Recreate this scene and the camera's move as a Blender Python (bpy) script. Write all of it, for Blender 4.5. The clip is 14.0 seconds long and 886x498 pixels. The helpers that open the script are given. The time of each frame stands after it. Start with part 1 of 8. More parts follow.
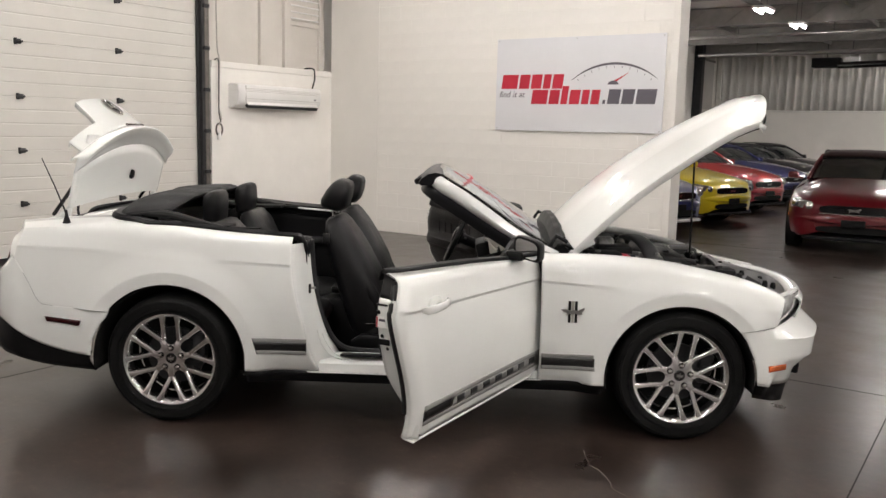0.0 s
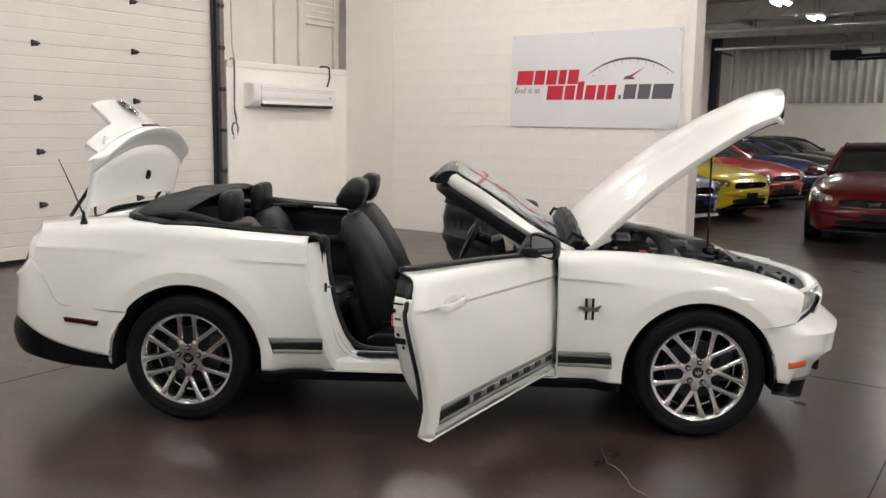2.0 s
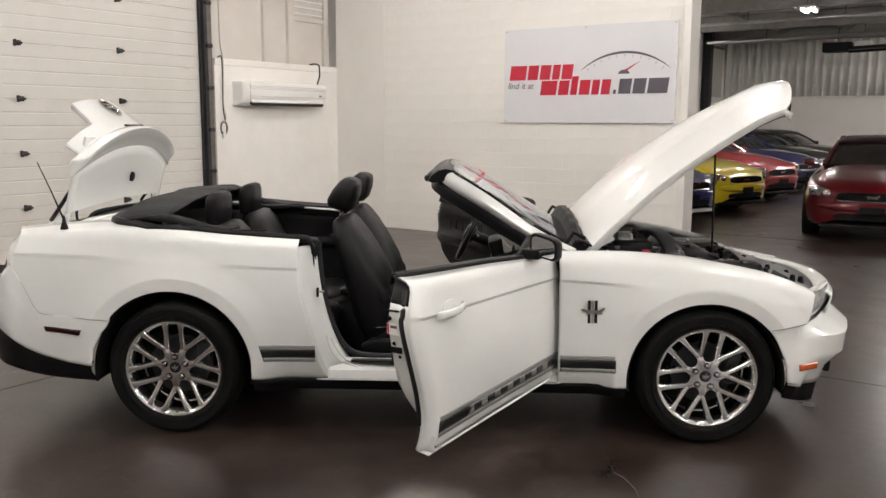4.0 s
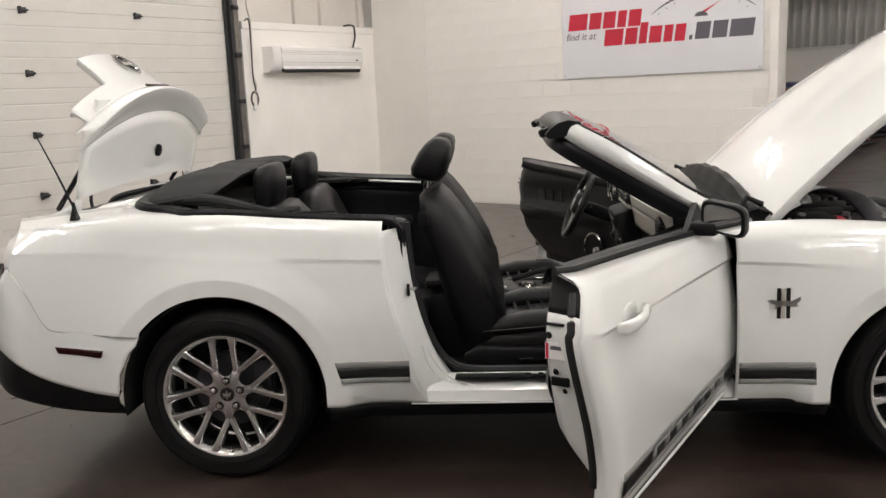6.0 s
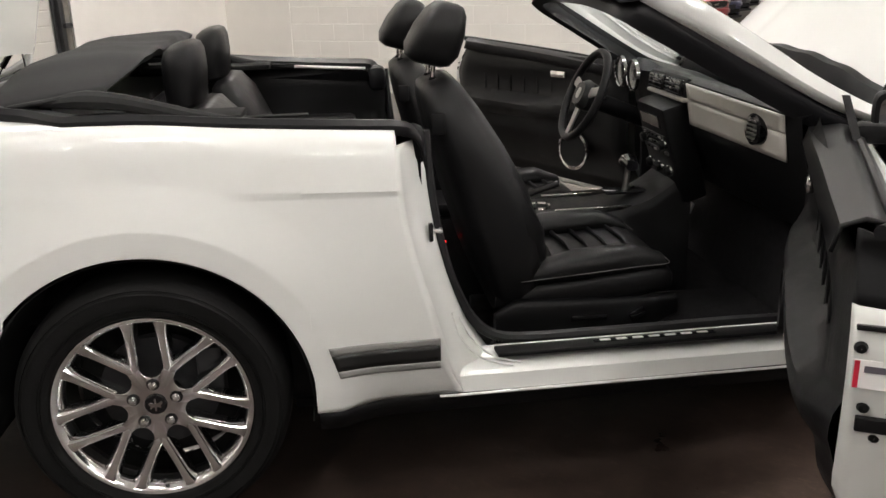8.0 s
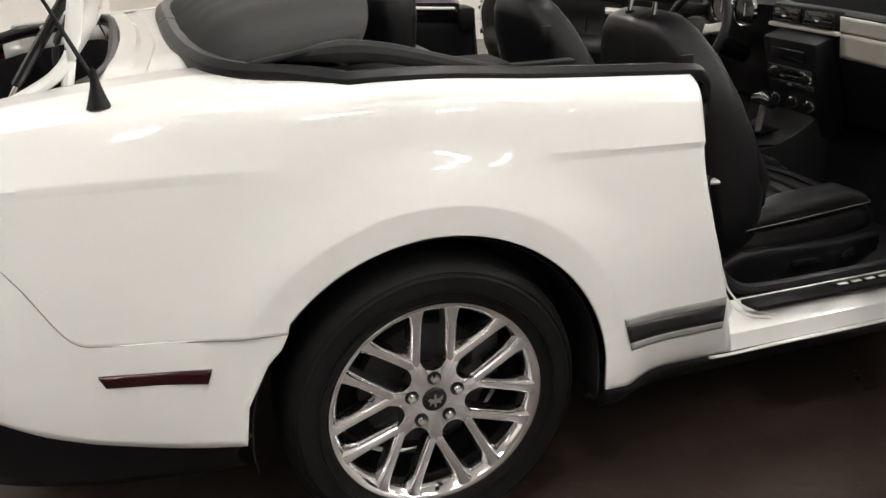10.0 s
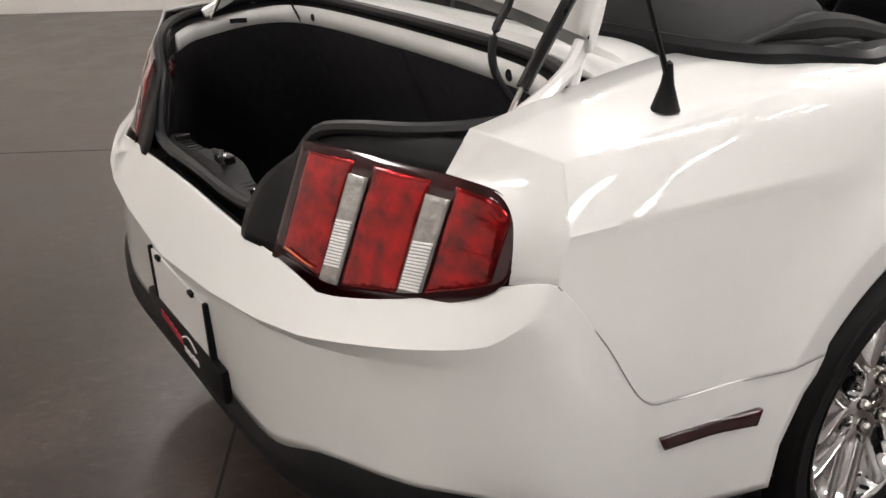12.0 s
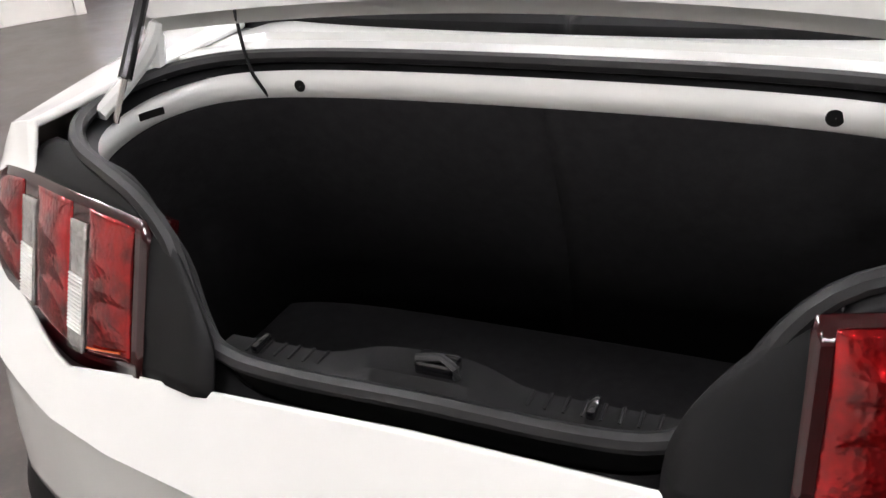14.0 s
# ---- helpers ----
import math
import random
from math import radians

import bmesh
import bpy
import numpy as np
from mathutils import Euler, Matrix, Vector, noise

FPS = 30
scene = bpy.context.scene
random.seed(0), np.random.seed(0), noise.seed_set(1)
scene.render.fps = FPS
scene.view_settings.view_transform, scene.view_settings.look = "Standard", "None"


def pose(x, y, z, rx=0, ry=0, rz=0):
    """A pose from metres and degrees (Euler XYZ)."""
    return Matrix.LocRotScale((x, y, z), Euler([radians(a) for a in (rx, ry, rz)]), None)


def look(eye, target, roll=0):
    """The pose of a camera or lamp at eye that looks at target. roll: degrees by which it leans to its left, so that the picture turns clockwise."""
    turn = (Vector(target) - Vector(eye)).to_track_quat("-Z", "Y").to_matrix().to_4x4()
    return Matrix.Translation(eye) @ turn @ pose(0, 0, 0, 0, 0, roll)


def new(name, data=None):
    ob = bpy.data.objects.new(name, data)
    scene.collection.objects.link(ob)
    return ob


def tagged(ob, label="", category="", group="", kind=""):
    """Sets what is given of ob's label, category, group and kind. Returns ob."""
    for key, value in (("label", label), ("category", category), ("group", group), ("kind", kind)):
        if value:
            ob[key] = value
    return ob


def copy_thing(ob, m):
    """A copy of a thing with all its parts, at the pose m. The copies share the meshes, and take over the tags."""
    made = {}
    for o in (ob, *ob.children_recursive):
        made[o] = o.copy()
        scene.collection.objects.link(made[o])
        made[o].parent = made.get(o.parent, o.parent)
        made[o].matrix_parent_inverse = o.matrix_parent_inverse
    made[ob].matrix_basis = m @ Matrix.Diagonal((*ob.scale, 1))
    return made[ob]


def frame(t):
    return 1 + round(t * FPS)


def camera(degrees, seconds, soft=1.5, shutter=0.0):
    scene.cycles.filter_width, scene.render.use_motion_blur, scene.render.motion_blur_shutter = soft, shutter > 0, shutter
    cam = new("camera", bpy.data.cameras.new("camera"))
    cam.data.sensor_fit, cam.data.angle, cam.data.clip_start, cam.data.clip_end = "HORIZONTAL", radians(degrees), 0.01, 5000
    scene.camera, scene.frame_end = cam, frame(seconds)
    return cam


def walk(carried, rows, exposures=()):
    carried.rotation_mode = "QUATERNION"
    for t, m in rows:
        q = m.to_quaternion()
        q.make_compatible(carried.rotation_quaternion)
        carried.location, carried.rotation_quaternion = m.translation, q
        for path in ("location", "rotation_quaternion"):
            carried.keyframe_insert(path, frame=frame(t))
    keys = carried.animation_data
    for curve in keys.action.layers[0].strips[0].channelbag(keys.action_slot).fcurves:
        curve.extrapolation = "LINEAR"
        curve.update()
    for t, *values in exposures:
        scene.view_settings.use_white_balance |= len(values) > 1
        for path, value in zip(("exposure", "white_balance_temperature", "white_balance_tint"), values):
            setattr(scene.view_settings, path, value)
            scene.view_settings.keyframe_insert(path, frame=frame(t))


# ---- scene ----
cam = camera(54.6, 14.0)
PATH = [
    (0, (1.618, -5.32, 1.614), (1.545, -3.341, 1.335), 1.4),
    (0.5, (1.624, -5.309, 1.615), (1.543, -3.331, 1.332), 1.1),
    (1, (1.627, -5.308, 1.623), (1.533, -3.331, 1.333), 0.9),
    (1.5, (1.622, -5.302, 1.618), (1.518, -3.325, 1.33), 0.8),
    (2, (1.622, -5.306, 1.618), (1.511, -3.33, 1.331), 0.8),
    (2.5, (1.622, -5.304, 1.62), (1.507, -3.328, 1.33), 0.8),
    (3, (1.619, -5.29, 1.621), (1.506, -3.315, 1.327), 0.8),
    (5.5, (1.329, -4.421, 1.559), (1.253, -2.444, 1.266), -1.1),
    (6, (1.14, -4.069, 1.495), (0.985, -2.108, 1.138), -2.4),
    (6.5, (0.95, -3.774, 1.495), (0.871, -1.822, 1.07), -4.5),
    (7, (0.818, -3.472, 1.466), (0.856, -1.535, 0.971), -4.2),
    (9.5, (-0.227, -2.53, 1.366), (0.267, -0.739, 0.627), -0.9),
    (10, (-0.522, -2.466, 1.398), (0.084, -0.716, 0.643), -1.4),
    (10.5, (-0.797, -2.247, 1.371), (-0.098, -0.543, 0.592), -0.3),
    (11, (-1.124, -2.056, 1.381), (-0.414, -0.356, 0.604), 0.2),
    (11.5, (-1.386, -1.89, 1.456), (-0.506, -0.293, 0.634), -1.7),
    (12, (-1.583, -1.607, 1.409), (-0.565, -0.105, 0.569), -1.1),
    (12.5, (-1.752, -1.256, 1.42), (-0.633, 0.147, 0.539), -4.2),
    (13, (-1.875, -0.95, 1.443), (-0.484, 0.196, 0.575), -4.2),
    (13.5, (-1.855, -0.645, 1.456), (-0.267, 0.222, 0.603), -3.0),
    (14, (-1.749, -0.337, 1.421), (-0.131, 0.396, 0.502), -4.2),
]
walk(cam, [(t, look(eye, target, roll)) for t, eye, target, roll in PATH],
     ((0.0, 0.08, 6650, 12.5), (6.0, 0.06, 6650, 12.5), (7.0, 0.14, 6650, 11.5), (9.5, 0.38, 6680, 11.5), (10.0, 0.40, 6680, 11.5), (10.5, 0.12, 6680, 11.5), (11.5, 0.20, 6650, 14), (12.5, 0.26, 6550, 15.5), (13.5, 0.62, 6400, 18), (14.0, 0.74, 6250, 15)))


# ---- frames of reference: the car stands along x, the hall is turned to it ----
ROOM = pose(-0.735, 8.494, 0, 0, 0, -31.5)

# ---- world and light ----
world = bpy.data.worlds.new("world")
scene.world = world
world.use_nodes = True
world.node_tree.nodes["Background"].inputs[0].default_value = (0.9, 0.93, 1.0, 1)
world.node_tree.nodes["Background"].inputs[1].default_value = 0.02
scene.view_settings.exposure = 0.0


# ---- materials ----
def mat(name, color, rough=0.5, metal=0.0, coat=0.0, var=0.08, scale=8.0, bump=0.0, bscale=80.0,
        trans=0.0, ior=1.45, spec=0.5, glow=0.0, rvar=0.0, spread=None):
    """A principled surface with blotches at one scale and fine relief at another."""
    m = bpy.data.materials.new(name)
    m.use_nodes = True
    nt = m.node_tree
    b = nt.nodes["Principled BSDF"]
    b.inputs["Base Color"].default_value = (*color, 1)
    b.inputs["Roughness"].default_value = rough
    b.inputs["Metallic"].default_value = metal
    b.inputs["Coat Weight"].default_value = coat
    b.inputs["Coat Roughness"].default_value = 0.025
    b.inputs["Transmission Weight"].default_value = trans
    b.inputs["IOR"].default_value = ior
    b.inputs["Specular IOR Level"].default_value = spec
    if glow:
        b.inputs["Emission Color"].default_value = (*color, 1)
        b.inputs["Emission Strength"].default_value = glow
    co = nt.nodes.new("ShaderNodeTexCoord")
    if var or rvar:
        n = nt.nodes.new("ShaderNodeTexNoise")
        n.inputs["Scale"].default_value = scale
        n.inputs["Detail"].default_value = 6
        n.inputs["Roughness"].default_value = 0.65
        nt.links.new(co.outputs["Object"], n.inputs["Vector"])
        if var:
            r = nt.nodes.new("ShaderNodeMapRange")
            r.inputs["From Min"].default_value, r.inputs["From Max"].default_value = 0.3, 0.7
            r.inputs["To Min"].default_value, r.inputs["To Max"].default_value = 1 - var, 1 + var
            nt.links.new(n.outputs["Fac"], r.inputs["Value"])
            mx = nt.nodes.new("ShaderNodeMix")
            mx.data_type, mx.blend_type = "RGBA", "MULTIPLY"
            mx.inputs["Factor"].default_value = 1
            mx.inputs[6].default_value = (*color, 1)
            nt.links.new(r.outputs[0], mx.inputs[7])
            nt.links.new(mx.outputs[2], b.inputs["Base Color"])
        if rvar:
            r2 = nt.nodes.new("ShaderNodeMapRange")
            r2.inputs["From Min"].default_value, r2.inputs["From Max"].default_value = 0.3, 0.7
            r2.inputs["To Min"].default_value, r2.inputs["To Max"].default_value = max(0.02, rough - rvar), rough + rvar
            nt.links.new(n.outputs["Fac"], r2.inputs["Value"])
            nt.links.new(r2.outputs[0], b.inputs["Roughness"])
    if bump:
        n2 = nt.nodes.new("ShaderNodeTexNoise")
        n2.inputs["Scale"].default_value = bscale
        n2.inputs["Detail"].default_value = 4
        nt.links.new(co.outputs["Object"], n2.inputs["Vector"])
        bp = nt.nodes.new("ShaderNodeBump")
        bp.inputs["Strength"].default_value = bump
        bp.inputs["Distance"].default_value = 0.01
        nt.links.new(n2.outputs["Fac"], bp.inputs["Height"])
        nt.links.new(bp.outputs[0], b.inputs["Normal"])
    return m


def floor_material():
    """Sealed dark concrete: broad blotches, scuffs, a soft uneven polish."""
    m = mat("sealed_concrete", (0.07, 0.059, 0.052), 0.3, var=0)
    nt = m.node_tree
    b = nt.nodes["Principled BSDF"]
    co = nt.nodes.new("ShaderNodeTexCoord")
    big = nt.nodes.new("ShaderNodeTexNoise")
    big.inputs["Scale"].default_value, big.inputs["Detail"].default_value = 0.9, 8
    fine = nt.nodes.new("ShaderNodeTexNoise")
    fine.inputs["Scale"].default_value, fine.inputs["Detail"].default_value = 14, 8
    fine.inputs["Roughness"].default_value = 0.75
    for n in (big, fine):
        nt.links.new(co.outputs["Object"], n.inputs["Vector"])
    mid = nt.nodes.new("ShaderNodeTexNoise")
    mid.inputs["Scale"].default_value, mid.inputs["Detail"].default_value = 2.6, 6
    mid.inputs["Roughness"].default_value, mid.inputs["Distortion"].default_value = 0.6, 0.2
    nt.links.new(co.outputs["Object"], mid.inputs["Vector"])
    ramp = nt.nodes.new("ShaderNodeValToRGB")
    ramp.color_ramp.elements[0].position, ramp.color_ramp.elements[0].color = 0.25, (0.023, 0.0155, 0.0122, 1)
    ramp.color_ramp.elements[1].position, ramp.color_ramp.elements[1].color = 0.80, (0.058, 0.0395, 0.0325, 1)
    nt.links.new(big.outputs["Fac"], ramp.inputs[0])
    last = ramp.outputs[0]
    scuff = nt.nodes.new("ShaderNodeTexNoise")
    scuff.inputs["Scale"].default_value, scuff.inputs["Detail"].default_value = 1.0, 9
    scuff.inputs["Roughness"].default_value = 0.8
    warp = nt.nodes.new("ShaderNodeMapping")
    warp.inputs["Scale"].default_value = (13.0, 24.0, 1.0)
    warp.inputs["Rotation"].default_value = (0, 0, 0.7)
    nt.links.new(co.outputs["Object"], warp.inputs["Vector"])
    nt.links.new(warp.outputs[0], scuff.inputs["Vector"])
    rs0 = nt.nodes.new("ShaderNodeMapRange")
    rs0.inputs["From Min"].default_value, rs0.inputs["From Max"].default_value = 0.54, 0.70
    rs0.inputs["To Min"].default_value, rs0.inputs["To Max"].default_value = 0.95, 2.2
    nt.links.new(scuff.outputs["Fac"], rs0.inputs["Value"])
    mx = nt.nodes.new("ShaderNodeMix")
    mx.data_type, mx.blend_type = "RGBA", "MULTIPLY"
    mx.inputs["Factor"].default_value = 1
    nt.links.new(last, mx.inputs[6])
    nt.links.new(rs0.outputs[0], mx.inputs[7])
    last = mx.outputs[2]
    for n, lo, hi in ((mid, 0.62, 1.45), (fine, 0.66, 1.38)):
        r = nt.nodes.new("ShaderNodeMapRange")
        r.inputs["From Min"].default_value, r.inputs["From Max"].default_value = 0.35, 0.70
        r.inputs["To Min"].default_value, r.inputs["To Max"].default_value = lo, hi
        nt.links.new(n.outputs["Fac"], r.inputs["Value"])
        mx = nt.nodes.new("ShaderNodeMix")
        mx.data_type, mx.blend_type = "RGBA", "MULTIPLY"
        mx.inputs["Factor"].default_value = 1
        nt.links.new(last, mx.inputs[6])
        nt.links.new(r.outputs[0], mx.inputs[7])
        last = mx.outputs[2]
    nt.links.new(last, b.inputs["Base Color"])
    r2 = nt.nodes.new("ShaderNodeMapRange")
    r2.inputs["From Min"].default_value, r2.inputs["From Max"].default_value = 0.3, 0.7
    r2.inputs["To Min"].default_value, r2.inputs["To Max"].default_value = 0.27, 0.38
    nt.links.new(mid.outputs["Fac"], r2.inputs["Value"])
    nt.links.new(r2.outputs[0], b.inputs["Roughness"])
    b.inputs["Specular IOR Level"].default_value = 0.75
    b.inputs["Coat Weight"].default_value = 0.15
    b.inputs["Coat Roughness"].default_value = 0.15
    bp = nt.nodes.new("ShaderNodeBump")
    bp.inputs["Strength"].default_value, bp.inputs["Distance"].default_value = 0.05, 0.003
    nt.links.new(scuff.outputs["Fac"], bp.inputs["Height"])
    nt.links.new(bp.outputs[0], b.inputs["Normal"])
    return m


WHITE = mat("white_car_paint", (0.79, 0.80, 0.775), 0.35, coat=1.0, var=0.015, scale=3)
BLACK_PL = mat("black_plastic", (0.006, 0.006, 0.0065), 0.46, var=0.15, scale=20, bump=0.06, bscale=400, spec=0.2)
GLOSS_BK = mat("gloss_black", (0.008, 0.008, 0.009), 0.12, coat=0.5, var=0.05)
RUBBER = mat("tyre_rubber", (0.007, 0.007, 0.007), 0.6, var=0.2, scale=18, bump=0.05, bscale=120, spec=0.15)
SEAL = mat("weatherstrip_rubber", (0.010, 0.010, 0.011), 0.5, var=0.1, scale=30)
CHROME = mat("polished_metal", (0.78, 0.77, 0.75), 0.09, metal=1.0, var=0.04, scale=12, rvar=0.03)
STEEL = mat("bare_steel", (0.42, 0.41, 0.40), 0.35, metal=1.0, var=0.15, scale=25)
LEATHER = mat("black_leather", (0.0080, 0.0079, 0.0084), 0.40, var=0.15, scale=10, bump=0.08, bscale=260, rvar=0.08, spec=0.22)
FABRIC = mat("black_canvas", (0.0055, 0.0055, 0.006), 0.75, var=0.2, scale=6, bump=0.15, bscale=500)
CARPET = mat("black_carpet", (0.0135, 0.013, 0.0138), 0.95, var=0.25, scale=40, bump=0.3, bscale=700, spec=0.1)
LINER = mat("dark_liner", (0.009, 0.009, 0.009), 0.85, var=0.2, scale=15, spec=0.2)
STITCH = mat("grey_stitching", (0.13, 0.125, 0.12), 0.7, var=0.2, scale=60)
TRIM = mat("black_moulding", (0.008, 0.008, 0.009), 0.38, var=0.1, scale=25, bump=0.03, bscale=300, spec=0.2)
ALLOY = mat("polished_alloy", (0.93, 0.93, 0.93), 0.10, metal=1.0, var=0.03, scale=14, rvar=0.02)
SEAM_G = mat("panel_gap", (0.24, 0.237, 0.23), 0.6, var=0.05)
GREY_TR = mat("grey_trim_panel", (0.44, 0.42, 0.38), 0.5, var=0.04, scale=20, bump=0.05, bscale=500)
STRIPE_G = mat("grey_stripe_film", (0.27, 0.27, 0.26), 0.35, coat=0.6, var=0.04)
STRIPE_K = mat("black_stripe_film", (0.010, 0.010, 0.010), 0.3, coat=0.15, var=0.04)
RED_LENS = mat("red_lens", (0.30, 0.002, 0.006), 0.16, metal=0.85, coat=0.6, var=0)


def faceted(m, cells_scale, strength):
    """Moulded reflectors behind a smooth lens: tilted cells, their deep and bright glints painted as patches."""
    nt = m.node_tree
    b = nt.nodes["Principled BSDF"]
    co = nt.nodes.new("ShaderNodeTexCoord")
    cells = nt.nodes.new("ShaderNodeTexVoronoi")
    cells.inputs["Scale"].default_value, cells.inputs["Randomness"].default_value = cells_scale, 0.8
    broad = nt.nodes.new("ShaderNodeTexNoise")
    broad.inputs["Scale"].default_value, broad.inputs["Detail"].default_value = 26, 2
    patch = nt.nodes.new("ShaderNodeTexNoise")
    patch.inputs["Scale"].default_value, patch.inputs["Detail"].default_value = 30, 3
    patch.inputs["Roughness"].default_value, patch.inputs["Distortion"].default_value = 0.5, 0.15
    for n in (cells, broad, patch):
        nt.links.new(co.outputs["Object"], n.inputs["Vector"])
    add = nt.nodes.new("ShaderNodeMath")
    add.operation = "MULTIPLY_ADD"
    add.inputs[1].default_value = 3.0
    bp = nt.nodes.new("ShaderNodeBump")
    bp.inputs["Strength"].default_value, bp.inputs["Distance"].default_value = strength, 0.02
    nt.links.new(broad.outputs["Fac"], add.inputs[0])
    nt.links.new(cells.outputs["Distance"], add.inputs[2])
    nt.links.new(add.outputs[0], bp.inputs["Height"])
    nt.links.new(bp.outputs[0], b.inputs["Normal"])
    # noise paints the reflectors' dark and bright play into the red
    ramp = nt.nodes.new("ShaderNodeValToRGB")
    ramp.color_ramp.elements[0].position, ramp.color_ramp.elements[0].color = 0.32, (0.085, 0.0005, 0.001, 1)
    ramp.color_ramp.elements[1].position, ramp.color_ramp.elements[1].color = 0.70, (0.40, 0.0018, 0.0035, 1)
    nt.links.new(patch.outputs["Fac"], ramp.inputs[0])
    nt.links.new(ramp.outputs[0], b.inputs["Base Color"])


faceted(RED_LENS, 110, 0.055)
RED_DARK = mat("dark_red_lens", (0.020, 0.0005, 0.001), 0.14, coat=0.3, var=0.2, scale=30)
CLEAR_LENS = mat("clear_ribbed_lens", (0.36, 0.35, 0.33), 0.2, metal=0.5, coat=0.7, var=0.25, scale=45, bump=0.5, bscale=90)
RIB = mat("clear_lens_rib", (0.85, 0.84, 0.82), 0.15, coat=0.8, var=0.1)
AMBER = mat("amber_lens", (0.55, 0.10, 0.02), 0.15, coat=1.0, var=0.15, scale=40)
GLASS = mat("car_glass", (0.82, 0.88, 0.86), 0.0, trans=1.0, ior=1.45, var=0)
MIRROR = mat("mirror_glass", (0.62, 0.63, 0.64), 0.01, metal=1.0, var=0)
WALL_P = mat("white_block_paint", (0.83, 0.805, 0.76), 0.55, var=0.035, scale=2.5, bump=0.12, bscale=45)
MORTAR = mat("painted_mortar", (0.81, 0.785, 0.74), 0.65, var=0.05, scale=5, bump=0.2, bscale=60)
# also on the unseen walls, where this grey steers reflections and fill
WALL_D = mat("grey_painted_wall", (0.52, 0.50, 0.475), 0.6, var=0.06, scale=1.5, bump=0.04, bscale=25)
WALL_U = mat("old_white_panel", (0.62, 0.585, 0.54), 0.6, var=0.06, scale=1.1, bump=0.04, bscale=25)
WALL_S = mat("smooth_white_wall", (0.80, 0.775, 0.73), 0.55, var=0.03, scale=1.6, bump=0.04, bscale=25)
DOOR_P = mat("cream_door_panel", (0.63, 0.607, 0.562), 0.42, var=0.03, scale=2.2, bump=0.04, bscale=90)
PLASTIC_W = mat("white_plastic", (0.82, 0.81, 0.79), 0.35, var=0.02, scale=6)
DARK_GAP = mat("shadowed_slot", (0.03, 0.03, 0.03), 0.7, var=0.1)
SIGN_P = mat("sign_board", (0.72, 0.72, 0.74), 0.4, var=0.02, scale=2)
SIGN_RED = mat("sign_red", (0.52, 0.02, 0.045), 0.4, var=0.03)
SIGN_GREY = mat("sign_grey", (0.11, 0.10, 0.12), 0.4, var=0.03)
OLD_ST = mat("worn_grey_steel", (0.16, 0.145, 0.13), 0.5, metal=0.5, var=0.35, scale=6)
DARK_ST = mat("dark_steel", (0.035, 0.035, 0.037), 0.5, metal=0.4, var=0.2, scale=9)
BEAM_P = mat("grey_beam_paint", (0.20, 0.19, 0.18), 0.55, var=0.15, scale=4)
SIDING = mat("metal_siding", (0.76, 0.745, 0.71), 0.45, var=0.06, scale=1.2, bump=0.03, bscale=40)
CEIL = mat("grey_deck", (0.50, 0.475, 0.45), 0.7, var=0.2, scale=2)
CEIL_L = mat("ceiling_panel", (0.62, 0.61, 0.59), 0.7, var=0.05, scale=2)
TUBE = mat("lamp_tube", (1.0, 0.975, 0.94), 0.5, var=0, glow=80.0)
RED_GLOW = mat("red_indicator", (1.0, 0.02, 0.02), 0.5, var=0, glow=6.0)
CONCRETE = floor_material()
JOINT = mat("floor_joint", (0.02, 0.018, 0.017), 0.8, var=0.1)


# ---- mesh helpers ----
def part(name, bm, material, parent=None, label="", smooth=35, m=None):
    """One mesh object from a bmesh, under parent if there is one."""
    me = bpy.data.meshes.new(name)
    bm.to_mesh(me)
    bm.free()
    for k in (material if isinstance(material, (list, tuple)) else [material]):
        me.materials.append(k)
    for p in me.polygons:
        p.use_smooth = smooth > 0
    if smooth > 0:
        me.set_sharp_from_angle(angle=radians(smooth))
    ob = new(name, me)
    if m is not None:
        ob.matrix_basis = m
    if parent is not None:
        ob.parent = parent
    if label:
        ob["label"] = label
    return ob


def thing(name, label, category, group="", kind="", m=None):
    ob = new(name)
    ob.empty_display_size = 0.1
    if m is not None:
        ob.matrix_basis = m
    return tagged(ob, label, category, group, kind)


def spline(pts, n):
    """n + 1 points along a smooth curve through pts."""
    pts = [Vector(p) for p in pts]
    ds = [0.0]
    for a, b in zip(pts, pts[1:]):
        ds.append(ds[-1] + max(1e-6, (b - a).length))
    out = []
    for k in range(n + 1):
        s = ds[-1] * k / n
        i = 0
        while i < len(pts) - 2 and s > ds[i + 1]:
            i += 1
        u = (s - ds[i]) / (ds[i + 1] - ds[i])
        h = ds[i + 1] - ds[i]
        def slope(j):
            if j == 0:
                return (pts[1] - pts[0]) / (ds[1] - ds[0])
            if j == len(pts) - 1:
                return (pts[-1] - pts[-2]) / (ds[-1] - ds[-2])
            return (pts[j + 1] - pts[j - 1]) / (ds[j + 1] - ds[j - 1])
        a, b = slope(i) * h, slope(i + 1) * h
        out.append(pts[i] * (2*u**3 - 3*u**2 + 1) + a * (u**3 - 2*u**2 + u) + pts[i+1] * (3*u**2 - 2*u**3) + b * (u**3 - u**2))
    return out


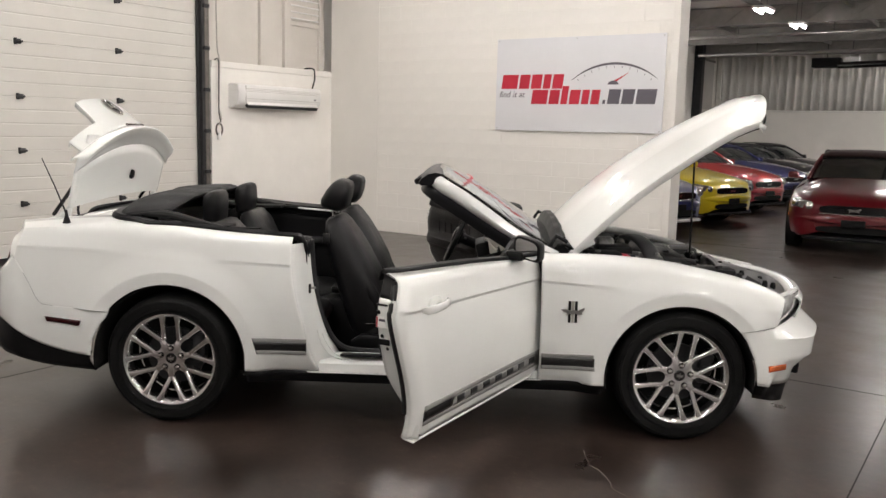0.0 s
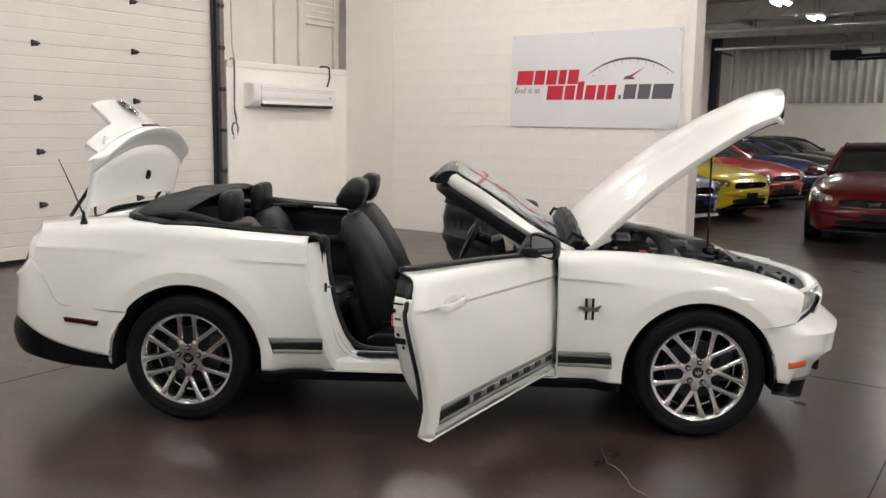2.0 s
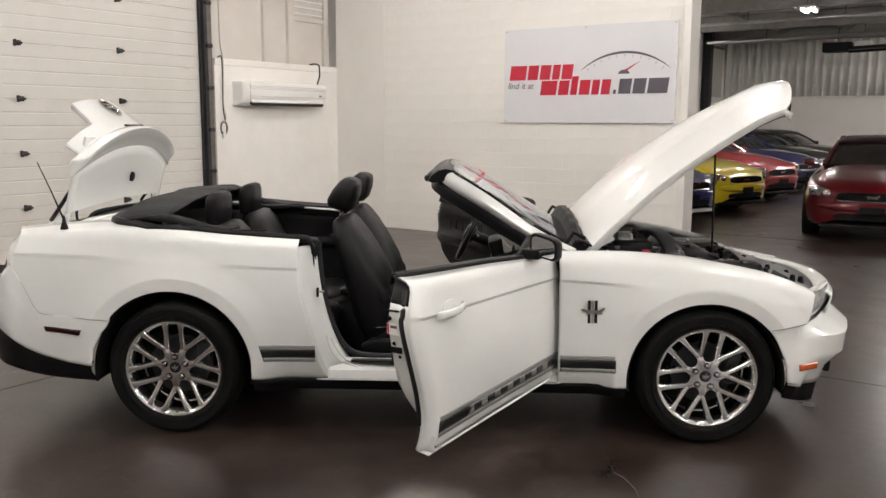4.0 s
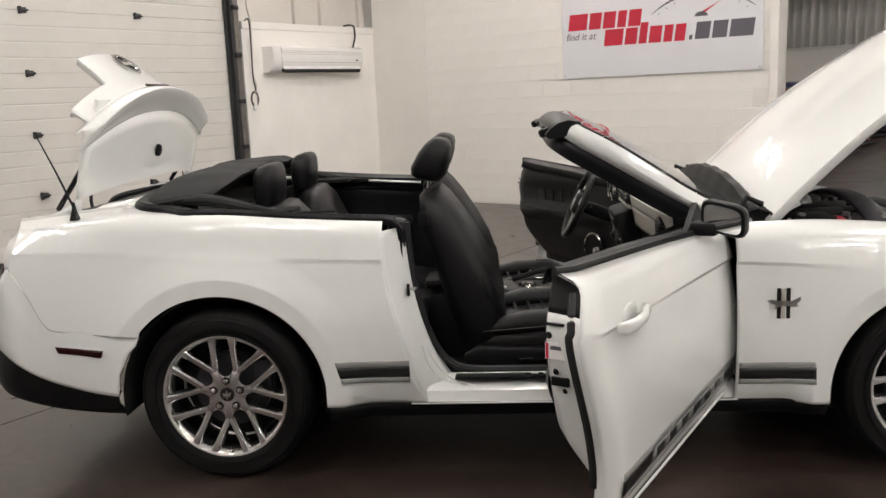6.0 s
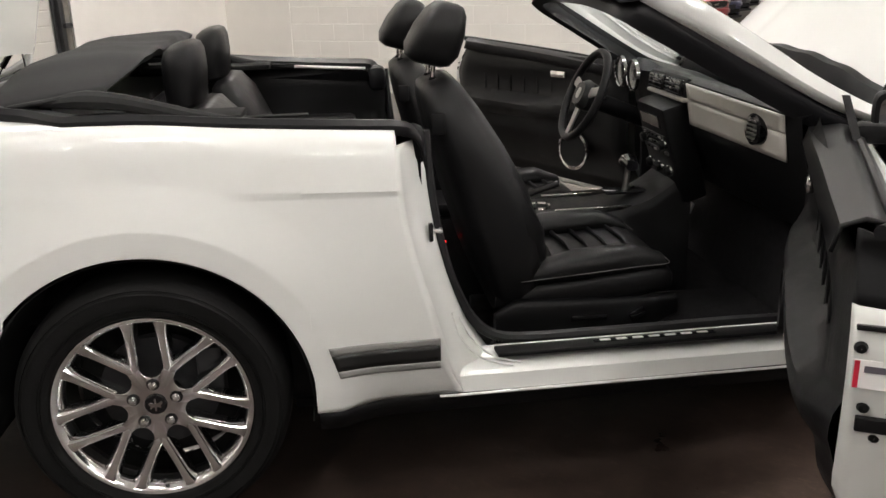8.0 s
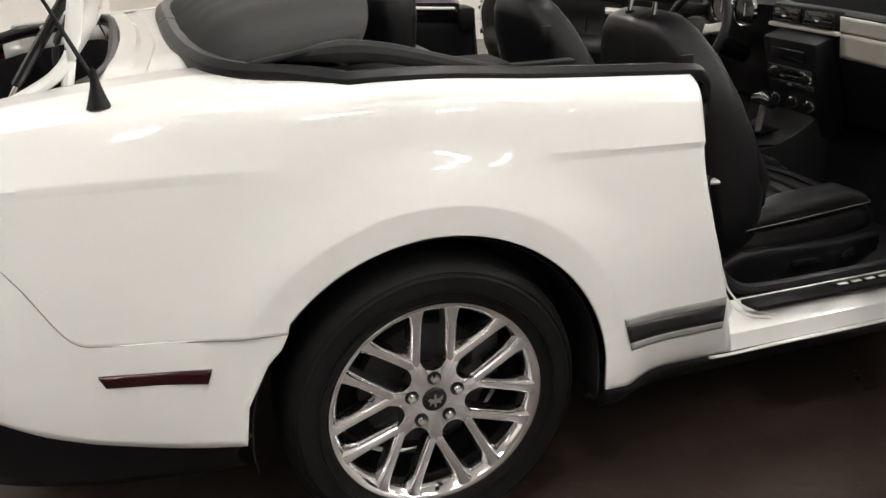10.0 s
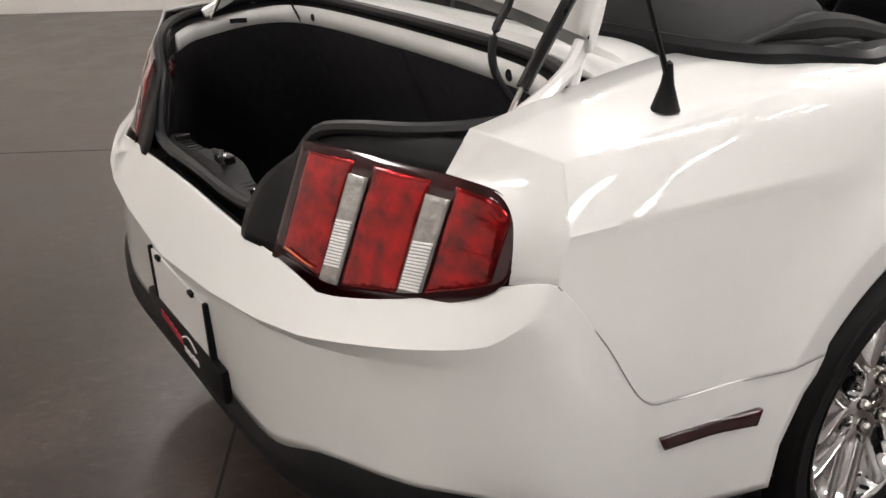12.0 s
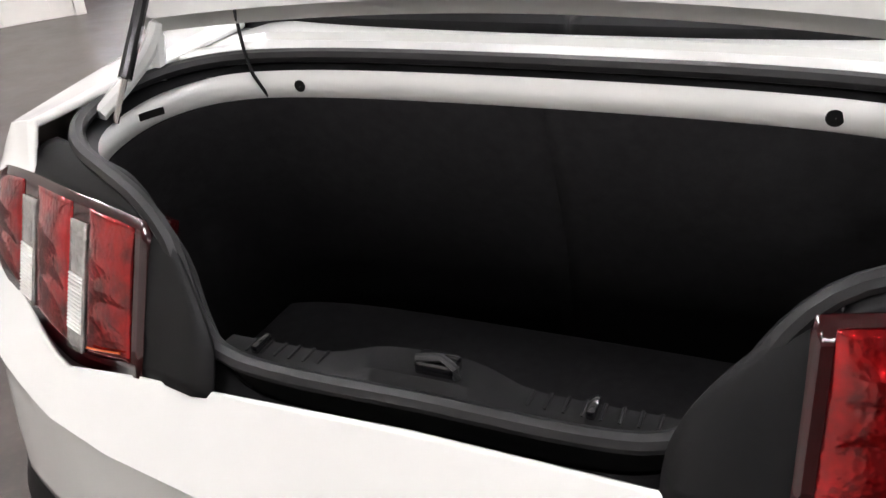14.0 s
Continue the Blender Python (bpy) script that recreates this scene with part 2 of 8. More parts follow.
def curve(*pts):
    """A smooth function through (x, value) pairs, straight outside them."""
    xs, ys = [p[0] for p in pts], [p[1] for p in pts]
    d = [(ys[i+1] - ys[i]) / (xs[i+1] - xs[i]) for i in range(len(xs) - 1)]
    s = [d[0]] + [0.0 if d[i-1] * d[i] <= 0 else 2 * d[i-1] * d[i] / (d[i-1] + d[i]) for i in range(1, len(d))] + [d[-1]]
    def f(x):
        if x <= xs[0]:
            return ys[0]
        if x >= xs[-1]:
            return ys[-1]
        i = 0
        while x > xs[i + 1]:
            i += 1
        h = xs[i+1] - xs[i]
        u = (x - xs[i]) / h
        return ys[i]*(2*u**3-3*u**2+1) + s[i]*h*(u**3-2*u**2+u) + ys[i+1]*(3*u**2-2*u**3) + s[i+1]*h*(u**3-u**2)
    return f


def sheet(rows, close_u=False, close_v=False, bm=None):
    """Quads over a grid of points (rows of equal length)."""
    bm = bm or bmesh.new()
    vs = [[bm.verts.new(p) for p in r] for r in rows]
    nr, nc = len(vs), len(vs[0])
    for i in range(nr if close_v else nr - 1):
        for j in range(nc if close_u else nc - 1):
            a, b = vs[i], vs[(i + 1) % nr]
            q = [a[j], a[(j + 1) % nc], b[(j + 1) % nc], b[j]]
            if len({tuple(round(c, 6) for c in v.co) for v in q}) == 4:
                bm.faces.new(q)
            else:
                u = []
                for v in q:
                    if all((v.co - w.co).length > 1e-6 for w in u):
                        u.append(v)
                if len(u) == 3:
                    bm.faces.new(u)
    return bm


def outward(bm, ref):
    """Turns all faces away from the point ref, by the sum."""
    ref = Vector(ref)
    bm.normal_update()
    if sum(f.normal.dot(f.calc_center_median() - ref) * f.calc_area() for f in bm.faces) < 0:
        bmesh.ops.reverse_faces(bm, faces=bm.faces)
    return bm


def thick(ob, t, offset=-1):
    md = ob.modifiers.new("thickness", "SOLIDIFY")
    md.thickness, md.offset = t, offset
    return ob


def box(size, at=(0, 0, 0), r=0.0, seg=2, bm=None, rot=None):
    """A box with rounded edges, its middle at `at`."""
    b = bmesh.new()
    bmesh.ops.create_cube(b, size=1)
    for v in b.verts:
        v.co = Vector((v.co.x * size[0], v.co.y * size[1], v.co.z * size[2]))
    if r:
        bmesh.ops.bevel(b, geom=list(b.edges), offset=min(r, min(size) * 0.49), segments=seg, affect="EDGES", profile=0.5)
    mtx = Matrix.Translation(at) @ (rot.to_4x4() if rot else Matrix.Identity(4))
    bmesh.ops.transform(b, matrix=mtx, verts=b.verts)
    return merge(bm, b)


def merge(bm, b):
    if bm is None:
        return b
    me = bpy.data.meshes.new("tmp")
    b.to_mesh(me)
    b.free()
    bm.from_mesh(me)
    bpy.data.meshes.remove(me)
    return bm


def tube(path, r, n=8, bm=None, cap=True):
    """A round bar along points; r is one radius or one for each point."""
    path = [Vector(p) for p in path]
    rs = r if isinstance(r, (list, tuple)) else [r] * len(path)
    rows = []
    up = Vector((0, 0, 1))
    for i, p in enumerate(path):
        d = (path[min(i + 1, len(path) - 1)] - path[max(i - 1, 0)]).normalized()
        a = d.cross(up if abs(d.dot(up)) < 0.95 else Vector((1, 0, 0))).normalized()
        c = a.cross(d).normalized()
        rows.append([p + rs[i] * (math.cos(t) * a + math.sin(t) * c) for t in [2 * math.pi * k / n for k in range(n)]])
    b = sheet(rows, close_u=True)
    if cap:
        b.verts.ensure_lookup_table()
        b.faces.new([b.verts[k] for k in range(n)])
        b.faces.new([b.verts[len(b.verts) - n + k] for k in reversed(range(n))])
    bmesh.ops.recalc_face_normals(b, faces=b.faces)
    return merge(bm, b)


def lathe(profile, n=48, axis="y", at=(0, 0, 0), bm=None):
    """Turns (radius, along) pairs round an axis."""
    rows = []
    for r, a in profile:
        row = []
        for k in range(n):
            t = 2 * math.pi * k / n
            c, s = r * math.cos(t), r * math.sin(t)
            row.append({"y": (c, a, s), "x": (a, c, s), "z": (c, s, a)}[axis])
        rows.append([Vector(p) + Vector(at) for p in row])
    b = sheet(rows, close_u=True)
    bmesh.ops.recalc_face_normals(b, faces=b.faces)
    return merge(bm, b)


def rings(sections, n=24, power=2.6, bm=None):
    """A closed body through superellipse rings: (centre, half vector a, half vector b)."""
    rows = []
    for c, a, b in sections:
        c, a, b = Vector(c), Vector(a), Vector(b)
        row = []
        for k in range(n):
            t = 2 * math.pi * k / n
            cx, sy = math.cos(t), math.sin(t)
            row.append(c + a * math.copysign(abs(cx) ** (2 / power), cx) + b * math.copysign(abs(sy) ** (2 / power), sy))
        rows.append(row)
    bm2 = sheet(rows, close_u=True)
    bm2.verts.ensure_lookup_table()
    bm2.faces.new([bm2.verts[k] for k in range(n)])
    bm2.faces.new([bm2.verts[len(bm2.verts) - n + k] for k in range(n)])
    bmesh.ops.recalc_face_normals(bm2, faces=bm2.faces)
    return merge(bm, bm2)


def plate(outline, depth, bm=None):
    """A flat polygon (3D points, in one plane) made solid by the vector depth."""
    b = bmesh.new()
    a = [b.verts.new(p) for p in outline]
    c = [b.verts.new(Vector(p) + Vector(depth)) for p in outline]
    b.faces.new(a)
    b.faces.new(list(reversed(c)))
    n = len(a)
    for k in range(n):
        b.faces.new([a[k], a[(k + 1) % n], c[(k + 1) % n], c[k]])
    bmesh.ops.recalc_face_normals(b, faces=b.faces)
    return merge(bm, b)


# ---- the hall ----
def struct(name, bm, material, label, category="wall", smooth=0, m=ROOM):
    return tagged(part(name, bm, material, None, "", smooth, m), label, category, "", "structure")


CEILING = 4.9
floor = struct("floor", box((24, 46, 0.2), (7, 3, -0.1)), CONCRETE, "polished dark brown-grey concrete floor with scuffs", "floor")
# ceiling over the car is out of view, pale for bounce on the walls
struct("ceiling", box((24, 20.2, 0.2), (7, -9.9, CEILING + 0.1)), CEIL_L, "unseen ceiling, kept pale to bounce light", "ceiling")
struct("ceiling_hall", box((24, 25.8, 0.2), (7, 13.1, CEILING + 0.1)), CEIL, "grey painted steel deck ceiling", "ceiling")
# saw-cut joints, each a thin filled groove
for x0, y0, x1, y1 in ((-0.05, -4.6, 16, -4.6), (8.724, -18, 8.724, 24), (4.07, -18, 4.07, 24), (-0.6, 2.2, 16, 2.2)):
    a, b = Vector((x0, y0, 0)), Vector((x1, y1, 0))
    d = (b - a).normalized()
    s = Vector((-d.y, d.x, 0)) * 0.004
    part("floor_joint", plate([a + s, a - s, b - s, b + s], (0, 0, 0.0012)), JOINT, floor, "thin dark saw-cut joint", 0)
rng = random.Random(4)
pts = [Vector((7.52, -6.64, 0.0006))]
for i in range(14):
    pts.append(pts[-1] + Vector((0.045 + rng.uniform(-0.02, 0.02), -0.04 + rng.uniform(-0.025, 0.025), 0)))
part("floor_crack", tube(pts, 0.0016, 4), mat("pale_crack", (0.22, 0.19, 0.17), 0.8, var=0.1), floor, "fine pale crack", 0)

# sign wall: a smooth length by the corner, then painted blocks
struct("wall_smooth", box((0.95, 0.3, CEILING), (0.475, 0.15, CEILING / 2)), WALL_S, "smooth white painted wall by the corner")
wall_b = struct("wall_block", box((4.59, 0.27, CEILING), (0.95 + 2.295, 0.143, CEILING / 2)), MORTAR, "white painted concrete block wall")
struct("wall_end_trim", box((0.09, 0.34, CEILING), (5.54 + 0.045, 0.13, CEILING / 2), 0.006), WALL_S, "white corner trim at the wall's end", "trim")

# wall with the air conditioner, its ledge, and the overhead door
struct("wall_side_lower", box((0.3, 2.46, 2.36), (-0.15, -1.23, 1.18)), WALL_P, "white painted lower side wall")
struct("wall_ledge", box((0.33, 2.46, 0.088), (-0.145, -1.23, 2.404), 0.008), WALL_S, "white painted ledge board", "trim")
struct("wall_side_upper", box((0.2, 2.5, CEILING - 2.448), (-0.28, -1.25, 2.448 + (CEILING - 2.448) / 2)), WALL_U, "off-white upper side wall panels")
for y, w in ((-1.404, 0.022), (-0.852, 0.13), (-0.088, 0.106)):
    struct("wall_batten", box((0.06, w, CEILING - 2.448), (-0.152, y, 2.448 + (CEILING - 2.448) / 2), 0.005), WALL_U, "off-white vertical batten", "trim")
struct("wall_crosspiece", box((0.05, 0.646, 0.067), (-0.153, -0.464, 3.135), 0.005), WALL_U, "off-white cross batten", "trim")
vent = thing("louvre_vent", "white louvred vent set high in the wall", "vent", m=ROOM)
part("backing", box((0.02, 0.64, 0.9), (-0.168, -0.464, 3.63)), WALL_U, vent, "", 0)
for k in range(9):
    part("slat", box((0.05, 0.63, 0.012), (-0.15, -0.464, 3.215 + 0.095 * k), 0.003, rot=Euler((0, 0.5, 0)).to_matrix()), PLASTIC_W, vent, "", 0)
struct("wall_beyond_door", box((0.3, 9.3, CEILING), (-0.2, -6.46 - 4.65, CEILING / 2)), WALL_S, "white painted side wall past the door")
struct("door_header", box((0.3, 3.90, CEILING - 4.25), (-0.2, -4.45, 4.25 + (CEILING - 4.25) / 2)), WALL_S, "white wall above the overhead door")
# two walls added out of view; their grey shapes reflections and fill
struct("wall_right", box((0.3, 46, CEILING), (18.9, 3, CEILING / 2)), WALL_D, "unseen grey side wall, toned for reflections and fill")
struct("wall_behind", box((24, 0.3, CEILING), (7, -19.9, CEILING / 2)), WALL_D, "unseen grey wall behind the camera, toned for reflections and fill")
struct("wall_hall_left", box((0.3, 25.6, CEILING), (-1.15, 13.1, CEILING / 2)), WALL_S, "off-white wall of the far hall")

door = thing("overhead_door", "cream sectional overhead garage door, closed, with black roller hinges", "garage door", m=ROOM)
Y0, Y1 = -6.46, -2.63
for k in range(7):
    z0 = 0.05 + 0.60 * k
    prof = [(-0.108, z0), (-0.10, z0 + 0.004)]
    for g in range(1, 4):
        zg = z0 + 0.60 * g / 4
        prof += [(-0.10, zg - 0.010), (-0.104, zg - 0.003), (-0.104, zg + 0.003), (-0.10, zg + 0.010)]
    prof += [(-0.10, z0 + 0.596), (-0.108, z0 + 0.600)]
    b = sheet([[(x, Y0, z) for x, z in prof], [(x, Y1, z) for x, z in prof]])
    thick(part("door_section", outward(b, (-1, -4.4, z0 + 0.3)), DOOR_P, door, "", 0), 0.03)
for y in (-3.837, -5.12, -6.3):
    for k in range(1, 7):
        z = 0.05 + 0.60 * k
        b = box((0.03, 0.075, 0.055), (-0.085, y, z), 0.004)
        box((0.045, 0.018, 0.07), (-0.075, y - 0.03, z), 0.003, bm=b)
        tube([(-0.06, y - 0.045, z), (-0.06, y + 0.045, z)], 0.012, 8, b)
        part("hinge", b, DARK_ST, door, "black steel roller hinge", 30)
track = thing("door_track", "dark steel vertical track beside the overhead door", "track", m=ROOM)
part("rail", box((0.09, 0.05, 4.3), (-0.045, -2.585, 2.15), 0.004), DARK_ST, track, "", 0)
part("angle", box((0.02, 0.075, 4.3), (-0.005, -2.525, 2.15), 0.003), OLD_ST, track, "worn grey steel angle", 0)
part("seal_strip", box((0.03, 0.03, 4.2), (-0.07, -2.625, 2.1), 0.004), DARK_ST, track, "", 0)
for k in range(8):
    b = box((0.06, 0.09, 0.05), (0.012, -2.55, 0.4 + 0.55 * k), 0.004)
    lathe([(0.001, 0.052), (0.012, 0.05), (0.012, 0.04)], 8, "x", (0, -2.53, 0.4 + 0.55 * k), b)
    part("bracket", b, DARK_ST, track, "", 30)

ac = thing("air_conditioner", "white wall-mounted split air conditioner", "air conditioner", m=ROOM)
prof = [(0.0, 2.158), (0.17, 2.155), (0.205, 2.135), (0.215, 2.05), (0.21, 1.95), (0.17, 1.87), (0.09, 1.825), (0.0, 1.825)]
ys = [-2.155, -2.14, -2.03, -2.02, -0.49, -0.475]
rows = [[(x * (1 if 0 < i < 5 else 0.96), y, z if 0 < i < 5 else 2.02 + (z - 2.02) * 0.95) for x, z in prof] for i, y in enumerate(ys)]
b = sheet(rows)
b.verts.ensure_lookup_table()
for i in (0, 5):
    b.faces.new([b.verts[i * 8 + k] for k in range(8)])
bmesh.ops.recalc_face_normals(b, faces=b.faces)
part("casing", b, PLASTIC_W, ac, "", 50)
# solid strip in near-black, the shade inside the outlet put into its colour
part("outlet", box((0.10, 1.44, 0.045), (0.165, -1.27, 1.872), 0.006, rot=Euler((0, 0.6, 0)).to_matrix()), DARK_GAP, ac, "dark air outlet", 30)
part("flap", box((0.085, 1.44, 0.012), (0.186, -1.27, 1.905), 0.004, rot=Euler((0, 0.9, 0)).to_matrix()), PLASTIC_W, ac, "", 30)
part("lower_lip", box((0.05, 1.46, 0.012), (0.13, -1.27, 1.838), 0.004, rot=Euler((0, 0.4, 0)).to_matrix()), PLASTIC_W, ac, "", 30)
for z in (1.955, 2.055, 2.075, 2.095):
    part("seam", box((0.006, 1.52, 0.004), (0.2115 if z < 2 else 0.2125, -1.26, z), 0.001), GREY_TR, ac, "", 0)
part("end_line", box((0.006, 0.006, 0.26), (0.2115, -2.022, 2.01), 0.001), GREY_TR, ac, "", 0)
part("badge", box((0.003, 0.05, 0.015), (0.2165, -0.62, 1.985), 0.001), SIGN_GREY, ac, "small grey badge", 0)
cord = thing("power_cord", "black power cord hanging to a plug on the wall", "cable", m=ROOM)
part("wire", tube(spline([(0.03, -2.385, 4.4), (0.03, -2.38, 3.2), (0.03, -2.37, 2.62), (0.06, -2.36, 2.46), (0.06, -2.36, 2.36), (0.035, -2.35, 2.0), (0.03, -2.35, 1.8), (0.03, -2.31, 1.68), (0.03, -2.34, 1.6)], 44), 0.009, 6), GREY_TR, cord, "grey flex")
part("dark_wire", tube(spline([(0.05, -2.44, 2.45), (0.065, -2.40, 2.48), (0.06, -2.375, 2.40), (0.045, -2.365, 2.0), (0.04, -2.36, 1.75), (0.04, -2.33, 1.62)], 30), 0.008, 6), SEAL, cord, "black flex")
part("loop", tube([(0.02, -2.34 + 0.055 * math.cos(a), 1.52 + 0.085 * math.sin(a)) for a in [k * 2 * math.pi / 16 for k in range(17)]], 0.012, 6, cap=False), OLD_ST, cord)
part("plug", box((0.04, 0.05, 0.10), (0.02, -2.345, 1.43), 0.01), PLASTIC_W, cord, "white plug", 30)
acc = thing("conditioner_cable", "black cable from the ledge to the air conditioner", "cable", m=ROOM)
part("wire", tube(spline([(-0.1, -0.50, 2.47), (0.0, -0.49, 2.475), (0.03, -0.44, 2.46), (0.035, -0.43, 2.40), (0.035, -0.43, 2.3), (0.05, -0.50, 2.17)], 24), 0.012, 6), SEAL, acc)

# the sign: a board with plain slanted blocks for its brand words
sign = thing("wall_sign", "white advertising board with red and grey lettering blocks, a gauge arc", "sign", m=ROOM)
SX, SZ = 3.054, 1.606
part("board", box((2.41, 0.02, 1.238), (SX + 1.205, -0.012, SZ + 0.619), 0.003), SIGN_P, sign, "", 0)
for x, z in ((0.03, 0.03), (2.38, 0.03), (0.03, 1.21), (2.38, 1.21), (1.2, 1.215)):
    part("screw", lathe([(0.0005, -0.028), (0.008, -0.026), (0.009, -0.021)], 10, "y", (SX + x, 0, SZ + z)), STEEL, sign, "", 40)


def word(x0, x1, z0, z1, widths, material, name):
    """A word as one slanted block per letter, with its ascenders."""
    total = sum(w for w, _ in widths)
    gap = 0.030
    x = x0
    for w, h in widths:
        wd = (x1 - x0) * w / total
        zt = z0 + (z1 - z0) * h
        sl = 0.13
        o = [(x + gap / 2, -0.0222, z0), (x + wd - gap / 2, -0.0222, z0), (x + wd - gap / 2 + sl * (zt - z0), -0.0222, zt), (x + gap / 2 + sl * (zt - z0), -0.0222, zt)]
        b = plate([(SX + a, c, SZ + d) for a, c, d in o], (0, -0.003, 0))
        part(name, b, material, sign, "", 0)
        x += wd


word(0.07, 1.03, 0.566, 0.756, [(1.5, 1), (1, 1), (1, 1), (0.75, 1), (1, 1)], SIGN_RED, "red_block")
word(0.54, 1.56, 0.362, 0.60, [(1.5, 0.79), (1, 0.79), (0.7, 1), (1, 0.79), (0.75, 0.79), (0.85, 0.79)], SIGN_RED, "red_block")
word(1.58, 2.32, 0.368, 0.60, [(0.35, 0.22), (1, 0.80), (1, 0.80), (1.5, 0.80)], SIGN_GREY, "grey_block")
fc = bpy.data.curves.new("small_words", "FONT")
fc.body, fc.size, fc.extrude, fc.shear = "find it at", 0.118, 0.001, 0.2
fo = new("small_words", fc)
dg = bpy.context.evaluated_depsgraph_get()
me = bpy.data.meshes.new_from_object(fo.evaluated_get(dg))
bpy.data.objects.remove(fo)
me.materials.append(SIGN_GREY)
words = new("small_words", me)
words.parent = sign
words.matrix_basis = pose(SX + 0.055, -0.0235, SZ + 0.452, 90, 0, 0)
arc_o, arc_i = [], []
AC = Vector((SX + 1.74, -0.0225, SZ - 0.013))
for k in range(33):
    u = k / 32
    a = radians(130.4 - 80.8 * u)
    th = 0.004 + 0.026 * math.sin(math.pi * u) ** 0.8
    p = Vector((math.cos(a), 0, math.sin(a)))
    arc_o.append(AC + p * 0.908)
    arc_i.append(AC + p * (0.908 - th))
thick(part("gauge_arc", outward(sheet([arc_o, arc_i]), (4.8, 1, 2.2)), SIGN_GREY, sign, "", 0), 0.003, 1)
for k in range(11):
    a = radians(126.0 - 7.2 * k)
    p, q = Vector((math.cos(a), 0, math.sin(a))), Vector((-math.sin(a), 0, math.cos(a)))
    part("gauge_tick", plate([AC + p * 0.840 + q * 0.003, AC + p * 0.840 - q * 0.003, AC + p * 0.866 - q * 0.003, AC + p * 0.866 + q * 0.003], (0, -0.001, 0)), SIGN_GREY, sign, "", 0)
part("gauge_needle", plate([(SX + 1.735, -0.0225, SZ + 0.660), (SX + 1.755, -0.0225, SZ + 0.638), (SX + 1.955, -0.0225, SZ + 0.771)], (0, -0.002, 0)), SIGN_RED, sign, "red needle", 0)
part("gauge_hub", plate([(SX + 1.734 + 0.075 * math.cos(a), -0.0228, SZ + 0.615 + 0.05 * math.sin(a)) for a in [math.pi * k / 10 for k in range(11)]], (0, -0.002, 0)), SIGN_GREY, sign, "", 0)

# far hall: siding, beams, pipes
struct("wall_far", box((19, 0.3, 2.53), (8.3, 24.15, 1.265)), WALL_S, "white painted lower wall of the far hall")
ribs = []
x = -1.0
while x < 17.6:
    ribs += [(x, 24.0), (x + 0.20, 24.0), (x + 0.225, 23.96), (x + 0.275, 23.96)]
    x += 0.30
b = sheet([[(px, py, 2.55) for px, py in ribs], [(px, py, CEILING) for px, py in ribs]])
thick(struct("wall_far_siding", outward(b, (8, 30, 3)), SIDING, "grey ribbed metal siding on the far wall", "wall", 10), 0.02)
struct("siding_rail", box((19, 0.06, 0.07), (8.3, 23.97, 2.545), 0.01), SIDING, "metal rail under the siding", "trim")
for y in (3.5, 8.0, 12.5, 17.0, 21.5):
    b = box((22, 0.18, 0.02), (8, y, 4.42))
    box((22, 0.18, 0.02), (8, y, 4.86), bm=b)
    box((22, 0.012, 0.44), (8, y, 4.64), bm=b)
    for k in range(22):
        tube([(-2.5 + k, y, 4.44), (-2.0 + k, y, 4.84)], 0.02, 5, b)
    struct("ceiling_beam", b, BEAM_P, "grey steel roof beam", "beam")
for x in (1.5, 3.5, 5.5, 7.5, 9.5, 11.5):
    struct("ceiling_purlin", box((0.09, 22, 0.14), (x, 12.6, 4.80), 0.01), BEAM_P, "grey steel purlin", "beam")
for x0, y0, x1, y1, z, r, mt in ((1.0, 13.6, 9.0, 13.2, 4.25, 0.045, STEEL), (0.2, 17.8, 9.5, 17.2, 4.15, 0.05, STEEL), (3.9, 21, 12, 18.4, 4.0, 0.11, GLOSS_BK)):
    pipe = thing("ceiling_pipe", "long round pipe hung under the hall's roof", "pipe", m=ROOM)
    part("tube", tube([(x0, y0, z), (x1, y1, z)], r, 12), mt, pipe)
    for u in (0.2, 0.5, 0.8):
        px, py = x0 + (x1 - x0) * u, y0 + (y1 - y0) * u
        part("hanger", tube([(px, py, z), (px, py, CEILING)], 0.012, 6), DARK_ST, pipe)
heater = thing("unit_heater", "black hanging unit heater with a white box", "heater", m=ROOM)
part("casing", box((0.9, 0.5, 0.32), (3.5, 21.2, 4.1), 0.03), BLACK_PL, heater)
part("control_box", box((0.45, 0.3, 0.25), (4.3, 21.1, 4.15), 0.02), PLASTIC_W, heater, "white control box")
part("hanger", tube([(3.5, 21.2, 4.2), (3.5, 21.2, CEILING)], 0.015, 6), DARK_ST, heater)
struct("siding_corner_trim", box((0.16, 0.10, CEILING - 2.53), (-0.87, 23.93, 2.53 + (CEILING - 2.53) / 2), 0.01), WALL_S, "off-white corner trim beside the siding", "trim")
struct("siding_top_trim", box((18.4, 0.10, 0.14), (8.4, 23.91, 4.82), 0.01), WALL_S, "off-white trim above the siding", "trim")
struct("wall_side_panel", box((0.04, 1.85, 2.05), (-0.985, 22.55, 3.60), 0.01), WALL_D, "grey framed panel high on the hall's side wall", "trim")
struct("wall_side_rail", box((0.07, 1.95, 0.08), (-0.97, 22.55, 4.40), 0.01), OLD_ST, "grey steel rail across the side panel", "trim")
for y in (21.2,):
    col = thing("steel_column", "dark steel column against the hall's wall", "column", m=ROOM)
    b = box((0.02, 0.28, CEILING), (-0.97, y, CEILING / 2))
    box((0.02, 0.28, CEILING), (-0.69, y, CEILING / 2), bm=b)
    box((0.28, 0.02, CEILING), (-0.83, y, CEILING / 2), bm=b)
    part("shaft", b, DARK_ST, col, "", 0)
    part("base_plate", box((0.4, 0.4, 0.02), (-0.83, y, 0.01)), DARK_ST, col, "", 0)

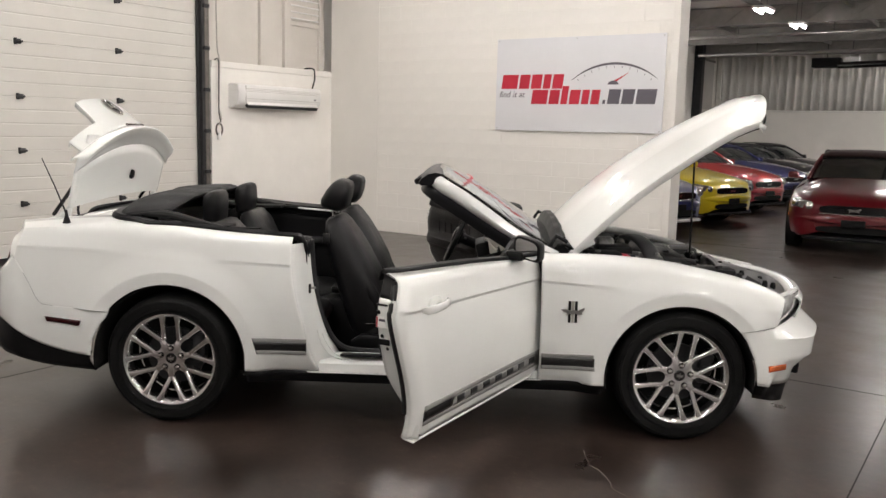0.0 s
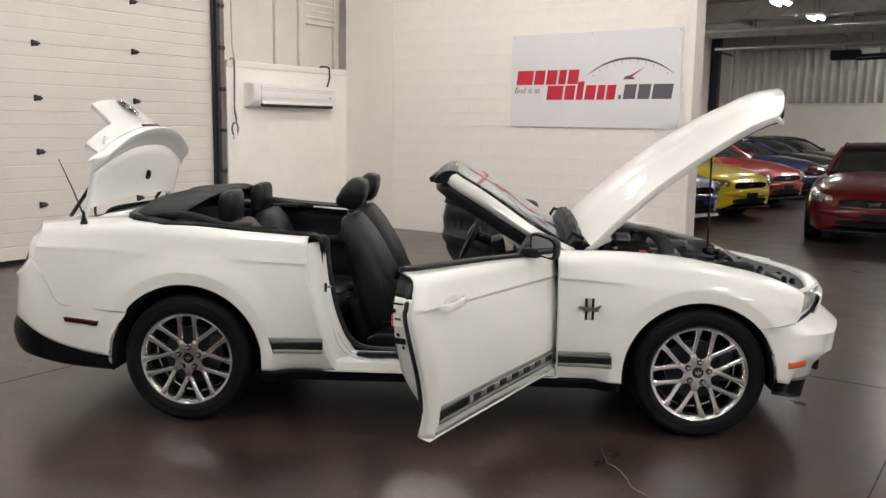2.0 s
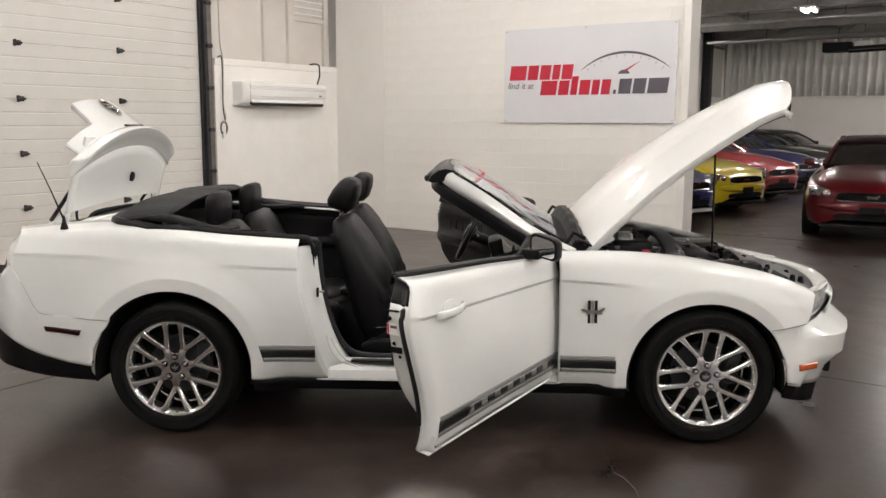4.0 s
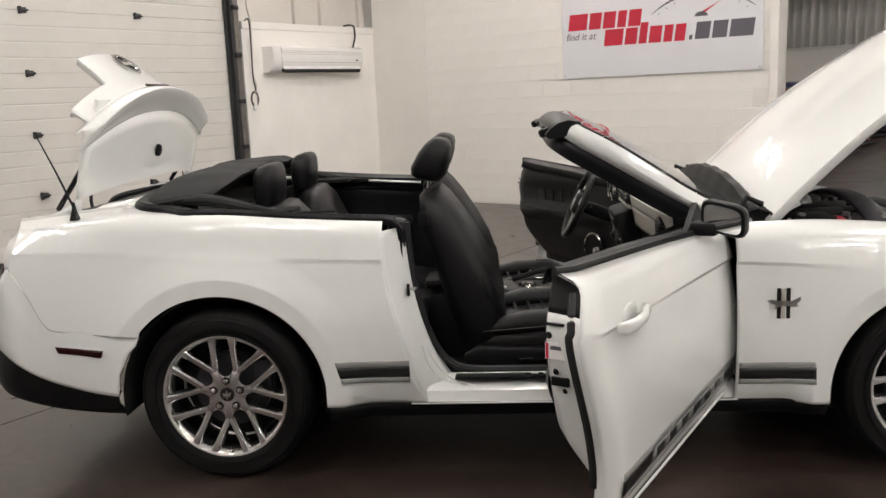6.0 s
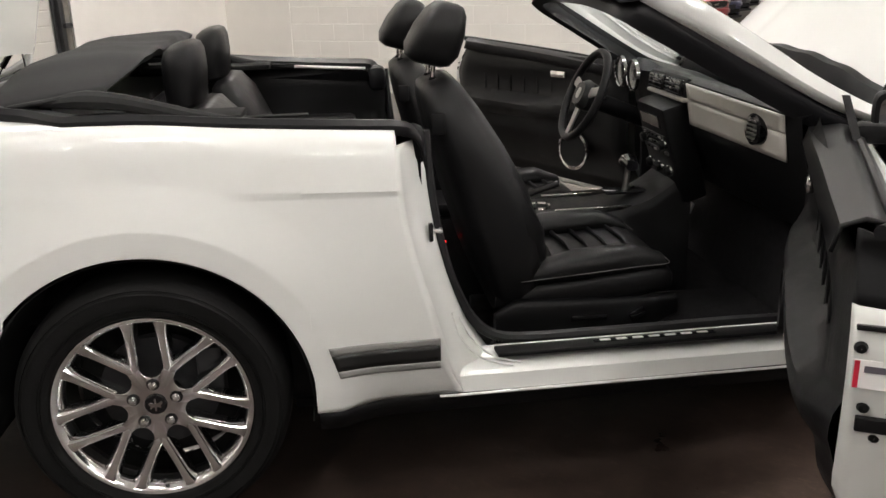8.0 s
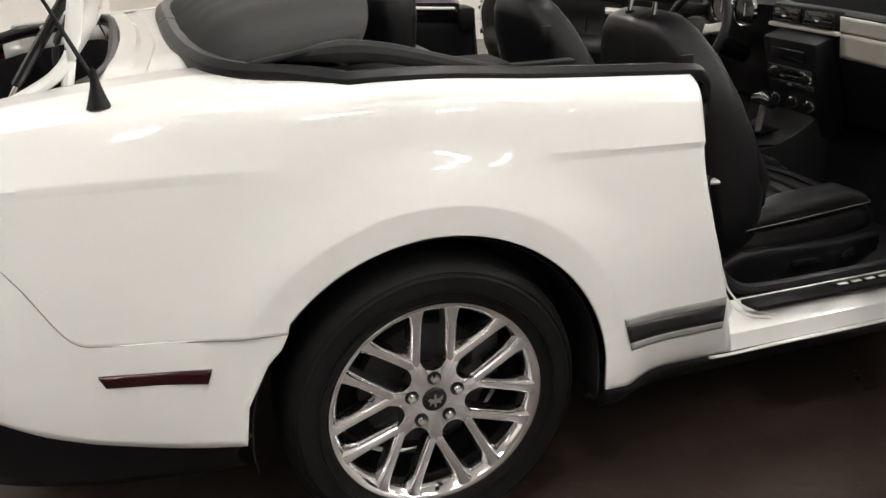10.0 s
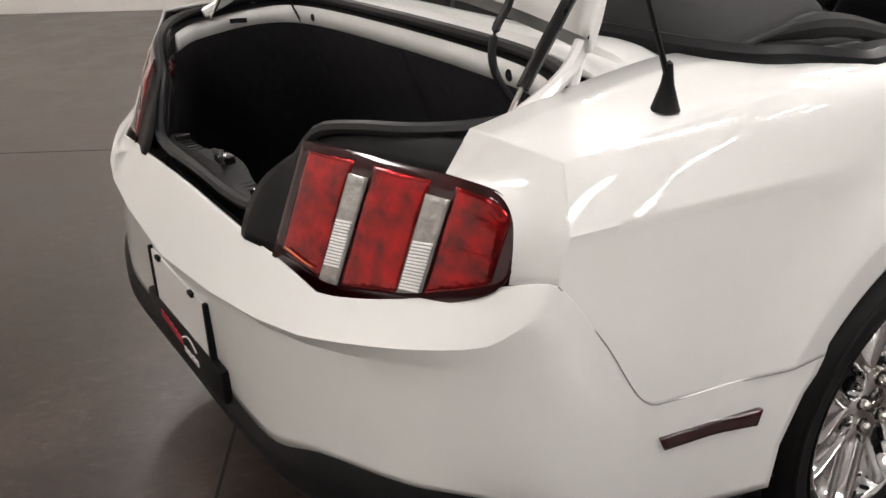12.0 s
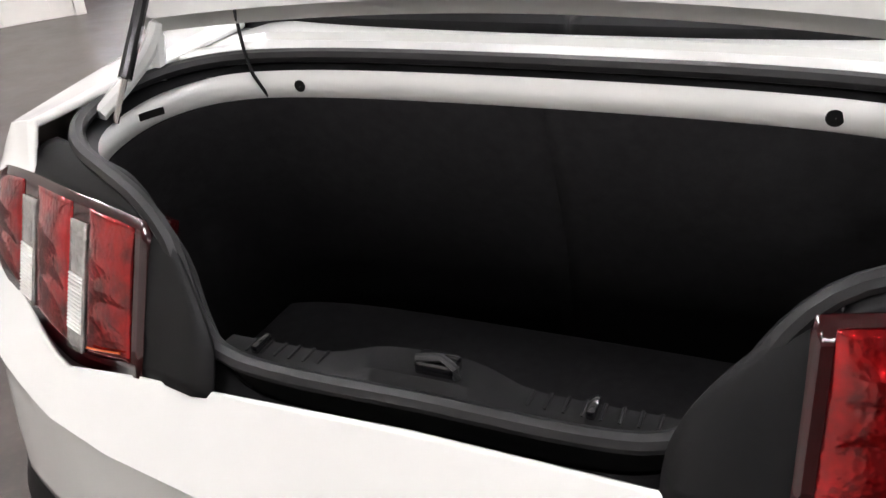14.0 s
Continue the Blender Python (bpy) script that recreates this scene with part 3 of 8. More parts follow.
# ceiling lamps: strip fixtures with two tubes each
lamp = thing("strip_light", "white twin-tube strip light hung under the roof, lit; some copies added out of sight", "ceiling light", "strip lights", m=ROOM @ pose(0, 0, 0))
part("housing", box((1.3, 0.34, 0.06), (0, 0, 0.045), 0.01), PLASTIC_W, lamp, "", 30)
for s in (-0.1, 0.1):
    part("lamp_tube", tube([(-0.6, s, -0.005), (0.6, s, -0.005)], 0.03, 10), TUBE, lamp, "glowing white tube")
for s in (-0.5, 0.5):
    part("hanger", tube([(s, 0, 0.07), (s, 0, CEILING - 4.3)], 0.006, 6), DARK_ST, lamp)
SPOTS = [(x, y) for y in (-12.6, -9.2, -5.6, -2.0) for x in (2.8, 6.1, 9.4, 12.7, 16.0)]
# first two hang in sight; the others are hidden fill added to brighten the hall
SPOTS += [(4.3, 9.16), (4.4, 12.16), (2.6, 5.4), (1.5, 9.0), (0.5, 12.5), (-0.5, 15.5)] + [(x, y) for y in (9.0, 13.0, 17.0, 21.0) for x in (7.2, 9.6, 12.4)]
for k, (x, y) in enumerate(SPOTS):
    mm = ROOM @ pose(x, y, 4.3, 0, 0, 90) @ Matrix.Diagonal((0.5 if 4.2 < x < 4.5 else 1.0, 1.0, 1.0, 1.0))
    if k == 0:
        lamp.matrix_basis = mm
    else:
        copy_thing(lamp, mm)


# ---- the white convertible: rear axle at x = 0, nose towards +x, right side at y < 0 ----
car = thing("convertible_car", "white two-door convertible with top down, doors, bonnet and boot open", "car")
car.matrix_basis = Matrix.Translation((0, 0.012, 0)) @ Matrix.Diagonal((1, 1.012, 1, 1))

HALF = curve((-0.87, 0.860), (-0.70, 0.878), (-0.5, 0.900), (-0.3, 0.914), (0, 0.921), (0.5, 0.915), (1.3, 0.912),
             (2.0, 0.918), (2.72, 0.921), (3.0, 0.912), (3.15, 0.893), (3.3, 0.855), (3.42, 0.78))
TOP = curve((-0.87, 1.022), (-0.6, 1.042), (-0.31, 1.062), (0, 1.058), (0.29, 1.036), (0.65, 1.014), (1.3, 0.985),
            (2.0, 0.952), (2.23, 0.955), (2.56, 0.937), (2.86, 0.888), (3.1, 0.833), (3.29, 0.775), (3.42, 0.73))
CREASE = curve((-0.87, 0.925), (-0.57, 0.925), (0.28, 0.885), (0.66, 0.872), (1.3, 0.853), (2.0, 0.832), (2.3, 0.812), (3.3, 0.70))
SHARP = curve((-0.87, 0.42), (-0.48, 0.4), (-0.25, 0), (0.2, 0), (0.36, 0.5), (0.64, 0.6), (0.7, 0.85), (2.1, 0.85), (2.45, 0), (3.4, 0))
LOWER = curve((0.2, -0.08), (0.28, -0.052), (0.34, -0.022), (0.42, -0.005), (0.52, 0), (0.62, -0.002), (0.72, -0.010), (0.95, -0.034))
HUBS = ((-0.003, 0.340, 0.419, 0.484, 0.924), (2.715, 0.332, 0.398, 0.462, 0.925))


def half(x, z):
    """Half the body's width at a place along it and a height."""
    zt, zc, k = TOP(x), CREASE(x), SHARP(x)
    if z < zc:
        w = LOWER(z) - 0.008 * k * max(0.0, 1 - (zc - z) / 0.16)
    else:
        t = max(0.0, (z - zc) / (zt - zc))
        base = LOWER(zc) + 0.004 * k
        kr = min(1.0, max(0.0, (-0.1 - x) / 0.6))
        w = base - (0.034 + 0.014 * kr) * t - (0.030 - 0.026 * kr) * t ** 8
    w += HALF(x)
    for hx, hz, ra, rf, fw in HUBS:
        r = math.hypot(x - hx, z - hz)
        if r < rf + 0.13 and z > 0.2 and fw > w:
            t = min(1.0, 1 - (r - rf) / 0.13)
            w += (fw - w) * t * t * (1.35 - 0.35 * t)
    return w


def skin(xs, zb, side, zt=TOP, xfun=None, shoulder=(), n1=44, n2=18, bm=None):
    cols = []
    for x in xs:
        lo, hi, zc = zb(x), zt(x), CREASE(x)
        zs = [lo + (zc - 0.012 - lo) * i / n1 for i in range(n1 + 1)] + [zc - 0.007, zc + 0.007]
        zs += [zc + 0.014 + (hi - zc - 0.014) * (1 - (1 - i / n2) ** 1.8) for i in range(n2 + 1)]
        col = []
        for z in zs:
            X = xfun(x, z) if xfun else x
            col.append(Vector((X, side * half(X, z), z)))
        y0 = col[-1].y
        X = col[-1].x
        for inn, up, *dx in (shoulder(x) if callable(shoulder) else shoulder):
            col.append(Vector((X + (dx[0] if dx else 0.0), y0 - side * inn, hi + up)))
        cols.append(col)
    return sheet(cols, bm=bm)


def span(a, b, n):
    return [a + (b - a) * i / n for i in range(n + 1)]


def arch_z(hub):
    hx, hz, ra, _, _ = HUBS[hub]
    return lambda x: hz + math.sqrt(max(0.0, ra * ra - (x - hx) ** 2))


def arch_x(hub, n=56):
    hx, hz, ra, _, _ = HUBS[hub]
    return [hx - ra * math.cos(math.pi * i / n) for i in range(n + 1)]


SEAM = curve((-0.868, 0.866), (-0.79, 0.756), (-0.715, 0.636), (-0.69, 0.623), (-0.30, 0.600))
EDGE = curve((0.29, 0.752), (0.44, 0.748), (0.55, 0.727), (0.7, 0.685), (0.82, 0.662), (0.9, 0.656), (1.03, 0.652))
EDGE_LOW = curve((0.29, 0.812), (0.34, 0.790), (0.40, 0.766), (0.46, 0.750), (0.55, 0.727), (0.7, 0.685), (0.82, 0.662), (0.9, 0.656), (1.03, 0.652))
INNER = curve((-0.87, 0.655), (-0.6, 0.622), (-0.45, 0.61), (-0.3, 0.66), (0.65, 0.69))
RISE = curve((-0.87, 0.030), (-0.6, 0.036), (-0.42, 0.030), (-0.25, 0.006), (0.65, -0.002))


def REAR(x):
    return min(1.0, max(0.0, (-0.6 - x) / 0.268))


def quarter_x(x, z):
    """The panel's ends: slanted beside the lamp, curved at the door."""
    if x < 0.44:
        return x + 0.041 * REAR(x) * min(1.0, max(0.0, (z - 0.866) / 0.15))
    return 0.44 + (x - 0.44) / (0.652 - 0.44) * (EDGE_LOW(z) - 0.44)


def SHOULDER(x):
    d, r = half(x, TOP(x)) - INNER(x), RISE(x)
    e = -0.063 * REAR(x)
    c = 0.006 * min(1.0, max(0.0, (x + 0.80) / 0.5))
    return ((0.12 * d, 0.12 * r + c, 0.12 * e), (0.35 * d, 0.38 * r + c, 0.35 * e), (0.65 * d, 0.70 * r + 0.7 * c, 0.65 * e), (d, r, e))


MID = (1.3, 0, 0.6)
for s in (-1, 1):
    az, fz = arch_z(0), arch_z(1)
    xs = span(-0.868, -0.318, 90) + [x for x in arch_x(0, 150) if x > -0.316] + span(0.4231, 0.652, 20)
    bm = skin(xs, lambda x: SEAM(x) if x < -0.316 else (az(x) if x < 0.4131 else 0.305), s, shoulder=SHOULDER,
              xfun=quarter_x)
    thick(part("rear_quarter_panel", outward(bm, MID), WHITE, car, "", 28), 0.008)
    # end of the panel beside the tail lamp
    A = [Vector((quarter_x(-0.868, z), s * half(quarter_x(-0.868, z), z), z)) for z in [0.866 + 0.156 * i / 11 for i in range(12)]]
    A += [Vector((A[-1].x + e, s * (abs(A[11].y) - inn), 1.022 + up)) for inn, up, e in SHOULDER(-0.868)]
    B = spline([(-0.914, s * 0.784, 0.862), (-0.908, s * 0.784, 0.91), (-0.899, s * 0.770, 0.955), (-0.898, s * 0.742, 0.978), (-0.909, s * 0.70, 0.986), (-0.926, s * 0.652, 0.990)], 15)
    C = [Vector((b.x + 0.022, s * (abs(b.y) - 0.012), b.z - 0.012)) for b in B]
    bm = sheet([[a.lerp(b, u) + Vector((-0.0002, s * 0.0002, 0.0001)) for a, b in zip(A, B)] for u in (0, 0.012, 0.35, 0.7, 0.97, 1)] + [C])
    thick(part("quarter_end_panel", outward(bm, (-0.5, 0, 0.7)), WHITE, car, "", 24), 0.005)
    # fender
    ftop = ((0.02, 0.010), (0.045, 0.016), (0.06, 0.016), (0.062, -0.02))
    xs = span(1.975, 2.307, 30) + [x for x in arch_x(1, 150) if x < 3.009] + span(3.012, 3.32, 40)
    bm = skin(xs, lambda x: 0.292 if x < 2.317 else (fz(x) if x < 3.009 else 0.60 + 0.10 * (x - 3.012)), s, shoulder=ftop,
              xfun=lambda x, z: x if x < 3.012 else 3.012 + (x - 3.012) / 0.308 * (0.196 + 0.30 * (z - 0.62)))
    thick(part("front_fender", outward(bm, MID), WHITE, car, "", 28), 0.008)
    # sill
    cs = [(0.885, 0.305), (0.872, 0.30), (0.868, 0.325), (0.862, 0.345), (0.842, 0.356), (0.805, 0.360), (0.775, 0.372), (0.762, 0.385)]
    bm = sheet([[(x, s * (y - (0.004 if x < 0.76 else 0)), z) for y, z in cs] for x in span(0.74, 1.99, 30)])
    thick(part("rocker_sill", outward(bm, (1.3, 0, 0.1)), WHITE, car, "", 30), 0.006)
    cs = [(0.872, 0.302), (0.862, 0.27), (0.835, 0.235), (0.76, 0.215)]
    bm = sheet([[(x, s * (y + max(0.0, half(x, 0.306) - 0.874)), z) for y, z in cs] for x in span(0.418, 2.314, 80)])
    thick(part("side_skirt", outward(bm, (1.3, 0, 0.4)), BLACK_PL, car, "black lower side skirt", 30), 0.01)
    # wheel liners
    for hub in (0, 1):
        hx, hz, ra, _, _ = HUBS[hub]
        rows = []
        for y in (0.905, 0.80, 0.62, 0.50):
            rows.append([(hx - (ra - 0.008) * math.cos(a) * (1 if y > 0.7 else 0.98), s * y, hz + (ra - 0.008) * math.sin(a)) for a in span(-0.16, math.pi + 0.16, 40)])
        rows.append([(hx - 0.05 * math.cos(a), s * 0.49, hz + 0.05 * math.sin(a)) for a in span(-0.16, math.pi + 0.16, 40)])
        thick(part("wheel_liner", sheet(rows), LINER, car, "black wheel well liner", 40), 0.004)
    # panel seam and crease lines
    pts = [(x, s * (half(x, SEAM(x)) + 0.0005), SEAM(x)) for x in span(-0.868, -0.32, 40)]
    part("panel_seam", tube(pts, 0.0013, 6), SEAM_G, car, "thin grey panel gap")
    pts = [(x, s * (half(x, 0.61) + 0.0005), 0.60 + 0.15 * (x - 3.012)) for x in span(3.02, 3.195, 12)]
    part("panel_seam", tube(pts, 0.0013, 6), SEAM_G, car, "thin grey panel gap")

# fuel-side details on the skin
def skin_patch(name, x0, x1, z0, z1, material, label, lift=0.0035, s=-1, skew=(0, 0, 0, 0), n=22, parent=None, deep=0.002):
    """A thin film or lens laid on the body's side."""
    rows = []
    for i in range(n + 1):
        u = i / n
        row = []
        for j in range(4):
            v = j / 3
            x = (x0 + skew[0] * v) * (1 - u) + (x1 + skew[1] * v) * u
            z = z0 * (1 - v) + z1 * v + skew[2] * u * (1 - v) + skew[3] * u * v
            row.append((x, s * (half(x, z) + lift), z))
        rows.append(row)
    return thick(part(name, outward(sheet(rows), MID), material, parent or car, label, 30), deep)


for s in (-1, 1):
    # stripes with pointed rear ends
    for a, b, m, lab in ((0.400, 0.421, STRIPE_G, "grey stripe film"), (0.421, 0.466, STRIPE_K, "black stripe film"), (0.466, 0.487, STRIPE_G, "grey stripe film")):
        skin_patch("side_stripe", 0.452 + (0.487 - a) * 0.30, 0.742, a, b, m, lab, s=s, skew=(-(b - a) * 0.30, 0, 0, 0))
        skin_patch("side_stripe", 1.985, 2.265 - (a - 0.40) * 0.1, a - 0.03, b - 0.03, m, lab, s=s)
    skin_patch("rear_side_marker", -0.672, -0.484, 0.533, 0.559, RED_DARK, "dark red side marker lamp", lift=0.006, s=s, skew=(-0.012, 0.01, -0.012, -0.010), deep=0.010, n=20)
    skin_patch("front_side_marker", 3.165, 3.275, 0.398, 0.430, AMBER, "amber side marker lamp", lift=0.006, s=s, deep=0.008, n=20)

# fender emblem: a plain running shape on three bars
for s in (-1, 1):
    emb = new("fender_emblem")
    emb.parent = car
    emb["label"] = "chrome emblem on three black bars"
    y = s * (half(2.14, 0.68) + 0.003)
    for k, m in ((-1, STRIPE_K), (0, GREY_TR), (1, STRIPE_K)):
        part("bar", box((0.014, 0.006, 0.115), (2.14 + 0.017 * k, y, 0.682), 0.001), m, emb, "", 0)
    out = [(-0.062, 0.010), (-0.045, 0.014), (-0.02, 0.006), (0.0, 0.010), (0.025, 0.004), (0.04, 0.014), (0.058, 0.022), (0.06, 0.010),
           (0.045, -0.002), (0.05, -0.014), (0.03, -0.016), (0.01, -0.010), (-0.015, -0.012), (-0.035, -0.022), (-0.03, -0.008), (-0.05, 0.0)]
    part("badge", plate([(2.14 + a, y + s * 0.004, 0.685 + b) for a, b in out], (0, s * 0.005, 0)), STEEL, emb, "", 0)


# ---- tail ----
def both(pts):
    """A half run of (x, |y|, z) from the middle outwards, made whole from left to right."""
    right = [Vector((x, -y, z)) for x, y, z in pts]
    left = [Vector((x, y, z)) for x, y, z in reversed(pts)]
    return left + (right[1:] if abs(pts[0][1]) < 1e-6 else right)


def sidey(x, z):
    return (x, half(x, z) + 0.0005, z)


T = [(-1.100, 0, 0.822), (-1.096, 0.255, 0.812), (-1.088, 0.385, 0.803), (-1.080, 0.512, 0.787), (-1.004, 0.645, 0.808), (-0.913, 0.786, 0.861),
     sidey(-0.868, 0.866), sidey(-0.79, 0.756), sidey(-0.715, 0.636), sidey(-0.69, 0.623), sidey(-0.50, 0.613), sidey(-0.318, 0.601)]
R = [(-1.172, 0, 0.680), (-1.163, 0.25, 0.700), (-1.147, 0.41, 0.716), (-1.122, 0.522, 0.728), (-1.047, 0.69, 0.760), (-0.962, 0.795, 0.784),
     (-0.893, 0.838, 0.826), sidey(-0.797, 0.735), sidey(-0.720, 0.615), sidey(-0.69, 0.585), sidey(-0.50, 0.578), sidey(-0.335, 0.568)]
M = [(-1.152, 0, 0.662), (-1.145, 0.25, 0.680), (-1.131, 0.41, 0.695), (-1.107, 0.522, 0.706), (-1.036, 0.69, 0.726), (-0.957, 0.80, 0.738),
     (-0.880, 0.853, 0.742), sidey(-0.80, 0.64), sidey(-0.722, 0.56), sidey(-0.69, 0.55), sidey(-0.52, 0.545), sidey(-0.364, 0.54)]
N = [(-1.143, 0, 0.55), (-1.142, 0.25, 0.55), (-1.134, 0.40, 0.565), (-1.113, 0.522, 0.575), (-1.045, 0.70, 0.58), (-0.968, 0.806, 0.575),
     (-0.885, 0.860, 0.55), sidey(-0.80, 0.52), sidey(-0.722, 0.485), sidey(-0.69, 0.475), sidey(-0.55, 0.455), sidey(-0.412, 0.45)]
Bo = [(-1.140, 0, 0.455), (-1.140, 0.30, 0.45), (-1.138, 0.42, 0.465), (-1.112, 0.54, 0.508), (-1.045, 0.71, 0.525), (-0.965, 0.80, 0.520),
      (-0.875, 0.855, 0.482), sidey(-0.80, 0.440), sidey(-0.722, 0.408), sidey(-0.69, 0.398), sidey(-0.55, 0.370), sidey(-0.424, 0.362)]
V = [(-1.125, 0, 0.360), (-1.125, 0.30, 0.360), (-1.120, 0.42, 0.362), (-1.100, 0.54, 0.368), (-1.045, 0.71, 0.358), (-0.965, 0.79, 0.335),
     (-0.88, 0.825, 0.318), (-0.80, 0.825, 0.295), (-0.722, 0.832, 0.282), (-0.69, 0.834, 0.278), (-0.55, 0.84, 0.266), (-0.425, 0.845, 0.260)]


def densify(pts, straight=0.0):
    """Keeps the knots: four smooth points in each gap of both(), in line up to straight from the middle."""
    w = both(pts)
    out = []
    n = len(w)
    for i in range(n - 1):
        p0, p1, p2, p3 = w[max(i - 1, 0)], w[i], w[i + 1], w[min(i + 2, n - 1)]
        for k in range(4):
            u = k / 4
            if max(abs(p1.y), abs(p2.y)) < straight:
                out.append(p1.lerp(p2, u))
                continue
            m1 = (p2 - p0) * 0.5 * min(1.0, (p2 - p1).length / max(1e-6, (p1 - p0).length or 1e9))
            m2 = (p3 - p1) * 0.5 * min(1.0, (p2 - p1).length / max(1e-6, (p3 - p2).length or 1e9))
            out.append(p1 * (2*u**3-3*u**2+1) + m1 * (u**3-2*u**2+u) + p2 * (3*u**2-2*u**3) + m2 * (u**3-u**2))
    out.append(w[-1])
    return out


def between(a, b, us, bulge=0.0):
    return [[p.lerp(q, u) + Vector((-bulge * math.sin(math.pi * u), 0, 0)) for p, q in zip(a, b)] for u in us]


dT, dR, dM = (densify(q, 0.53) for q in (T, R, M))
dN, dB, dV = (densify(q) for q in (N, Bo, V))
rows = between(dT, dR, (0, 0.04, 0.3, 0.6, 0.9)) + between(dR, dM, (0, 0.25, 0.5, 0.75)) + between(dM, dN, (0, 0.3, 0.6)) + between(dN, dB, (0, 0.4, 0.8, 1))
thick(part("rear_bumper", outward(sheet(rows), (-0.5, 0, 0.6)), WHITE, car, "", 24), 0.008)
rows = between([p + Vector((0.012, 0, 0.02)) for p in dB], dV, (0, 0.15, 0.35, 0.6, 0.85, 1.0), 0.028)
thick(part("rear_valance", outward(sheet(rows), (-0.5, 0, 0.5)), BLACK_PL, car, "black textured lower rear valance", 40), 0.01)
for s in (-1, 1):
    ex = new("exhaust_tip")
    ex.parent = car
    ex["label"] = "polished round exhaust tip"
    part("pipe", lathe([(0.036, 0.0), (0.040, -0.002), (0.042, 0.01), (0.042, 0.22)], 24, "x", (-1.065, s * 0.53, 0.300)), CHROME, ex, "", 40)
    part("bore", lathe([(0.0005, 0.03), (0.036, 0.03), (0.036, 0.0)], 24, "x", (-1.065, s * 0.53, 0.300)), LINER, ex, "", 40)

# blank plate in its frame
pl = new("number_plate_holder")
pl.parent = car
pl["label"] = "blank white plate in a black holder"
part("plate_blank", box((0.006, 0.31, 0.125), (-1.150, 0.0, 0.570), 0.002), PLASTIC_W, pl, "blank white plate", 0)
for y in (-0.166, 0.166):
    part("side_post", box((0.014, 0.012, 0.155), (-1.149, y, 0.558), 0.003), BLACK_PL, pl, "", 30)
part("lower_frame", box((0.02, 0.45, 0.078), (-1.148, 0.0, 0.474), 0.008), BLACK_PL, pl, "", 30)
for y in (-0.1, 0.1):
    part("clip", box((0.010, 0.024, 0.011), (-1.155, y, 0.630), 0.003), BLACK_PL, pl, "", 30)
for k in range(5):
    part("red_block", box((0.002, 0.022, 0.018), (-1.1595, 0.115 - 0.027 * k, 0.488 - 0.003 * k)), SIGN_RED, pl, "", 0)
part("white_arc", tube([(-1.1590, -0.005 - 0.085 * u, 0.478 + 0.026 * math.sin(math.pi * (0.1 + 0.75 * u))) for u in span(0, 1, 10)], 0.0022, 5), PLASTIC_W, pl, "thin white arc", 0)
for k in range(4):
    part("white_block", box((0.002, 0.016, 0.013), (-1.1595, -0.02 - 0.022 * k, 0.464)), PLASTIC_W, pl, "", 0)

# tail lamps
LY = curve((0.29, -1.050), (0.40, -1.012), (0.52, -0.978), (0.66, -0.925), (0.745, -0.893), (0.79, -0.868))


def lamp_x(y, z):
    """The lamp's face: it leans forward towards its top."""
    return LY(abs(y)) - (0.985 - z) * 0.40


def lamp_sheet(lo, hi, y0, y1, s, lift, n=12, m=6):
    rows = []
    for i in range(n + 1):
        y = y0 + (y1 - y0) * i / n
        a, b = lo(y), hi(y)
        rows.append([(lamp_x(y, a + (b - a) * j / m) - lift, s * y, a + (b - a) * j / m) for j in range(m + 1)])
    return outward(sheet(rows), (-0.5, 0, 0.85))


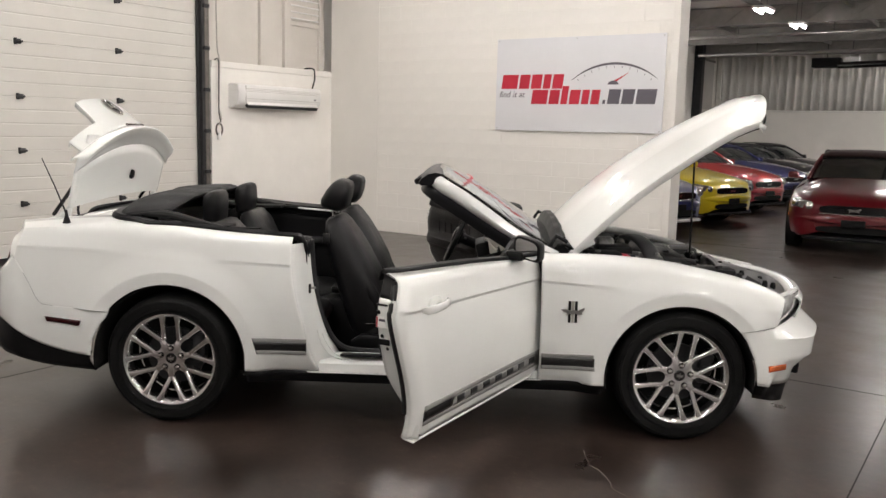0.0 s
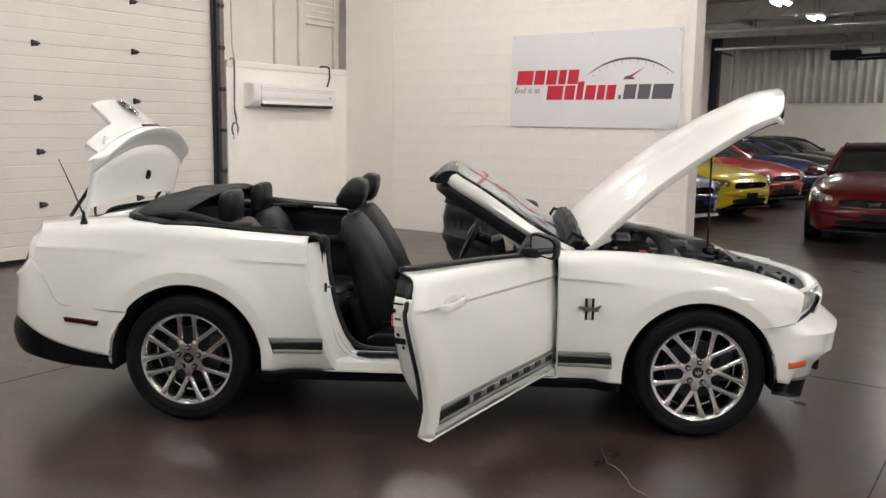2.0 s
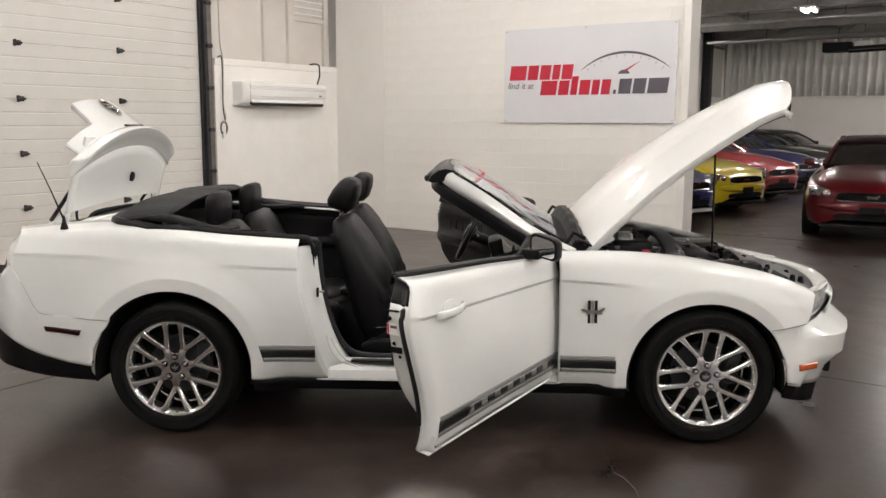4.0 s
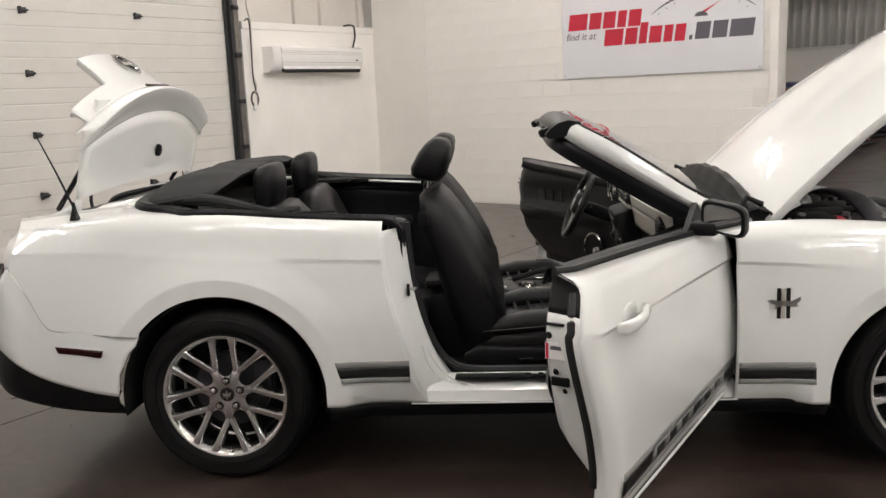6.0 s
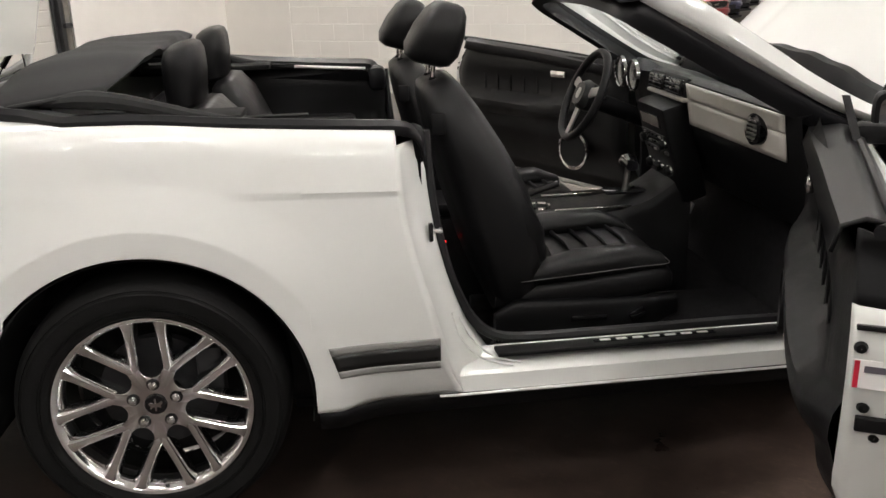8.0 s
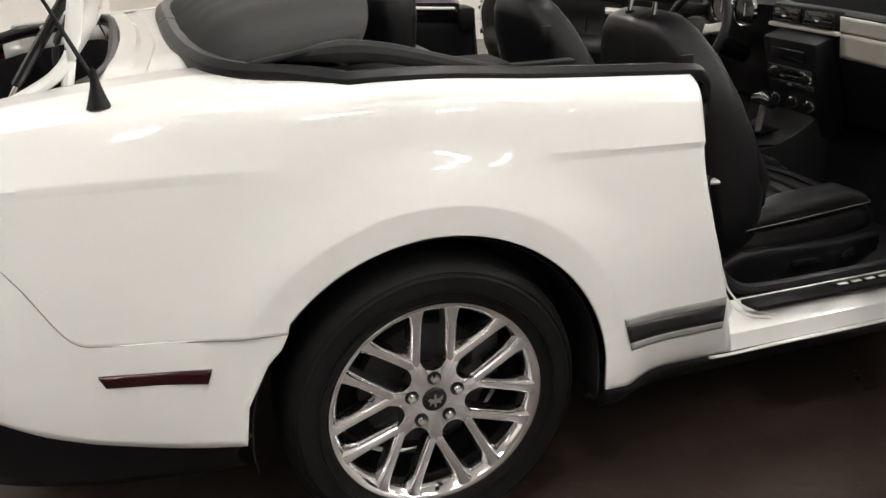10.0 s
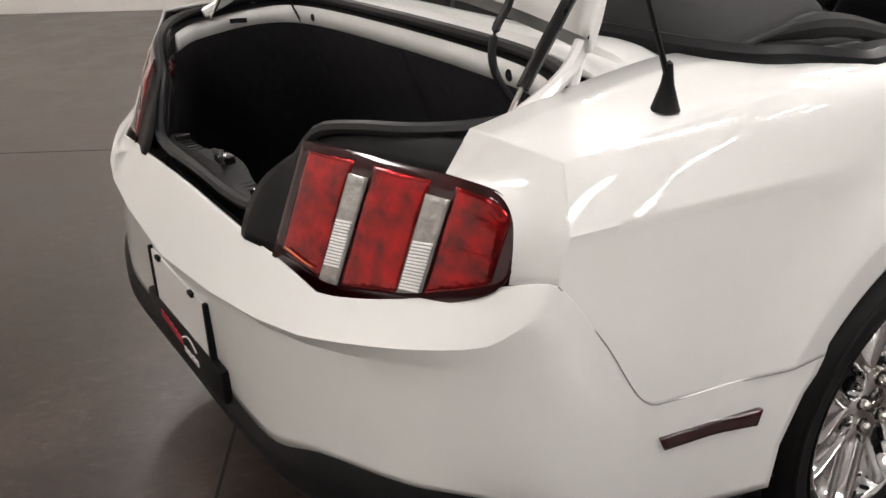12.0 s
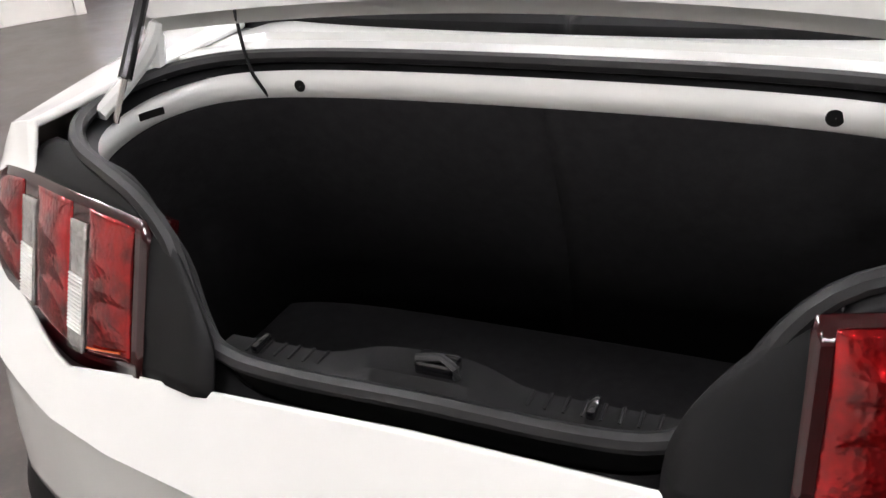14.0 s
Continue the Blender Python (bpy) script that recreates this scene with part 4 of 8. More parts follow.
LAMP_LO = curve((0.380, 0.802), (0.50, 0.780), (0.515, 0.779), (0.645, 0.799), (0.70, 0.816), (0.745, 0.833), (0.770, 0.848), (0.782, 0.868), (0.787, 0.885))
LAMP_HI = curve((0.380, 0.988), (0.50, 0.992), (0.66, 0.989), (0.730, 0.984), (0.755, 0.972), (0.772, 0.952), (0.783, 0.925), (0.787, 0.900))
for s in (-1, 1):
    tl = new("tail_lamp")
    tl.parent = car
    tl["label"] = "red tail lamp with two clear bars"
    thick(part("bezel", lamp_sheet(LAMP_LO, LAMP_HI, 0.380, 0.786, s, 0.0, 60), RED_DARK, tl, "dark smoked red bezel", 40), 0.05)
    li = lambda y: LAMP_LO(y) + 0.017
    hi = lambda y: LAMP_HI(y) - 0.012
    # three red chambers, each dished behind its lens, with a dark step between
    for a, b in ((0.398, 0.4955), (0.5345, 0.6345), (0.6755, 0.766)):
        rows = []
        for i in range(17):
            y = a + (b - a) * i / 16
            z0, z1 = li(y), hi(y)
            row = []
            for j in range(25):
                z = z0 + (z1 - z0) * j / 24
                bowl = math.sin(math.pi * i / 16) ** 0.5 * math.sin(math.pi * j / 24) ** 0.5
                arch = 0.0025 * math.exp(-((j / 24 - 0.30 - 0.10 * math.sin(math.pi * i / 16)) / 0.05) ** 2) - 0.004 * math.exp(-((j / 24 - 0.72) / 0.10) ** 2)
                row.append((lamp_x(y, z) - 0.001 - 0.007 * bowl + arch * bowl, s * y, z))
            rows.append(row)
        thick(part("red_lens", outward(sheet(rows), (-0.5, 0, 0.85)), RED_LENS, tl, "", 60), 0.004)
    # orange glint low on the lens, put in as a thin coloured bar
    part("glint_line", tube([(lamp_x(y, li(y) + 0.014) - 0.009, s * y, li(y) + 0.014) for y in span(0.412, 0.482, 6)], 0.0016, 6), AMBER, tl, "thin orange glint bar")
    for a, b in ((0.497, 0.533), (0.636, 0.674)):
        thick(part("clear_bar", lamp_sheet(lambda y: li(y) + 0.002, lambda y: hi(y) - 0.018, a, b, s, 0.0060, 6, 14), CLEAR_LENS, tl, "clear ribbed bar", 40), 0.006)
        for k in range(15):
            zz = 0.824 + 0.0048 * k
            part("lens_rib", tube([(lamp_x(y, zz) - 0.0063, s * y, zz + (y - a) * 0.1) for y in span(a + 0.003, b - 0.003, 4)], 0.0021, 6), RIB, tl, "")
    # black panel between lamp and boot opening
    rows = []
    for u in span(0, 1, 12):
        zo = 0.803 + (0.993 - 0.803) * u
        yi = 0.262 + 0.133 * max(0.0, (u - 0.15) / 0.85) ** 2.0
        rows.append([Vector((lamp_x(0.40 - (0.40 - yi) * v, zo) + 0.004 + 0.02 * v, s * (0.40 - (0.40 - yi) * v), zo)) for v in span(0, 1, 5)])
    thick(part("lamp_surround", outward(sheet(rows), (-0.5, 0, 0.85)), BLACK_PL, car, "black textured panel beside the lamp", 40), 0.006)
    rows = []
    for y in span(0.398, 0.690, 18):
        z0 = LAMP_HI(y) - 0.004
        u = (y - 0.37) / 0.335
        x0 = lamp_x(y, z0)
        xi = -0.985 + 0.115 * u
        rows.append([Vector((x0 + (xi - x0) * v, s * (y - 0.05 * v * u), z0 + (0.032 + 0.012 * u) * min(1.0, max(0.0, (y - 0.396) / 0.06)) ** 0.5 * math.sin(v * math.pi / 2))) for v in span(0, 1, 5)])
    thick(part("lamp_top_cover", outward(sheet(rows), (-0.8, 0, 0.8)), BLACK_PL, car, "black panel over the tail lamp", 40), 0.006)

# boot opening: seal, inner walls, floor, latch panel
LOOP = [(-1.068, 0, 0.838), (-1.068, 0.20, 0.838), (-1.058, 0.275, 0.850), (-1.035, 0.318, 0.895), (-1.010, 0.352, 0.955), (-0.995, 0.400, 1.005), (-0.965, 0.47, 1.022),
        (-0.915, 0.56, 1.030), (-0.85, 0.622, 1.038), (-0.77, 0.645, 1.046), (-0.69, 0.630, 1.058), (-0.625, 0.575, 1.068), (-0.590, 0.48, 1.075), (-0.575, 0.30, 1.080), (-0.572, 0, 1.082)]
loop = both(LOOP)
lp = [Vector((p.x, p.y, p.z)) for p in loop]
full = spline(lp, 120)
part("boot_seal", tube(full, 0.012, 8), SEAL, car, "black rubber boot seal")
flange = [[p + Vector((0, 0, -0.012)) for p in full], [p + (Vector((-0.82, 0, p.z)) - p) * 0.05 + Vector((0, 0, -0.02)) for p in full],
          [Vector((-0.82 + (p.x + 0.82) * 0.97, p.y * 0.98, p.z - 0.026)) if p.z > 1.029 else Vector((-0.82 + (p.x + 0.82) * 0.93, p.y * 0.95, p.z - 0.055)) for p in full]]
part("boot_rim_panel", sheet(flange), BLACK_PL, car, "black inner rim of the boot", 40)
front = spline([Vector((x, y, z)) for x, y, z in LOOP[7:]] + [Vector((x, -y, z)) for x, y, z in reversed(LOOP[7:-1])], 70)
white_in = [Vector((-0.82 + (p.x + 0.82) * 0.945, p.y * 0.962, p.z - 0.020)) for p in front]
white_lo = [Vector((-0.82 + (p.x + 0.82) * 0.950, p.y * 0.962, p.z - 0.072)) for p in front]
thick(part("boot_gutter", sheet([white_in, white_lo]), WHITE, car, "white painted inner lip of the boot", 40), 0.004, 0)
for y, hr in ((-0.385, 0.011), (0.400, 0.008)):
    part("gutter_hole", lathe([(0.0005, -0.002), (hr, -0.002), (hr + 0.002, 0.0), (hr, 0.001)], 16, "x", (-0.5935 - 0.004 * (y > 0), y, 1.032)), LINER, car, "black round hole", 40)
for k in (9, 61):
    p, q = white_in[k].lerp(white_lo[k], 0.5), white_in[k + 1] - white_in[k - 1]
    inw = (Vector((-0.82, 0, p.z)) - p).normalized() * 0.004
    part("gutter_slot", box((0.045, 0.004, 0.012), p + inw, 0.001, rot=Euler((0, 0, math.atan2(q.y, q.x))).to_matrix()), LINER, car, "dark slot in the boot lip", 0)
inner = [[Vector((-0.82 + (p.x + 0.82) * 0.93, p.y * 0.95, p.z - (0.066 if p.z > 1.029 else 0.06))) for p in full],
         [Vector((-0.80 + (p.x + 0.80) * 1.05 + (0.10 if p.x > -0.7 else 0.02), p.y * 1.12, 0.74)) for p in full],
         [Vector((-0.80 + (p.x + 0.80) * 1.0 + (0.18 if p.x > -0.7 else 0.05), p.y * 1.05, 0.48)) for p in full]]
thick(part("boot_lining", sheet(inner), CARPET, car, "black carpet boot lining", 40), 0.004)
part("boot_floor", box((0.72, 1.20, 0.02), (-0.62, 0, 0.49), 0.004), CARPET, car, "black carpet boot floor", 30)
# latch panel
rows = []
for y in span(-0.29, 0.29, 29):
    hump = 0.030 * math.exp(-((y - 0.02) / 0.10) ** 4)
    rows.append([(-1.058, y, 0.824), (-1.035, y, 0.834 + 0.4 * hump), (-1.005 + 0.6 * hump, y, 0.832 + 0.5 * hump), (-0.990 + 0.8 * hump, y, 0.79), (-0.985, y, 0.60)])
part("latch_panel", outward(sheet(rows), (-1.0, 0, 0.6)), BLACK_PL, car, "black ribbed boot sill panel", 40)
for k in range(26):
    y = -0.25 + 0.02 * k
    if abs(y - 0.01) > 0.07:
        part("panel_rib", box((0.030, 0.004, 0.003), (-1.02, y, 0.8340), 0.001), BLACK_PL, car, "", 0)
la = new("boot_latch")
la.parent = car
la["label"] = "black boot latch"
part("latch_body", box((0.03, 0.05, 0.022), (-1.015, 0.0, 0.852), 0.006), GLOSS_BK, la, "", 30)
part("latch_hook", tube([(-1.03, -0.028, 0.850), (-1.035, -0.03, 0.866), (-1.025, -0.01, 0.870), (-1.03, 0.02, 0.868)], 0.005, 6), DARK_ST, la, "")
for y in (-0.178, 0.237):
    part("panel_clip", box((0.034, 0.010, 0.012), (-1.022, y - 0.002, 0.840), 0.003), GLOSS_BK, car, "black panel clip", 30)
# white shelf between boot and folded top
rows = []
for y in span(-0.66, 0.66, 24):
    k = 0.05 * (abs(y) / 0.66) ** 2
    f = min(1.0, max(0.0, (abs(y) - 0.50) / 0.12)) ** 1.5
    prof = ((-0.565, 1.072), (-0.555, 1.086), (-0.515, 1.088), (-0.505, 1.079), (-0.475, 1.080), (-0.465, 1.092), (-0.40, 1.098), (-0.36, 1.09))
    rows.append([(x - k, y, z + (1.072 - z) * f) for x, z in prof])
thick(part("rear_deck_shelf", outward(sheet(rows), (-0.5, 0, 0.5)), WHITE, car, "", 25), 0.005)
for s in (-1, 1):
    st = new("gas_strut")
    st.parent = car
    st["label"] = "black gas strut of the boot lid"
    part("cylinder", tube([(-0.752, s * 0.61, 1.078), (-0.646, s * 0.61, 1.225), (-0.61, s * 0.61, 1.275)], 0.011, 10), GLOSS_BK, st)
    part("rod", tube([(-0.79, s * 0.612, 1.02), (-0.752, s * 0.61, 1.078)], 0.005, 8), CHROME, st)
part("wiring_loom", tube(spline([(-0.62, -0.52, 0.995), (-0.655, -0.48, 1.010), (-0.678, -0.455, 1.055), (-0.686, -0.45, 1.095), (-0.676, -0.45, 1.14), (-0.651, -0.45, 1.175), (-0.63, -0.45, 1.25)], 30), 0.0075, 8), SEAL, car, "black corrugated wiring loom")
part("pull_cord", tube(spline([(-0.60, 0.46, 1.01), (-0.62, 0.475, 1.07), (-0.63, 0.48, 1.24)], 10), 0.003, 6), SEAL, car, "thin black cord")

# aerial
an = new("aerial")
an.parent = car
an["label"] = "black whip aerial"
part("base", lathe([(0.0005, 0.075), (0.006, 0.07), (0.010, 0.04), (0.020, 0.008), (0.023, 0.0)], 16, "z", (-0.602, -0.762, 1.052)), BLACK_PL, an)
part("whip", tube([(-0.602, -0.762, 1.10), (-0.66, -0.755, 1.24), (-0.735, -0.745, 1.40)], [0.005, 0.0035, 0.0022], 6), BLACK_PL, an)

# boot lid, built shut and then tipped up
LID = Matrix.Translation((-0.632, 0, 1.115)) @ Euler((0, radians(104), 0)).to_matrix().to_4x4() @ Matrix.Translation((0.56, 0, -1.085))
lid = new("boot_lid")
lid.parent = car
lid["label"] = "white boot lid standing open with a spoiler"
rear = lambda y: -1.040 + 0.17 * (abs(y) / 0.65) ** 2.2
rows = []
for y in span(-0.64, 0.64, 40):
    e = rear(y)
    cr = 0.020 * (1 - (y / 0.64) ** 2)
    f = -0.610 + 0.11 * y * y
    L = e - f
    rows.append([(f + 0.002, y, 1.065 + 2 * cr), (f, y, 1.078 + 2 * cr)] + [(f + L * u, y, 1.083 + cr * (2 * (1 - u) ** 2 + math.sin(math.pi * u * 0.6))) for u in (0.15, 0.3, 0.45, 0.6, 0.74)])
thick(part("lid_skin", outward(sheet(rows), (-0.8, 0, 0.5)), WHITE, lid, "", 30), 0.028).matrix_basis = LID
rows = []
for y in span(-0.69, 0.69, 44):
    e = rear(y)
    end = min(1.0, (0.69 - abs(y)) / 0.05) ** 0.5
    cr = 0.020 * (1 - (y / 0.69) ** 2)
    f = -0.565
    z0 = 1.083 + cr * 0.97
    h = 0.045 * end
    rows.append([(f + (e - f) * 0.72, y, z0 - 0.002), (f + (e - f) * 0.78, y, z0 + 0.004 * end), (e + 0.045, y, z0 + h * 0.55), (e + 0.008, y, z0 + h), (e - 0.008, y, z0 + h), (e - 0.014, y, z0 + h - 0.010),
                 (e - 0.008, y, z0 - 0.012), (e + 0.012, y, z0 - 0.040)])
thick(part("spoiler", outward(sheet(rows), (-0.9, 0, 0.9)), WHITE, lid, "", 40), 0.006).matrix_basis = LID
rows = []
for y in span(-0.62, 0.62, 62):
    e = rear(y)
    a = abs(y)
    zb = 0.825 if a < 0.30 else (0.825 + (0.985 - 0.825) * min(1, (a - 0.30) / 0.03))
    zt = 1.085
    rows.append([(e + 0.008 - (zt - z) * 0.42, y, z) for z in span(zt, zb, 8)] + [(e + 0.035 - (zt - zb) * 0.42, y, zb)])
thick(part("lid_rear_face", outward(sheet(rows), (-0.8, 0, 0.95)), WHITE, lid, "", 30), 0.012).matrix_basis = LID
part("brake_light", box((0.012, 0.24, 0.022), (-1.046, 0, 1.078), 0.004), RED_DARK, lid, "dark red high brake light", 30).matrix_basis = LID
badge = Matrix.Translation((-1.108, 0, 0.912)) @ Euler((0, radians(-67), 0)).to_matrix().to_4x4()
b = lathe([(0.078, 0.0), (0.078, 0.008), (0.072, 0.013), (0.062, 0.010), (0.060, 0.004)], 40, "z")
part("badge_ring", b, CHROME, lid, "chrome round badge ring", 40).matrix_basis = LID @ badge
part("badge_disc", lathe([(0.0005, 0.004), (0.061, 0.004), (0.061, 0.0)], 32, "z"), GLOSS_BK, lid, "black badge disc", 40).matrix_basis = LID @ badge
out = [(-0.045, 0.008), (-0.03, 0.014), (-0.01, 0.008), (0.02, 0.010), (0.04, 0.022), (0.045, 0.010), (0.03, -0.004), (0.036, -0.016), (0.01, -0.010), (-0.02, -0.012), (-0.035, -0.024), (-0.03, -0.006)]
part("badge_figure", plate([(b2, a2, 0.0045) for a2, b2 in out], (0, 0, 0.004)), CHROME, lid, "chrome shape", 0).matrix_basis = LID @ badge
part("lid_inner_panel", box((0.30, 1.10, 0.02), (-0.83, 0, 1.050), 0.008), WHITE, lid, "white inner lid panel", 30).matrix_basis = LID
part("lid_opening", box((0.075, 1.0, 0.006), (-0.745, 0.0, 1.038), 0.002), LINER, lid, "black slot in the lid", 0).matrix_basis = LID
part("deck_button", rings([((-0.74, 0.0, 1.118), (0.030, 0, 0), (0, 0.016, 0)), ((-0.74, 0.0, 1.136), (0.028, 0, 0), (0, 0.014, 0)), ((-0.74, 0.0, 1.141), (0.016, 0, 0), (0, 0.009, 0))], 16, 2), BLACK_PL, lid, "black oval rubber stop").matrix_basis = LID
for s in (-1, 1):
    part("lid_hinge_arm", tube(spline([(-0.80, s * 0.632, 1.034), (-0.73, s * 0.630, 1.064), (-0.672, s * 0.626, 1.098), (-0.638, s * 0.62, 1.145), (-0.62, s * 0.61, 1.25)], 16), 0.013, 8), WHITE, lid, "white painted hinge arm")
    part("hinge_link", tube([(-0.665, s * 0.62, 1.05), (-0.648, s * 0.62, 1.12)], 0.012, 8), WHITE, lid, "")


# ---- wheels ----
def wheel(x, s, turn):
    w = new("wheel")
    w.parent = car
    w["label"] = "polished twin-spoke alloy wheel with a black tyre"
    m = Matrix.Translation((x, 0, 0.348)) @ Euler((0, radians(turn), 0)).to_matrix().to_4x4()
    o = s
    prof = [(0.250, 0.895), (0.257, 0.905), (0.270, 0.912), (0.294, 0.916), (0.308, 0.914), (0.315, 0.9155), (0.328, 0.908), (0.340, 0.893), (0.346, 0.872), (0.348, 0.84), (0.348, 0.75), (0.342, 0.71), (0.325, 0.685), (0.26, 0.68), (0.232, 0.69)]
    ty = part("tyre", lathe([(r, o * a) for r, a in prof], 72), RUBBER, w, "black tyre", 25)
    ty.matrix_basis = m
    for r in (0.274, 0.280, 0.320, 0.324):
        part("sidewall_ring", lathe([(r - 0.0012, o * 0.911), (r, o * (0.9165 if r < 0.3 else 0.9135)), (r + 0.0012, o * 0.911)], 64), RUBBER, ty, "")
    for k in range(3):
        g = 0.76 + 0.04 * k
        part("tread_groove", lathe([(0.3475, o * (g - 0.004)), (0.3478, o * g), (0.3475, o * (g + 0.004))], 64), LINER, ty, "")
    rim = part("rim", lathe([(0.238, o * 0.70), (0.226, o * 0.72), (0.218, o * 0.78), (0.220, o * 0.85), (0.228, o * 0.880), (0.236, o * 0.897), (0.244, o * 0.9035), (0.2505, o * 0.905), (0.2535, o * 0.901), (0.253, o * 0.892)], 72), ALLOY, w, "polished rim", 30)
    rim.matrix_basis = m
    # hub with seven rounded slot roots
    rows = [[], [], [], [], [], []]
    for k in range(7 * 24):
        ph = (k % 24 - 12) / 24 * 2 * math.pi / 7
        an2 = 2 * math.pi * (k // 24) / 7 + math.pi / 2 + ph
        q = 0.0295 ** 2 - (0.106 * math.sin(ph)) ** 2
        big = 0.116 - 0.05 * max(0.0, 0.449 - abs(ph))
        R2 = 0.106 * math.cos(ph) - math.sqrt(q) if q > 0 else big
        for row, (r2, y2) in zip(rows, ((0.028, 0.876), (0.045, 0.8775), (R2 - 0.005, 0.8785), (R2 - 0.0015, 0.877), (R2, 0.872), (R2, 0.836))):
            row.append((r2 * math.cos(an2), o * y2, r2 * math.sin(an2)))
    b = sheet(rows, close_u=True)
    bmesh.ops.recalc_face_normals(b, faces=b.faces)
    part("hub", b, ALLOY, rim, "", 35)
    for k in range(7):
        a = 2 * math.pi * k / 7 + math.pi / 2
        d, t = Vector((math.cos(a), 0, math.sin(a))), Vector((-math.sin(a), 0, math.cos(a)))
        for q in (-1, 1):
            rows2 = []
            for r, y, hw2, of in ((0.084, 0.8775, 0.0105, 0.0395), (0.11, 0.8805, 0.0105, 0.0405), (0.15, 0.8875, 0.0105, 0.0405), (0.195, 0.8955, 0.0108, 0.0405), (0.222, 0.9000, 0.0130, 0.041), (0.240, 0.9015, 0.019, 0.043)):
                c = d * r + t * (q * of)
                deep = 0.036 - 0.05 * max(0.0, r - 0.11)
                rows2.append([c + t * w2 + Vector((0, o * (y - h2), 0)) for w2, h2 in ((-1.75 * hw2, deep), (-1.25 * hw2, 0.35 * deep), (-hw2, 0.004), (-0.72 * hw2, 0.0008), (0, 0), (0.72 * hw2, 0.0008), (hw2, 0.004), (1.25 * hw2, 0.35 * deep), (1.75 * hw2, deep))])
            b = sheet(rows2)
            part("spoke", outward(b, d * 0.16 + t * (q * 0.0405) + Vector((0, o * 0.85, 0))), ALLOY, rim, "", 28)
    for k in range(5):
        a = 2 * math.pi * k / 5 + math.pi / 2
        c = (0.057 * math.cos(a), 0, 0.057 * math.sin(a))
        part("lug_recess", lathe([(0.0005, o * 0.8800), (0.0165, o * 0.8800), (0.0175, o * 0.872)], 16, "y", c), GLOSS_BK, rim, "")
        part("lug_nut", lathe([(0.0005, o * 0.896), (0.007, o * 0.895), (0.0110, o * 0.889), (0.0110, o * 0.872)], 8, "y", c), CHROME, rim, "", 40)
    part("centre_cap", lathe([(0.0005, o * 0.882), (0.026, o * 0.881), (0.029, o * 0.878), (0.029, o * 0.868)], 28), GLOSS_BK, rim, "black centre cap", 40)
    part("cap_figure", plate([(a2 * 0.42, o * 0.8815, b2 * 0.55) for a2, b2 in out], (0, o * 0.002, 0)), CHROME, rim, "", 0)
    part("cap_bar", box((0.005, 0.002, 0.034), (0, o * 0.8820, 0)), CHROME, rim, "", 0)
    part("valve", tube([(0.0, o * 0.888, -0.220), (0.0, o * 0.905, -0.214)], 0.005, 8), SEAL, rim, "black valve")
    disc = part("brake_disc", lathe([(0.06, o * 0.80), (0.155, o * 0.80), (0.155, o * 0.77), (0.06, o * 0.77)], 48), DARK_ST, w, "grey brake disc", 30)
    disc.matrix_basis = m
    cal = part("brake_caliper", box((0.07, 0.06, 0.16), (0.14, o * 0.81, 0.05), 0.012), DARK_ST, w, "", 30)
    cal.matrix_basis = m
    part("backing", lathe([(0.0005, o * 0.74), (0.217, o * 0.74), (0.217, o * 0.72)], 40), LINER, w, "", 30).matrix_basis = m


for s in (-1, 1):
    wheel(0.0, s, 0)
    wheel(2.72, s, 8)


# ---- front end ----
FT = [(3.535, 0, 0.655), (3.515, 0.25, 0.655), (3.47, 0.42, 0.652), (3.375, 0.62, 0.645), (3.305, 0.74, 0.636), (3.222, 0.842, 0.626), sidey(3.14, 0.615), sidey(3.012, 0.60)]
FN = [(3.64, 0, 0.56), (3.62, 0.25, 0.56), (3.58, 0.45, 0.558), (3.475, 0.70, 0.553), (3.40, 0.79, 0.556), (3.30, 0.855, 0.562), sidey(3.17, 0.562), sidey(3.045, 0.555)]
FK = [(3.63, 0, 0.46), (3.61, 0.25, 0.46), (3.568, 0.45, 0.458), (3.465, 0.70, 0.452), (3.392, 0.79, 0.452), (3.285, 0.866, 0.455), sidey(3.18, 0.46), sidey(3.09, 0.46)]
FL = [(3.58, 0, 0.39), (3.56, 0.25, 0.39), (3.515, 0.45, 0.39), (3.390, 0.70, 0.392), (3.335, 0.79, 0.392), (3.255, 0.858, 0.395), sidey(3.18, 0.40), sidey(3.106, 0.40)]
FB = [(3.52, 0, 0.285), (3.50, 0.25, 0.285), (3.455, 0.45, 0.287), (3.355, 0.70, 0.293), (3.295, 0.78, 0.300), (3.215, 0.848, 0.31), sidey(3.17, 0.318), sidey(3.113, 0.325)]
FV = [(3.45, 0, 0.175), (3.44, 0.25, 0.175), (3.41, 0.45, 0.175), (3.33, 0.68, 0.18), (3.26, 0.76, 0.195), (3.20, 0.80, 0.21), (3.16, 0.82, 0.22), (3.12, 0.83, 0.23)]
dFT, dFN, dFK, dFL, dFB, dFV = (densify(q) for q in (FT, FN, FK, FL, FB, FV))
rows = between(dFT, dFN, (0, 0.05, 0.35, 0.7, 0.92)) + between(dFN, dFK, (0, 0.12, 0.5, 0.85)) + between(dFK, dFL, (0, 0.3, 0.7)) + between(dFL, dFB, (0, 0.3, 0.7, 1))
thick(part("front_bumper", outward(sheet(rows), (3.0, 0, 0.5)), WHITE, car, "", 30), 0.008)
rows = between([p + Vector((-0.01, 0, 0.01)) for p in dFB], dFV, (0, 0.3, 0.7, 1.0))
thick(part("front_lip", outward(sheet(rows), (3.0, 0, 0.4)), BLACK_PL, car, "black lower front lip", 40), 0.012)
